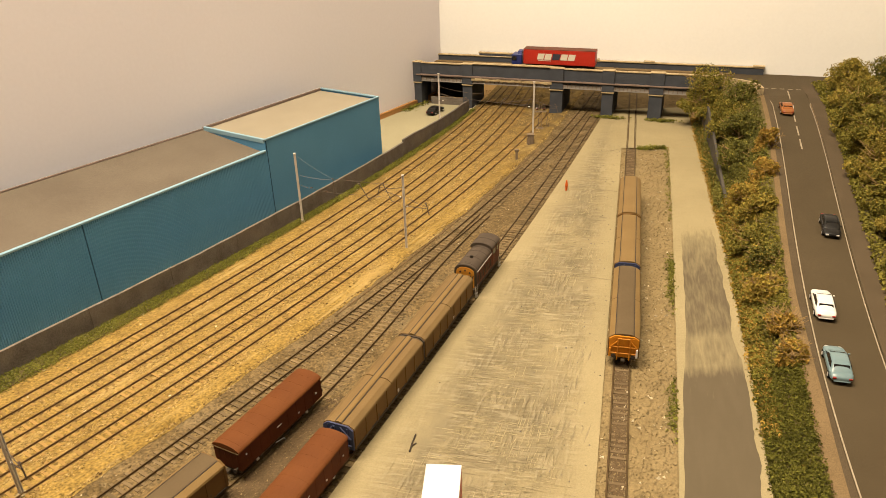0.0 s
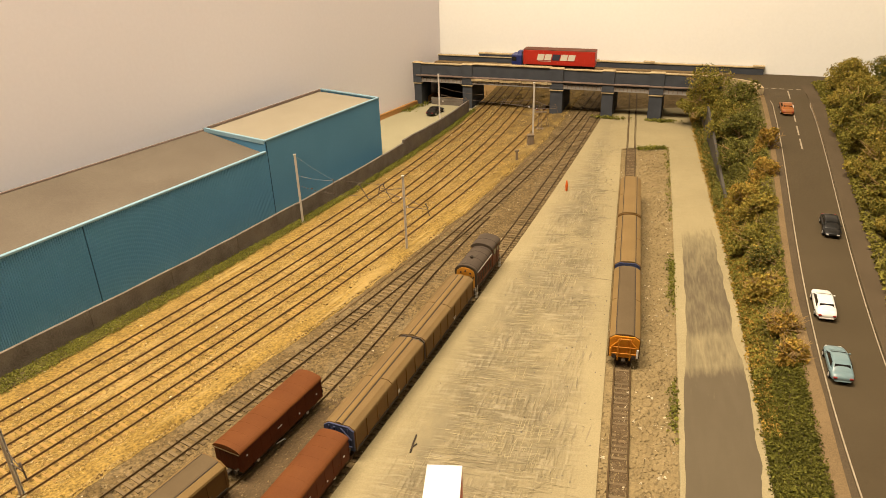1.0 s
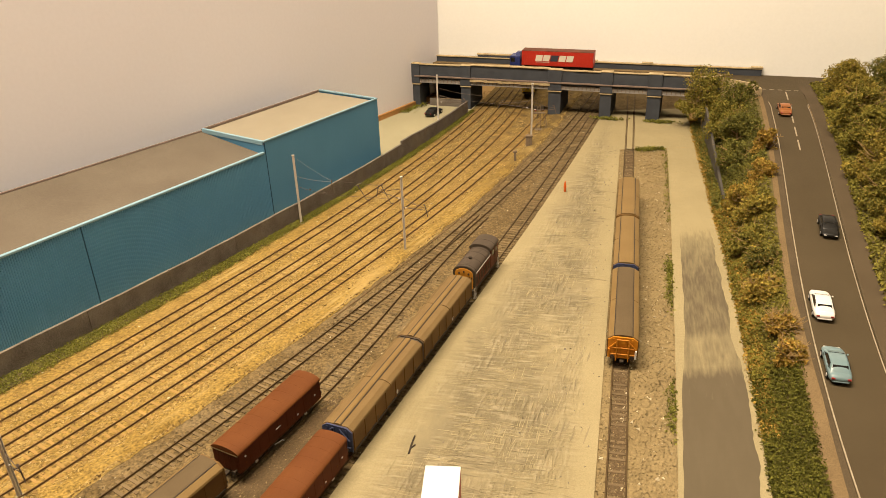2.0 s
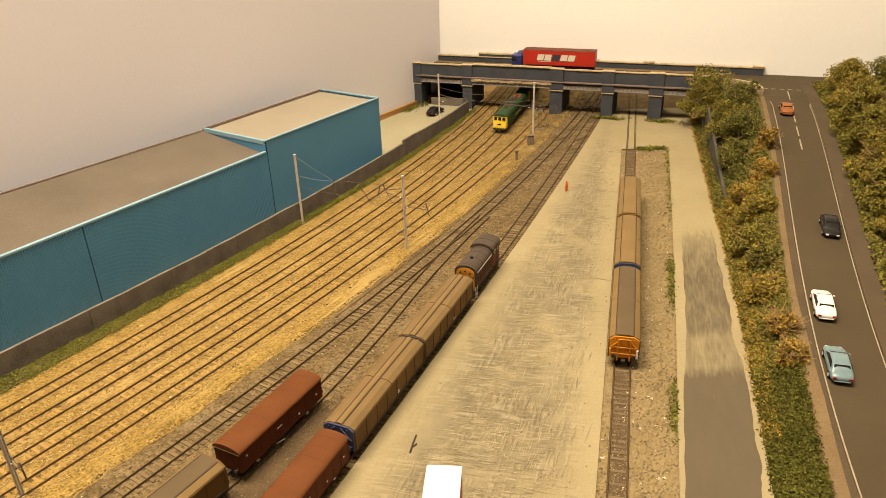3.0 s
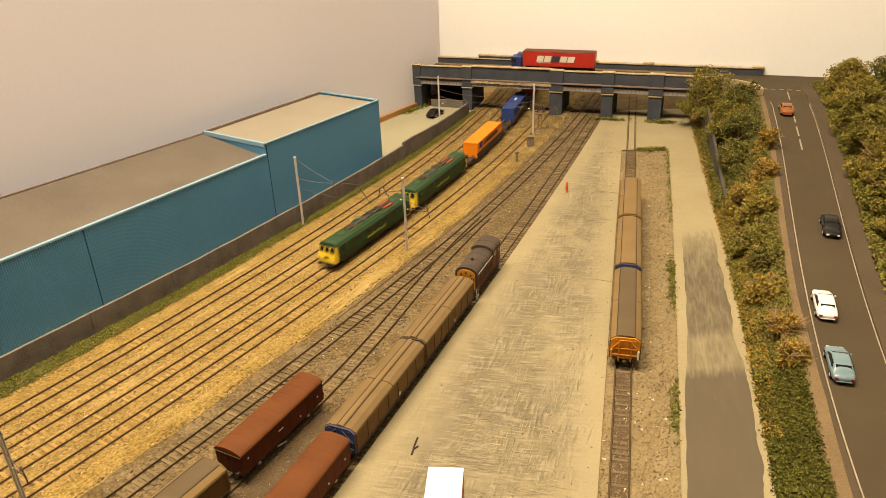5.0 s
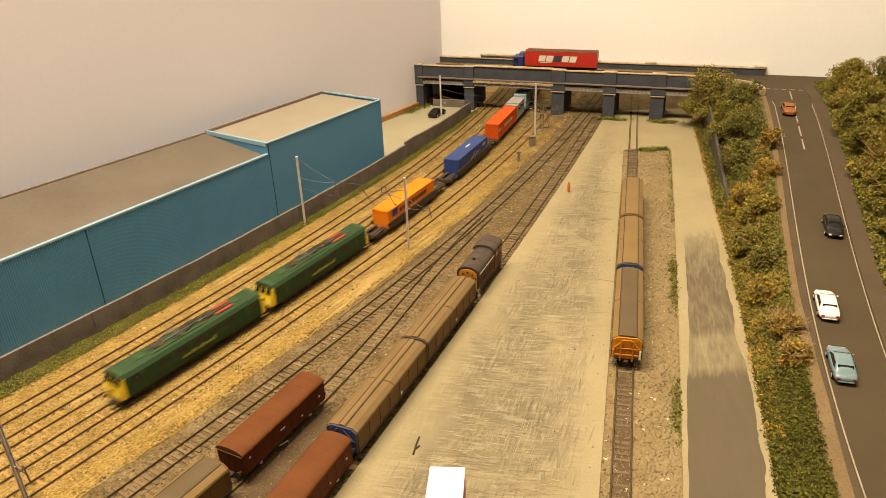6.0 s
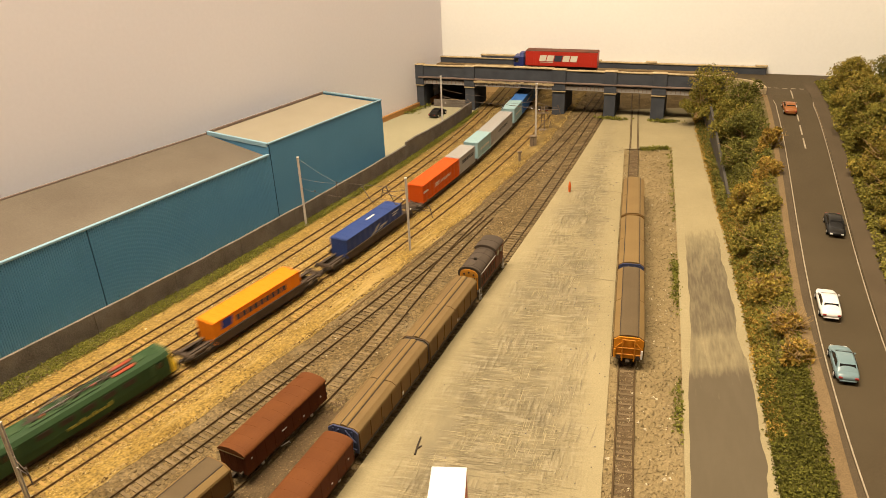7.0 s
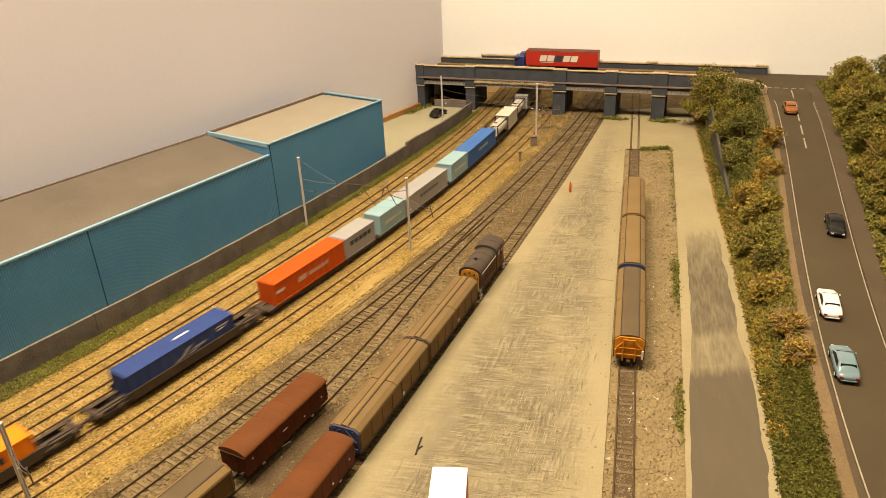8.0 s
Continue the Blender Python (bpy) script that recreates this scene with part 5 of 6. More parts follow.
mast(-12.55, 60.5, 6.45, "grey steel mast beside the boundary wall", headspan=True)
mast(-3.0, 54.3, 6.5, "grey steel mast between main line and yard", ((-2.2, 1.7, 4.6), (2.0, -1.2, 3.9)))
mast(0.10, 87.0, 6.8, "grey steel mast near the bridge", ((3.6, -1.6, 3.6),))
mast(10.6, 80.3, 7.1, "grey steel mast in front of the bridge", ((-3.6, 1.8, 4.3), (2.6, -1.0, 4.2)))
mast(-21.6, 27.9, 4.9, "leaning pale mast close to the viewer", ((1.2, -0.9, 2.2),))


def span_wire(a, b, sag, label="thin overhead contact wire"):
    ob = part("overhead_wire", sagging(a, b, sag, 0.014), M["wire"])
    return tagged(ob, label, "wire", "overhead wires")


span_wire((0.1, 87.0, 4.4), (10.6, 80.3, 4.6), 0.2)
span_wire((0.1, 87.0, 5.4), (5.2, 84.2, 5.0), 0.2)


# ---- lineside boxes and signal ----
def relay_box(x, y, h):
    v = thing("relay_box", at(x, y, 0.05), "small weathered grey relay cabinet", "equipment cabinet")
    part("plinth", boxed(-0.42, 0.42, -0.35, 0.35, 0, 0.12, 0.02), M["concrete"], v)
    part("cabinet", boxed(-0.34, 0.34, -0.26, 0.26, 0.12, h, 0.03), M["signal"], v)
    part("lid", boxed(-0.4, 0.4, -0.32, 0.32, h, h + 0.1, 0.03), M["signal"], v)
    part("door_seam", boxed(-0.01, 0.01, -0.275, -0.25, 0.2, h - 0.1), M["chassis"], v)


relay_box(10.3, 79.9, 1.25)
v = thing("marker_post", at(8.2, 74.8, 0.05), "stubby weathered lineside post on a block", "post")
part("block", boxed(-0.32, 0.32, -0.3, 0.3, 0, 0.12, 0.02), M["signal"], v)
part("stem", boxed(-0.12, 0.12, -0.1, 0.1, 0.12, 1.1, 0.02), M["signal"], v)
part("head", boxed(-0.22, 0.22, -0.14, 0.14, 1.1, 1.32, 0.03), M["signal"], v)
v = thing("signal_post", at(12.2, 86.0, 0.05), "rusty lattice signal with ladder and lamp heads", "signal")
bm = bmesh.new()
for sx in (-0.22, 0.22):
    rod(bm, (sx, 0, 0), (sx * 0.7, 0, 3.0), 0.04)
for i in range(7):
    rod(bm, (-0.2, 0, 0.3 + i * 0.4), (0.2, 0, 0.55 + i * 0.4), 0.025)
part("lattice", bm, M["signal"], v)
part("foot", boxed(-0.45, 0.45, -0.35, 0.35, 0, 0.12, 0.02), M["signal"], v)
part("platform", boxed(-0.7, 0.7, -0.25, 0.25, 2.1, 2.18), M["signal"], v)
for sx in (-0.45, 0.4):
    part("lamp_head", boxed(sx - 0.16, sx + 0.16, -0.18, 0.12, 2.4, 3.0, 0.04), M["chassis"], v)
    part("lens", rod(bmesh.new(), (sx, -0.18, 2.55), (sx, -0.2, 2.55), 0.07, n=8), M["lamp_red"], v)
part("ladder", rod(rod(bmesh.new(), (0.9, 0, 0), (0.5, 0, 2.2), 0.03), (1.1, 0, 0), (0.7, 0, 2.2), 0.03), M["signal"], v)


# ---- cars ----
def car(m, paint, label, length=3.75, width=1.5, k=0.84):
    v = thing("car", m @ Matrix.Scale(k, 4), label, "car", "model cars")
    h, w = length / 2, width / 2
    # stations along the car: x, half width, bottom, shoulder height
    st = [(-h, 0.74, 0.32, 0.56), (-h + 0.14, 0.91, 0.22, 0.71), (-h + 0.5, 1.0, 0.2, 0.80), (-0.3, 1.0, 0.2, 0.78), (0.55, 1.0, 0.2, 0.76), (h - 0.5, 0.97, 0.2, 0.66), (h - 0.12, 0.88, 0.22, 0.56), (h, 0.72, 0.28, 0.46)]
    bm = bmesh.new()
    rings = []
    for x, k, z0, z1 in st:
        rings.append([bm.verts.new((x, y * w * k, z)) for y, z in ((-0.9, z0), (-1, z0 + 0.15), (-1, z1 - 0.16), (-0.88, z1), (0.88, z1), (1, z1 - 0.16), (1, z0 + 0.15), (0.9, z0))])
    for a, b in zip(rings, rings[1:]):
        for i in range(8):
            bm.faces.new((a[i], a[(i + 1) % 8], b[(i + 1) % 8], b[i]))
    bm.faces.new(rings[0])
    bm.faces.new(rings[-1][::-1])
    bmesh.ops.recalc_face_normals(bm, faces=bm.faces)
    body = part("body", bm, paint, v, smooth=True)
    soft = body.modifiers.new("rounding", "SUBSURF")
    soft.levels = soft.render_levels = 2

    # rounded cabin shell in the body colour with panes let into it
    x0, x1, x2, x3, z0, z1, k0, k1 = -1.46, -0.80, 0.28, 1.12, 0.66, 1.10, 0.95, 0.76
    bm = bmesh.new()
    rings = []
    for x, top in ((x0 - 0.08, z0 + 0.02), (x0 + 0.12, z0 + 0.14), (x1, z1), (-0.25, z1 + 0.05), (x2, z1 + 0.01), (x3 - 0.14, z0 + 0.12), (x3 + 0.08, z0 + 0.02)):
        q = (top - z0) / (z1 - z0)
        wide = w * (k0 + (k1 - k0) * q)
        rings.append([bm.verts.new((x, y, z)) for y, z in ((-w * k0, z0 - 0.08), (-wide * 1.01, max(z0 - 0.04, top - 0.05)), (-wide * 0.80, top), (wide * 0.80, top), (wide * 1.01, max(z0 - 0.04, top - 0.05)), (w * k0, z0 - 0.08))])
    for r0, r1 in zip(rings, rings[1:]):
        for i in range(6):
            bm.faces.new((r0[i], r0[(i + 1) % 6], r1[(i + 1) % 6], r1[i]))
    bm.faces.new(rings[0])
    bm.faces.new(rings[-1][::-1])
    bmesh.ops.recalc_face_normals(bm, faces=bm.faces)
    roof = part("roof", bm, paint, v, smooth=True)
    soft = roof.modifiers.new("rounding", "SUBSURF")
    soft.levels = soft.render_levels = 2

    def pane(name, pts, out):
        bm = bmesh.new()
        lo = [bm.verts.new(Vector(p) - Vector(out) * 0.03) for p in pts]
        hi = [bm.verts.new(Vector(p) + Vector(out) * 0.012) for p in pts]
        for i in range(4):
            bm.faces.new((lo[i], lo[(i + 1) % 4], hi[(i + 1) % 4], hi[i]))
        bm.faces.new(hi)
        bm.faces.new(lo[::-1])
        bmesh.ops.recalc_face_normals(bm, faces=bm.faces)
        part(name, bm, M["glass"], v, "dark tinted glass")

    def on_slope(xa, xb, q, side, inset):
        kk = k0 + (k1 - k0) * q
        return (xa + (xb - xa) * q, side * w * kk * inset, z0 + (z1 - z0) * q)

    for name, xa, xb in (("rear_window", x0, x1), ("windscreen", x3, x2)):
        out = Vector((-(z1 - z0) if xa < 0 else (z1 - z0), 0, abs(xb - xa))).normalized()
        pane(name, [on_slope(xa, xb, 0.22, -1, 0.80), on_slope(xa, xb, 0.22, 1, 0.80), on_slope(xa, xb, 0.82, 1, 0.80), on_slope(xa, xb, 0.82, -1, 0.80)], out)
    for s in (-1, 1):
        out = Vector((0, s * (z1 - z0), w * (k0 - k1))).normalized()
        for xa, xb, xc, xd in ((-0.95, -0.22, -0.22, -0.68), (-0.14, 0.80, 0.28, -0.14)):
            pane("side_window", [on_slope(xa, xa, 0.25, s, 1.0), on_slope(xb, xb, 0.25, s, 1.0), on_slope(xc, xc, 0.80, s, 1.0), on_slope(xd, xd, 0.80, s, 1.0)], out)
    for s in (-1, 1):
        part("side_mirror", boxed(0.62, 0.74, min(s * w * 0.94, s * w * 1.12), max(s * w * 0.94, s * w * 1.12), 0.74, 0.83, 0.02), paint, v)
        for x in (-h + 0.75, h - 0.72):
            wh = part("wheel", rod(bmesh.new(), (x, s * (w - 0.2), 0.26), (x, s * (w + 0.01), 0.26), 0.26, n=14), M["tyre"], v)
            part("hubcap", rod(bmesh.new(), (x, s * (w + 0.005), 0.26), (x, s * (w + 0.02), 0.26), 0.15, n=10), M["mast"], wh)
        part("tail_light", boxed(-h - 0.005, -h + 0.1, min(s * w * 0.5, s * w * 0.8), max(s * w * 0.5, s * w * 0.8), 0.50, 0.60), M["lamp_red"], v)
        part("headlight", boxed(h - 0.12, h + 0.005, min(s * w * 0.42, s * w * 0.72), max(s * w * 0.42, s * w * 0.72), 0.36, 0.45), M["white"], v)
    part("rear_bumper", boxed(-h - 0.02, -h + 0.15, -w * 0.70, w * 0.70, 0.26, 0.38, 0.04), paint, v)
    return v


def road_pose(y, off, up=True):
    """On the road's slope, off cm right of the left line; facing away (up the road) or towards the viewer."""
    slope = math.degrees(math.atan(4.3 / 55)) if y < 80 else 0
    ang = math.degrees(math.atan2(0.2, ROAD_L(y + 0.1) - ROAD_L(y - 0.1)))
    return at(ROAD_L(y) + off, y, road_z(y) + 0.02, ang if up else ang + 180, 0, -slope if up else slope)


car(road_pose(34.6, 22.5 - ROAD_L(34.6)), M["car_blue"], "pale blue saloon car with dark rear window")
car(road_pose(40.4, 24.35 - ROAD_L(40.4)), M["car_white"], "glossy white coupe car with black windows")
car(road_pose(50.4, 29.5 - ROAD_L(50.4), False), M["car_black"], "glossy black sports car partly under overhanging leaves")
car(road_pose(75.2, 36.55 - ROAD_L(75.2)), M["car_orange"], "bronze-orange saloon car waiting near the junction")
car(at(-0.45, 94.0, 0.14, 60), M["car_black"], "black car parked behind the boundary wall")


# ---- articulated truck on the bridge ----
def truck():
    v = thing("articulated_truck", BRIDGE @ at(-1.35, 1.9, 4.9, 180), "articulated truck with blue cab and red box trailer", "truck")
    part("trailer_frame", boxed(-4.5, 4.2, -0.55, 0.55, 0.55, 1.08), M["chassis"], v)
    t = part("trailer_box", boxed(-4.6, 4.5, -0.85, 0.85, 1.10, 2.92, 0.03), M["truck_red"], v, "red trailer box")
    part("trailer_roof", boxed(-4.6, 4.5, -0.86, 0.86, 2.92, 2.98, 0.02), M["maroon"], v, "dull red trailer roof")
    for s in (-1, 1):
        for i in range(30):
            x = -4.5 + i * 0.307
            part("side_rib", boxed(x - 0.03, x + 0.03, s * 0.86 - 0.012, s * 0.86 + 0.012, 1.15, 2.88), M["truck_red"], t)
        # brand shown as five plain slanted blocks, an emblem and an underline
        for x, w, ink in ((-2.75, 0.84, "c_white"), (-1.80, 0.84, "c_white"), (-0.85, 0.95, "dark_letter"), (0.22, 0.84, "c_white"), (1.17, 0.84, "c_white")):
            bm = bmesh.new()
            for z0, z1 in ((1.72, 2.46),):
                k = (z0 - 1.72) * 0.25
                pts = [(x + k, z0), (x + w + k, z0), (x + w + k + (z1 - z0) * 0.25, z1), (x + k + (z1 - z0) * 0.25, z1)]
                a = [bm.verts.new((-s * px, s * 0.875, z)) for px, z in pts]
                b = [bm.verts.new((-s * px, s * 0.89, z)) for px, z in pts]
                for i in range(4):
                    bm.faces.new((a[i], a[(i + 1) % 4], b[(i + 1) % 4], b[i]))
                bm.faces.new(a[::-1])
                bm.faces.new(b)
            bmesh.ops.recalc_face_normals(bm, faces=bm.faces)
            part("brand_block", bm, M[ink], t)
        part("underline", boxed(0.9 if s > 0 else -2.6, 2.6 if s > 0 else -0.9, s * 0.88 - 0.008, s * 0.88 + 0.008, 1.56, 1.62), M["c_white"], t)
    for x in (-3.8, -3.2, -2.6):
        for s in (-1, 1):
            part("trailer_wheel", rod(bmesh.new(), (x, s * 0.5, 0.31), (x, s * 0.84, 0.31), 0.30, n=12), M["tyre"], v)
    c = part("cab", boxed(4.70, 6.05, -0.82, 0.82, 0.5, 2.25, 0.08), M["truck_blue"], v, "blue tractor cab")
    part("windscreen", boxed(6.04, 6.08, -0.7, 0.7, 1.4, 1.98), M["glass"], c)
    for s in (-1, 1):
        part("side_window", boxed(5.4, 5.95, s * 0.825 - 0.012, s * 0.825 + 0.012, 1.45, 2.0), M["glass"], c)
    part("wind_deflector", prism(bmesh.new(), [(-0.7, 2.25), (0.7, 2.25), (0.55, 2.62), (-0.55, 2.62)], 4.75, 5.3), M["truck_blue"], c)
    part("tractor_frame", boxed(3.2, 5.9, -0.4, 0.4, 0.4, 0.6), M["chassis"], v)
    for x in (3.6, 5.5):
        for s in (-1, 1):
            part("tractor_wheel", rod(bmesh.new(), (x, s * 0.5, 0.31), (x, s * 0.82, 0.31), 0.30, n=12), M["tyre"], v)


truck()


# ---- white-roofed lorry body in the yard ----
v = thing("lorry", at(-0.78, 21.2, 0.18, 90 - 5.5), "red lorry with plain white roof on the yard", "truck")
part("box_body", boxed(-5.0, 5.3, -0.83, 0.83, 0.55, 2.28, 0.02), M["truck_red"], v)
part("box_roof", boxed(-5.02, 5.32, -0.84, 0.84, 2.28, 2.34, 0.02), M["car_white"], v, "plain white roof")
part("lorry_frame", boxed(-4.9, 5.0, -0.5, 0.5, 0.35, 0.55), M["chassis"], v)
for x in (-3.8, -3.1, 3.6):
    for s in (-1, 1):
        part("lorry_wheel", rod(bmesh.new(), (x, s * 0.5, 0.3), (x, s * 0.84, 0.3), 0.3, n=12), M["tyre"], v)

# ---- small model figure: a plain tapered shape ----
bm = bmesh.new()
rod(bm, (0, 0, 0), (0, 0, 0.5), 0.10, 0.13, n=8)
rod(bm, (0, 0, 0.48), (0, 0, 0.86), 0.15, 0.09, n=8)
rod(bm, (0, 0, 0.84), (0, 0, 1.04), 0.07, 0.06, n=8)
tagged(part("model_figure", bm, M["figure"], m=at(12.07, 65.8, 0.17)), "tiny orange painted model figure on the yard", "figurine")


# ---- road markings, patches ----
def ribbon(line, width, ys, z, off=0.0):
    bm = bmesh.new()
    prev = None
    for y in ys:
        t = Vector((line(y + 0.1) - line(y - 0.1), 0.2)).normalized()
        ring = [bm.verts.new((line(y) + t.y * (off + d), y - t.x * (off + d), z(y) + dz)) for d, dz in ((-width / 2, 0), (-width / 2, 0.02), (width / 2, 0.02), (width / 2, 0))]
        if prev:
            for i in range(3):
                bm.faces.new((prev[i], prev[i + 1], ring[i + 1], ring[i]))
        prev = ring
    bmesh.ops.recalc_face_normals(bm, faces=bm.faces)
    return bm


structure("edge_line_west", ribbon(ROAD_L, 0.075, steps(10, 75.5, 1.0), lambda y: road_z(y) + 0.015), M["line"], "thin white edge line on the asphalt", "road marking")
structure("edge_line_east", ribbon(ROAD_R, 0.065, steps(10, 75.5, 1.0), lambda y: road_z(y) + 0.015), M["line"], "thin white edge line on the asphalt", "road marking")


def corner_line(name, p, q, r):
    """A thin line bending from p by way of q to r, at junction level."""
    bm = bmesh.new()
    prev = None
    for i in range(11):
        k = i / 10
        c = Vector(p) * (1 - k) ** 2 + Vector(q) * 2 * k * (1 - k) + Vector(r) * k * k
        t = ((Vector(q) - Vector(p)) * (1 - k) + (Vector(r) - Vector(q)) * k).normalized() * 0.04
        z = max(road_z(c.y), 4.9 if c.y > 80 else 0) + 0.03
        ring = [bm.verts.new((c.x - t.y, c.y + t.x, z)), bm.verts.new((c.x + t.y, c.y - t.x, z))]
        if prev:
            bm.faces.new((prev[0], prev[1], ring[1], ring[0]))
        prev = ring
    bmesh.ops.recalc_face_normals(bm, faces=bm.faces)
    structure(name, bm, M["line"], "thin white line rounding the junction corner", "road marking")


corner_line("corner_line_west", (ROAD_L(75.5), 75.5), (36.9, 79.4), (35.6, 81.4))
corner_line("corner_line_east", (ROAD_R(75.5), 75.5), (40.1, 79.0), (43.6, 79.0))
for y0, y1 in ((65.3, 67.7), (68.6, 71.0), (72.0, 73.9), (78.6, 81.6)):
    structure("centre_dash", ribbon(lambda y: 33.95 + 0.338 * (y - 65.3), 0.13, steps(y0, y1, 0.5), lambda y: max(road_z(y), 4.9 if y > 79.9 else 0) + 0.02), M["line"], "white centre dash on the asphalt", "road marking")
for i in range(9):
    structure("give_way_dash", boxed(22.0 + i * 0.86, 22.5 + i * 0.86, -1.06, -0.94, 4.9, 4.925), M["line"], "white junction dash on the asphalt", "road marking", m=BRIDGE)
structure("kerb_west", ribbon(lambda y: ROAD_L(y) - 0.2, 0.12, steps(10, 75, 1.0), lambda y: road_z(y) + 0.04), M["pavement"], "low grey kerb", "kerb")
structure("card_edge", sheet(lambda y: BANK_R(y) - 0.15, lambda y: BANK_R(y) + (0.75 if y < 32 else max(0.32, 0.75 - (y - 32) * 0.045)), steps(10, 80, 1.0), 2, lambda x, y: road_z(y) + 0.09), M["card"], "bare brown card edge beside the pavement", "pavement")


def patch(name, left, right, y0, y1, mat, label):
    structure(name, sheet(lambda y: left(y) + 0.15 * noise.noise((y * 0.5, 3.1, 0)), lambda y: right(y) + 0.28 * noise.noise((y * 0.3, 8.4, 0)) + 0.12 * noise.noise((y * 1.4, 5.5, 0)), steps(y0, y1, 0.4), 10, lambda x, y: 0.205, 0.006, 1.2), mat, label, "road")


patch("asphalt_skin", lambda y: STRIP_L(y) + 0.24 + 0.10 * smoothstep(24, 34, y) + 0.36 * smoothstep(33, 42, y), lambda y: STRIP_R(y) - 0.45 - 0.03 * max(0, 32 - y) - 0.25 * smoothstep(36, 43, y), 15, 59, M["road_skin"], "thin asphalt skin worn through to pale concrete")
# joints in the slab
for y, x in ((50.0, 7.0), (66.6, 13.6)):
    ob = structure("slab_joint", boxed(0, 6.4 if y < 60 else 3.6, -0.035, 0.035, 0.165, 0.188), M["trowel_dark"], "dark joint across the concrete slab", "joint", m=at(x, y, 0, -21 if y < 60 else -25))
# retaining wall above the yard road, up to the bridge
bm = bmesh.new()
prev = None
for y in steps(58, 89, 1.0):
    x = STRIP_R(y) + 0.95
    h = 0.5 + 3.2 * smoothstep(56, 88, y)
    ring = [bm.verts.new(p) for p in ((x, y, 0), (x, y, h), (x + 0.25, y, h), (x + 0.25, y, 0))]
    if prev:
        for i in range(4):
            bm.faces.new((prev[i], prev[(i + 1) % 4], ring[(i + 1) % 4], ring[i]))
    else:
        bm.faces.new(ring)
    prev = ring
bm.faces.new(prev[::-1])
bmesh.ops.recalc_face_normals(bm, faces=bm.faces)
structure("retaining_wall", bm, M["dark_wall"], "dark grey retaining wall along the bank", "wall")
# curved parapet end at the junction
bm = bmesh.new()
prev = None
for i in range(9):
    a = math.radians(90 - i * 11)
    x, y = 18.3 + 4.1 * math.cos(a), -4.2 + 4.1 * math.sin(a)
    ca, sa = math.cos(a), math.sin(a)
    ring = [bm.verts.new(p) for p in ((x, y, 3.0), (x, y, 5.65), (x + 0.3 * ca, y + 0.3 * sa, 5.65), (x + 0.3 * ca, y + 0.3 * sa, 3.0))]
    if prev:
        for k in range(4):
            bm.faces.new((prev[k], prev[(k + 1) % 4], ring[(k + 1) % 4], ring[k]))
    prev = ring
bm.faces.new(prev)
bmesh.ops.recalc_face_normals(bm, faces=bm.faces)
structure("curved_parapet", bm, M["coping"], "curved sandstone parapet end at the junction", "wall", m=BRIDGE)
# fence under the first span
structure("yard_fence", boxed(-18.4, -12.9, 0.6, 0.8, 0, 1.1), M["lowwall"], "low grey fence under the bridge", "fence", m=BRIDGE)
# added black panel in place of the shade below this span
structure("span_backing", boxed(-19.4, -13.7, 4.9, 5.1, 0, 3.7), M["black"], "black panel standing in for shade under the first span", "wall", m=BRIDGE)
# a scratch-like twig on the slab
bm = bmesh.new()
rod(bm, (0, 0, 0.02), (0.15, 0.75, 0.04), 0.05)
rod(bm, (0.15, 0.75, 0.04), (0.3, 1.35, 0.03), 0.045)
rod(bm, (0.08, 0.4, 0.03), (0.34, 0.65, 0.03), 0.04)
tagged(part("twig", bm, M["chassis"], m=at(-2.1, 30.0, 0.18)), "small dark twig lying on the concrete", "twig")

structure("ballast_kerb", ribbon(CESS, 0.14, steps(15, 92, 1.0), lambda y: 0.14), M["rail"], "thin brown strip edging the ballast", "trim")
# no groove is cut: dark strips carry the shade inside the embedded rails
for off in (-0.36, 0.36):
    structure("flangeway", ribbon(SIDING, 0.10, steps(77.6, 92.5, 1.0), lambda y: 0.165, off), M["dark_bed"], "dark strip standing in for the shaded groove beside the embedded rail", "groove")
structure("cable_trough", ribbon(lambda y: LOOP(y) - 1.45, 0.09, steps(44, 78, 1.0), lambda y: 0.13), M["rail"], "rusty cable trough beside the loop", "cable trough")
# ---- foliage ----
def leaf_mesh(name, centres, size, rng, mat, parent=None, flat=0.0):
    """Small bent leaves, two triangles each, at the given centres."""
    n = len(centres)
    d1 = rng.normal(size=(n, 3))
    d1[:, 2] *= 1 - flat
    d1 /= np.linalg.norm(d1, axis=1, keepdims=True) + 1e-9
    d2 = np.cross(d1, rng.normal(size=(n, 3)))
    d2 /= np.linalg.norm(d2, axis=1, keepdims=True) + 1e-9
    d3 = np.cross(d1, d2)
    s = size * rng.uniform(0.6, 1.4, size=(n, 1))
    v = np.stack([centres - d1 * s, centres + d2 * s * 0.6 + d3 * s * 0.25, centres + d1 * s, centres - d2 * s * 0.6 + d3 * s * 0.25], axis=1).reshape(-1, 3) * CM
    idx = np.arange(n) * 4
    faces = np.concatenate([np.stack([idx, idx + 1, idx + 2], 1), np.stack([idx, idx + 2, idx + 3], 1)])
    me = bpy.data.meshes.new(name)
    me.from_pydata(v.tolist(), [], faces.tolist())
    me.materials.append(mat)
    ob = new(name, me)
    ob.parent = parent
    return ob


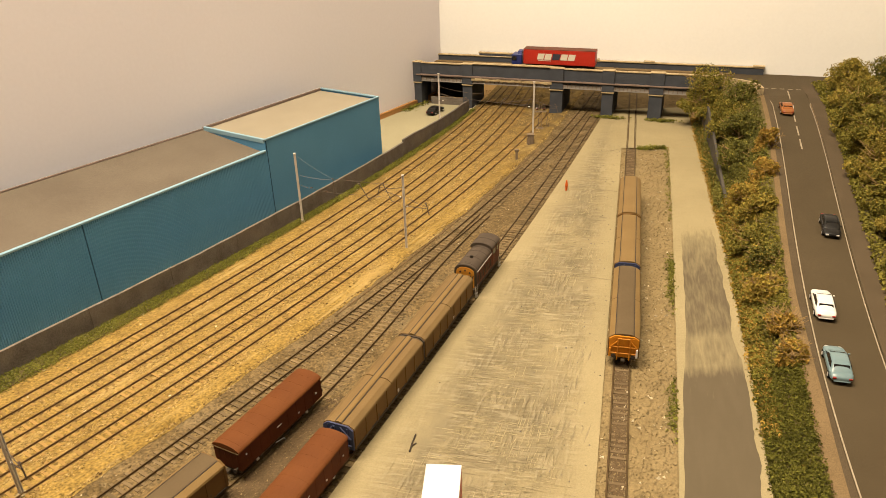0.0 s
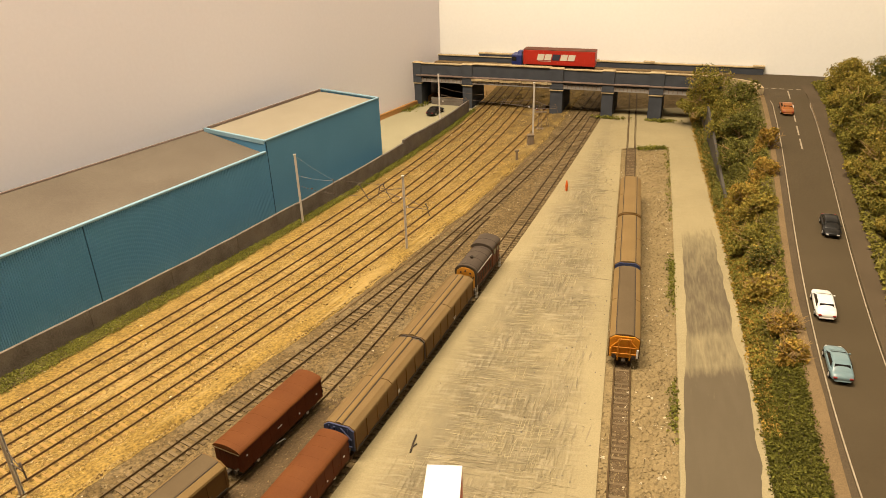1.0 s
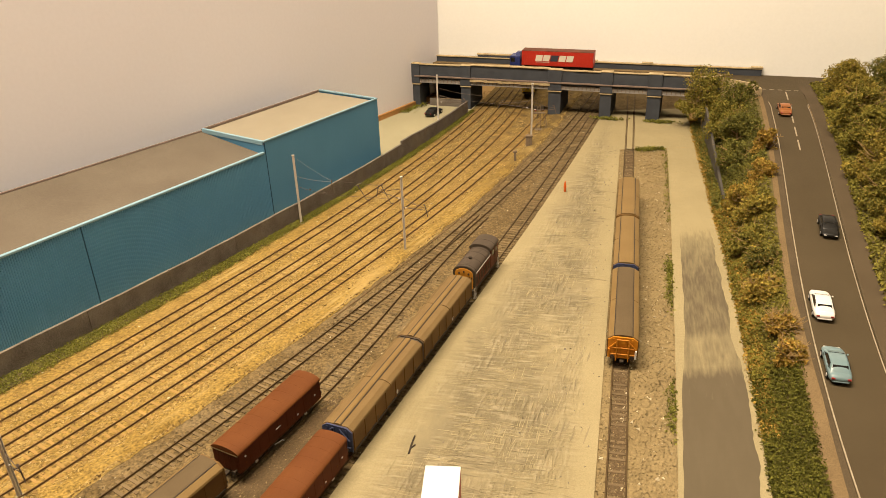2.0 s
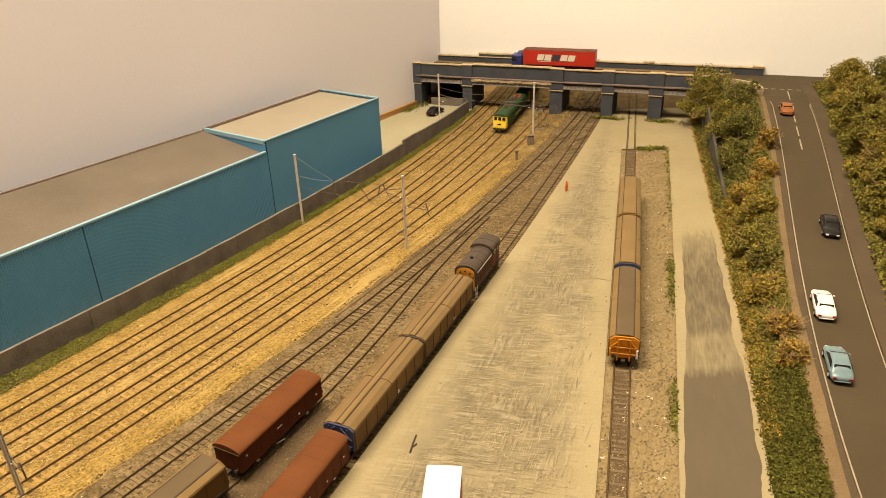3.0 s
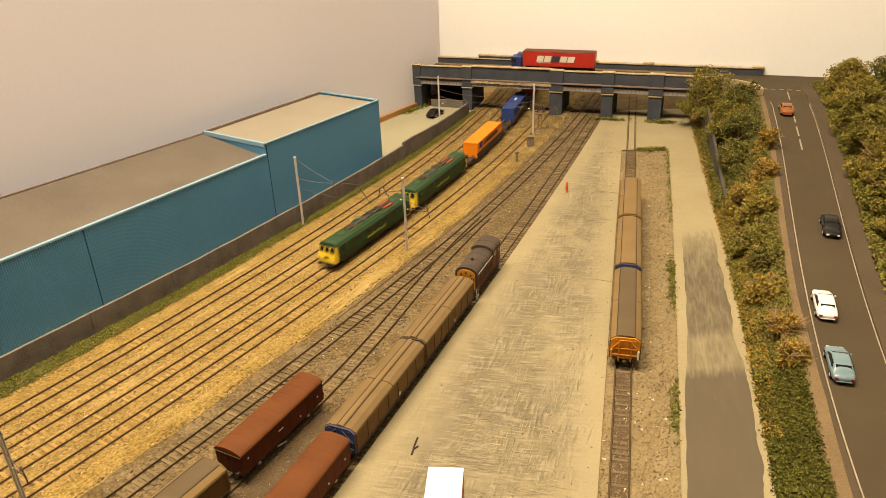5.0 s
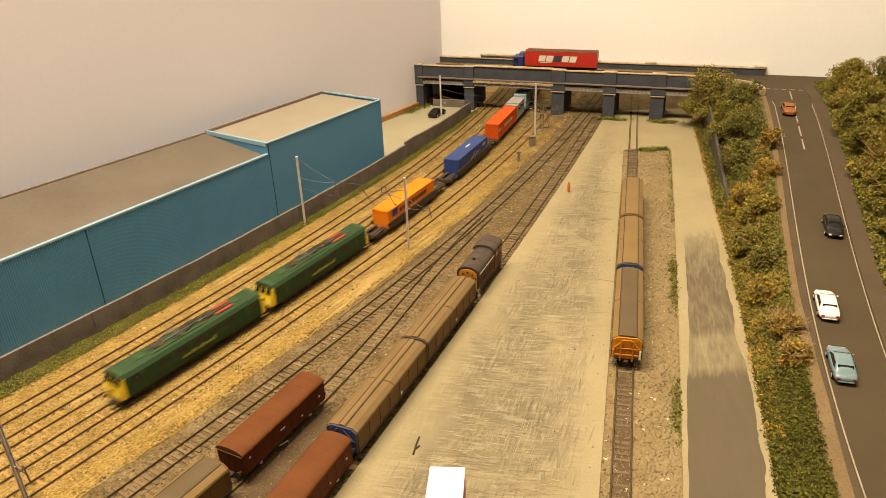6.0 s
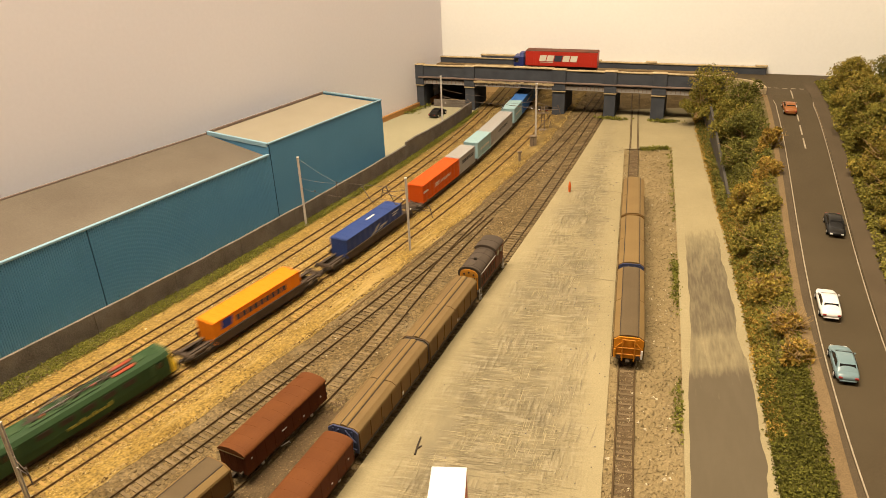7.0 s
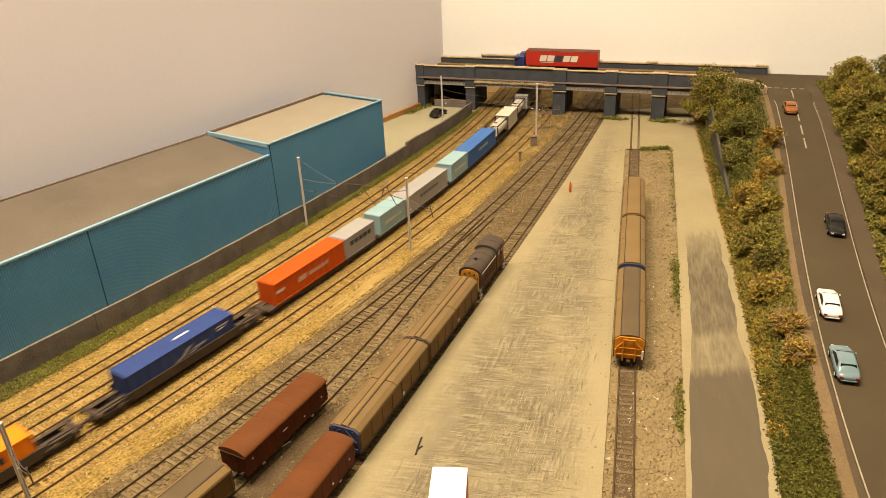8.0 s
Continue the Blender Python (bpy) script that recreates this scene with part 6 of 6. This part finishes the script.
def tree(x, y, z, h, r, mat, label, seed, leaves=2600, second=None, name="tree", spray=14):
    rng = np.random.default_rng(seed)
    v = thing(name, at(x, y, z), label, "tree" if name == "tree" else "bush", "trees and bushes")
    bm = bmesh.new()
    top = Vector((rng.normal() * 0.1 * r, rng.normal() * 0.1 * r, h * 0.72))
    rod(bm, (0, 0, -0.4), top, 0.10 + 0.015 * h, 0.04)
    for i in range(9):
        a = rng.uniform(0, 6.28)
        k = rng.uniform(0.2, 0.8)
        s = top * k
        e = s + Vector((math.cos(a) * r * 0.8, math.sin(a) * r * 0.8, h * rng.uniform(0.12, 0.32)))
        rod(bm, s, e, 0.06, 0.02, n=5)
        m = s.lerp(e, 0.6)
        rod(bm, m, m + Vector((rng.normal() * 0.4 * r, rng.normal() * 0.4 * r, h * 0.2)), 0.035, 0.012, n=4)
    part("trunk", bm, M["bark"], v, "pale twiggy trunk and limbs")
    if spray:
        bm = bmesh.new()
        for i in range(spray):
            a, k = rng.uniform(0, 6.28), rng.uniform(0.25, 1.0)
            p = Vector((math.cos(a) * r * k * 0.6, math.sin(a) * r * k * 0.6, h * rng.uniform(0.35, 0.8)))
            q = p + Vector((math.cos(a + rng.normal()) * 0.6, math.sin(a + rng.normal()) * 0.6, rng.uniform(0.1, 0.7)))
            rod(bm, p, q, 0.030, 0.014, n=4)
            rod(bm, p.lerp(q, 0.6), p.lerp(q, 0.6) + Vector((rng.normal() * 0.3, rng.normal() * 0.3, 0.25)), 0.02, 0.01, n=4)
        part("bare_twig", bm, M["bark"], v, "pale bare twigs")
    lobes = []
    for i in range(30):
        a, b = rng.uniform(0, 6.28), rng.uniform(0.0, 1.0)
        rad = r * (1.0 - 0.55 * b) * rng.uniform(0.35, 0.95)
        lobes.append((math.cos(a) * rad, math.sin(a) * rad, h * (0.22 + 0.66 * b), r * rng.uniform(0.20, 0.42)))
    pts = []
    for lx, ly, lz, lr in lobes:
        k = int(leaves * 1.7) // len(lobes)
        d = rng.normal(size=(k, 3))
        d /= np.linalg.norm(d, axis=1, keepdims=True)
        rad = lr * rng.uniform(0.45, 1.12, size=(k, 1)) ** 0.6
        pts.append(np.array([lx, ly, lz]) + d * rad * np.array([1, 1, 0.85]))
    pts = np.concatenate(pts)
    pts = pts[pts[:, 2] > 0.05]
    if second:
        cut = rng.random(len(pts)) < 0.25
        leaf_mesh("crown", pts[~cut], 0.115, rng, mat, v)
        leaf_mesh("pale_crown", pts[cut], 0.11, rng, second, v)
    else:
        leaf_mesh("crown", pts, 0.11, rng, mat, v)
    return v


def mid(y, k=0.5):
    return STRIP_R(y) + (BANK_R(y) - STRIP_R(y)) * k


# trees and bushes between the yard road and the street
tree(mid(83.5, 0.16), 83.5, 0.6, 6.9, 3.4, M["leaf_green"], "large mid-green tree beside the bridge end", 1, 5200, M["leaf_olive"])
tree(mid(80, 0.68), 80.0, 2.2, 4.6, 2.6, M["leaf_dark"], "dense dark green tree beside the road", 2, 3600, M["leaf_green"])
tree(mid(76, 0.46), 76.0, 1.2, 4.8, 2.7, M["leaf_green"], "green tree on the bank with olive tips", 3, 3600, M["leaf_olive"])
tree(mid(71.5, 0.55), 71.5, 1.3, 4.4, 2.5, M["leaf_dark"], "dark green tree on the bank", 4, 3600, M["leaf_green"])
tree(mid(66.5, 0.50), 66.5, 0.9, 3.5, 2.2, M["leaf_dark"], "dark green bushy tree on the bank", 5, 3200, M["leaf_green"])
tree(mid(66, 0.92), 66.0, 2.8, 3.2, 1.25, M["leaf_gold"], "golden-brown autumn bush beside the pavement", 6, 2000, M["leaf_olive"], name="bush")
tree(mid(60.5, 0.80), 60.5, 2.0, 2.8, 1.5, M["leaf_gold"], "yellowing bush on the bank", 7, 2200, M["leaf_olive"], name="bush")
tree(mid(58.5, 0.48), 58.5, 0.5, 2.7, 1.8, M["leaf_olive"], "olive bush with yellow tips on the bank", 8, 2400, M["leaf_gold"], name="bush")
tree(mid(54.5, 0.65), 54.5, 1.0, 2.8, 1.9, M["leaf_olive"], "olive leafy bush on the bank", 9, 2600, M["leaf_green"], name="bush")
tree(mid(50.5, 0.45), 50.5, 0.5, 2.5, 1.8, M["leaf_green"], "green leafy bush on the bank", 10, 2600, M["leaf_olive"], name="bush")
tree(mid(47.0, 0.60), 47.0, 0.6, 2.3, 1.65, M["leaf_dark"], "dark green bush with bare twigs", 11, 2600, M["leaf_olive"], name="bush", spray=45)
tree(mid(43.5, 0.50), 43.5, 0.5, 2.2, 1.55, M["leaf_olive"], "olive bush with pale bare twigs", 12, 2200, M["leaf_gold"], name="bush", spray=40)
tree(mid(38.4, 0.68), 38.4, 0.7, 2.2, 1.25, M["leaf_gold"], "straw-coloured twiggy bush on the bank", 13, 1500, M["leaf_olive"], name="bush", spray=70)
tree(mid(35.6, 0.75), 35.6, 0.7, 1.9, 1.0, M["leaf_gold"], "low straw-coloured twiggy bush", 14, 1000, M["leaf_olive"], name="bush", spray=50)

# trees on the far side of the road
EAST = [(80, 4.6, 3.7, 2.4, "leaf_olive"), (77, 8.8, 6.3, 3.0, "leaf_dark"), (73.5, 3.7, 4.2, 2.5, "leaf_olive"), (68.0, 3.5, 5.0, 2.5, "leaf_green"), (69.0, 8.5, 6.5, 3.0, "leaf_dark"),
        (63.0, 3.6, 4.6, 2.4, "leaf_green"), (60.0, 7.8, 6.2, 2.8, "leaf_green"), (57.5, 3.6, 4.2, 2.3, "leaf_olive"), (52.5, 3.5, 4.0, 2.2, "leaf_green"), (53.0, 7.5, 5.4, 2.6, "leaf_dark"),
        (48.0, 4.0, 3.4, 2.0, "leaf_olive"), (44.0, 4.1, 3.2, 1.9, "leaf_green"), (40.0, 4.5, 3.0, 1.8, "leaf_olive")]
for i, (y, off, h, r, mat) in enumerate(EAST):
    words = {"leaf_olive": "olive-green tree on the roadside bank", "leaf_green": "mid-green tree on the roadside bank", "leaf_dark": "tall dark green tree behind the roadside trees"}[mat]
    tree(ROAD_R(y) + off, y, (road_z(y) if y < 84 else 4.9) + 0.05 * off, h, r, M[mat], words, 40 + i, 4600, M["leaf_olive"] if mat != "leaf_olive" else M["leaf_green"])


# ---- ground cover, weeds, loose stones: uncounted stuff ----
def cover(name, n, spot, size, mat, label, seed, lift=0.12, flat=0.3):
    rng = np.random.default_rng(seed)
    pts = np.array([spot(rng) for _ in range(n)])
    clump = np.repeat(pts, 4, axis=0) + rng.normal(size=(n * 4, 3)) * np.array([0.10, 0.10, 0.05])
    clump[:, 2] += lift * rng.random(n * 4)
    return tagged(leaf_mesh(name, clump, size, rng, mat, flat=flat), label, "ground cover", kind="stuff")


def bank_z(x, y):
    return 0.1 + (road_z(y) - 0.1) * smoothstep(0.05, 0.95, (x - STRIP_R(y)) / max(0.1, BANK_R(y) - STRIP_R(y)))


def bank_spot(y0, y1, k0=0.0, k1=1.0):
    def spot(rng):
        y = rng.uniform(y0, y1)
        x = STRIP_R(y) + (BANK_R(y) - STRIP_R(y)) * rng.uniform(k0, k1) + rng.normal() * 0.06
        return x, y, bank_z(x, y) + 0.05
    return spot


def verge_spot(rng):
    y = rng.uniform(20, 95)
    a, b = FENCE(y) + 0.05, max(FENCE(y) + 0.4, CESS(y) + 0.3)
    return a + (b - a) * rng.random() ** 1.1, y, 0.14


cover("bank_grass", 9000, bank_spot(14, 36, 0.0, 0.95), 0.072, M["bright_grass"], "bright green leafy ground cover on the bank", 71, 0.22)
cover("bank_weeds", 5200, bank_spot(35, 66, 0.0, 0.9), 0.09, M["leaf_green"], "green undergrowth below the bushes", 72, 0.3)
cover("bank_straw", 2600, bank_spot(30, 60, 0.0, 0.35), 0.09, M["leaf_gold"], "straw-coloured weeds at the bank's foot", 73, 0.15)
cover("far_undergrowth", 4200, bank_spot(60, 86, 0.0, 0.9), 0.10, M["leaf_dark"], "dark undergrowth below the trees", 74, 0.4)
cover("far_straw", 2600, bank_spot(56, 88, -0.02, 0.13), 0.075, M["leaf_gold"], "yellowish weeds along the yard road", 75, 0.12)
cover("verge_grass", 14000, verge_spot, 0.055, M["grass"], "short green weeds below the boundary wall", 76, 0.12)


def east_spot(rng):
    y = rng.uniform(14, 84)
    o = 1.5 + rng.random() ** 1.5 * 14
    return ROAD_R(y) + o, y, road_z(y) + 0.1 + 0.1 * (o - 1.6)


cover("east_undergrowth", 9000, east_spot, 0.13, M["leaf_green"], "green undergrowth on the roadside bank", 77, 0.35)


def gravel_weed(rng):
    y = rng.choice([rng.normal(47, 1.8), rng.normal(49.5, 1.2), rng.normal(33.0, 1.2), rng.uniform(58, 77)])
    y = min(77, max(20, y))
    return STRIP_L(y) - abs(rng.normal()) * 0.22 - 0.05, y, 0.1


cover("strip_weeds", 420, gravel_weed, 0.08, M["grass"], "small weeds along the yard road's edge", 78, 0.1)


def apron_weed(rng):
    if rng.random() < 0.45:
        return SIDING(78) + rng.uniform(0.6, 3.6), 77.3 + rng.normal() * 0.15, 0.12
    px = rng.choice([5.6, 12.0])
    w = BRIDGE.to_3x3() @ Vector((px + rng.normal() * 0.9, -0.7 - abs(rng.normal()) * 0.3, 0))
    return 16.2 + w.x, 91.9 + w.y, 0.2


def carpark_weed(rng):
    y = rng.uniform(95, 99)
    return -7.2 + 0.69 * (y - 91.8) + abs(rng.normal()) * 0.5, y, 0.16


cover("carpark_weeds", 110, carpark_weed, 0.11, M["grass"], "weeds in the corner of the car park", 80, 0.25)
cover("bridge_weeds", 420, apron_weed, 0.11, M["grass"], "weed clumps round the bridge piers", 79, 0.25)


def stones(name, n, spot, size, mat, label, seed):
    rng = np.random.default_rng(seed)
    c = np.array([spot(rng) for _ in range(n)])
    base = np.array([(1, 1, 1), (1, -1, -1), (-1, 1, -1), (-1, -1, 1)]) * 0.6
    s = size * rng.uniform(0.5, 1.5, size=(n, 1, 1))
    v = (c[:, None, :] + (base[None] + rng.normal(size=(n, 4, 3)) * 0.35) * s * np.array([1, 1, 0.7])).reshape(-1, 3) * CM
    i = (np.arange(n) * 4)[:, None]
    f = np.concatenate([i + np.array([[0, 1, 2]]), i + np.array([[0, 3, 1]]), i + np.array([[0, 2, 3]]), i + np.array([[1, 3, 2]])])
    me = bpy.data.meshes.new(name)
    me.from_pydata(v.tolist(), [], f.tolist())
    me.materials.append(mat)
    return tagged(new(name, me), label, "gravel", kind="stuff")


def main_spot(rng):
    y = 22 + 83 * rng.random() ** 1.3
    a, b = MAIN[0](y) - 2.5, (MAIN[3](y) + LOOP(y)) / 2 + 0.3
    return a + (b - a) * rng.random(), y, 0.10


def yard_spot(rng):
    y = 22 + 80 * rng.random() ** 1.3
    a, b = (MAIN[3](y) + LOOP(y)) / 2 - 0.2, YARD_EDGE(y)
    return a + (b - a) * rng.random(), y, 0.09


def siding_spot(rng):
    y = 22 + 55 * rng.random() ** 1.2
    a, b = SIDING(y) - 1.0, STRIP_L(y)
    return a + (b - a) * rng.random(), y, 0.08


stones("ballast_stones", 34000, main_spot, 0.058, M["stone"], "loose ochre ballast stones", 91)
stones("yard_stones", 15000, yard_spot, 0.068, M["grey_stone"], "loose grey-brown ballast stones", 92)
def dark_ground_spot(rng):
    y = rng.uniform(20, 36)
    a, b = SPUR(y) + 0.8, GOODS(y) - 0.7
    return a + (b - a) * rng.random(), y, 0.13


stones("oily_chips", 700, dark_ground_spot, 0.05, M["grey_stone"], "chips scattered on the dark brown ballast", 103)
stones("siding_stones", 8000, siding_spot, 0.05, M["siding_stone"], "loose gravel beside the siding", 93)


def between_tracks(rng):
    """Pale drifts along the middle of each gap between running lines."""
    y = 22 + 80 * rng.random() ** 1.25
    i = int(rng.integers(0, 4))
    a = MAIN[i](y)
    b = MAIN[i + 1](y) if i < 3 else a + 2.6
    k = 0.5 + rng.normal() * 0.10 + 0.12 * noise.noise((y * 0.25, i * 9.1, 0))
    return a + (b - a) * k, y, 0.115


def beside_rails(rng):
    """Brown spill against the rails and in the four-foot."""
    y = 22 + 80 * rng.random() ** 1.25
    i = int(rng.integers(0, 4))
    return MAIN[i](y) + rng.choice([-0.62, -0.34, 0.34, 0.62]) + rng.normal() * 0.09, y, 0.11


def shoulder_spot(rng):
    y = 22 + 80 * rng.random() ** 1.2
    return BALLAST_EDGE(y) - abs(rng.normal()) * 0.55 + 0.2, y, 0.16


stones("pale_ballast_drift", 24000, between_tracks, 0.050, M["pale_ballast"], "pale ballast chips drifted between the tracks", 96)
stones("brown_ballast_spill", 15000, beside_rails, 0.048, M["brown_ballast"], "brown ballast spilled along the rails", 97)
stones("shoulder_ballast", 9000, shoulder_spot, 0.075, M["pale_ballast"], "pale chips on the ballast shoulder", 98)
stones("shoulder_dirt", 4000, shoulder_spot, 0.075, M["brown_ballast"], "brown chips on the ballast shoulder", 99)


def strokes(name, clusters, height, mat, label, seed, wide):
    """Groups of parallel trowel strokes on the slab, each a low three-sided ridge."""
    rng = np.random.default_rng(seed)
    verts, faces = [], []
    for _ in range(clusters):
        cy = 25 + 53 * rng.random() ** 1.15
        a, b = YARD_EDGE(cy) + 1.2, SIDING(cy) - 1.5
        cx = a + (b - a) * min(0.85, max(0, rng.normal(0.55, 0.18)))
        turn = math.radians((-14 if rng.random() < 0.62 else 70) + rng.normal() * 4)
        reach = rng.uniform(0.35, 0.95) * (b - a) / 7
        for _ in range(int(rng.integers(6, 16))):
            l, w = rng.uniform(0.25, 1.0) * reach, wide * rng.uniform(0.5, 1.3)
            t = turn + rng.normal() * 0.05
            ux, uy = math.cos(t), math.sin(t)
            o = rng.normal() * 0.5
            q = rng.normal() * 0.45
            px, py = cx - uy * o + ux * q, cy + ux * o + uy * q
            n = len(verts)
            for f, d, z in ((-l, 0, 0), (0, -w, 0), (l, 0, 0), (0, w, 0), (-l * 0.4, 0, height), (l * 0.4, 0, height)):
                verts.append(((px + ux * f - uy * d) * CM, (py + uy * f + ux * d) * CM, (0.172 + z) * CM))
            faces += [(n, n + 1, n + 4), (n + 1, n + 5, n + 4), (n + 1, n + 2, n + 5), (n + 2, n + 3, n + 5), (n + 3, n + 4, n + 5), (n + 3, n, n + 4)]
    me = bpy.data.meshes.new(name)
    me.from_pydata(verts, [], faces)
    me.materials.append(mat)
    return tagged(new(name, me), label, "trowel marks", kind="stuff")


strokes("plaster_ridges", 150, 0.014, M["plaster"], "raised pale trowel strokes on the slab", 101, 0.022)
strokes("trowel_marks", 45, 0.008, M["trowel_dark"], "darker flat trowel strokes on the slab", 102, 0.07)


def chip_spot(rng):
    k = rng.random()
    if k < 0.35:
        return siding_spot(rng)
    if k < 0.6:
        return yard_spot(rng)
    if k < 0.9:
        return main_spot(rng)
    return verge_spot(rng)


stones("pale_chips", 1100, chip_spot, 0.075, M["chip"], "scattered pale stone chips", 94)


def slab_spot(rng):
    y = rng.uniform(24, 80)
    a, b = YARD_EDGE(y) + 0.3, SIDING(y) - 1.2
    return a + (b - a) * rng.random() ** 0.5, y, 0.19


stones("slab_grit", 260, slab_spot, 0.045, M["lowwall"], "dark grit scattered on the slab", 95)


# ---- how the train moves along its track ----
def nose_at(t):
    u = t - 4.5
    return -0.15 - 18.7 * u - 0.32 * u * u - (0.45 * u - 0.105 * u * u if u > 0 else 0)


def motions():
    ys = np.linspace(-60, 400, 9201)
    xs = np.array([TRAIN_LINE(y) for y in ys])
    run = np.concatenate([[0], np.cumsum(np.hypot(np.diff(xs), np.diff(ys)))])
    run -= np.interp(60, ys, run)

    def spot(s):
        y = float(np.interp(s, run, ys))
        return Vector((TRAIN_LINE(y), y))

    for ob, back, z in TRAIN + LOADS:
        half = 1.2 if ob["category"] == "tank container" else 2.4
        rows = []
        for i in range(17):
            t = i * 0.5
            s = nose_at(t) + back
            a, b = spot(s - half), spot(s + half)
            ang = math.degrees(math.atan2(a.y - b.y, a.x - b.x))
            c = (a + b) / 2
            rows.append((t, at(c.x, c.y, z, ang)))
        walk(ob, rows)


motions()
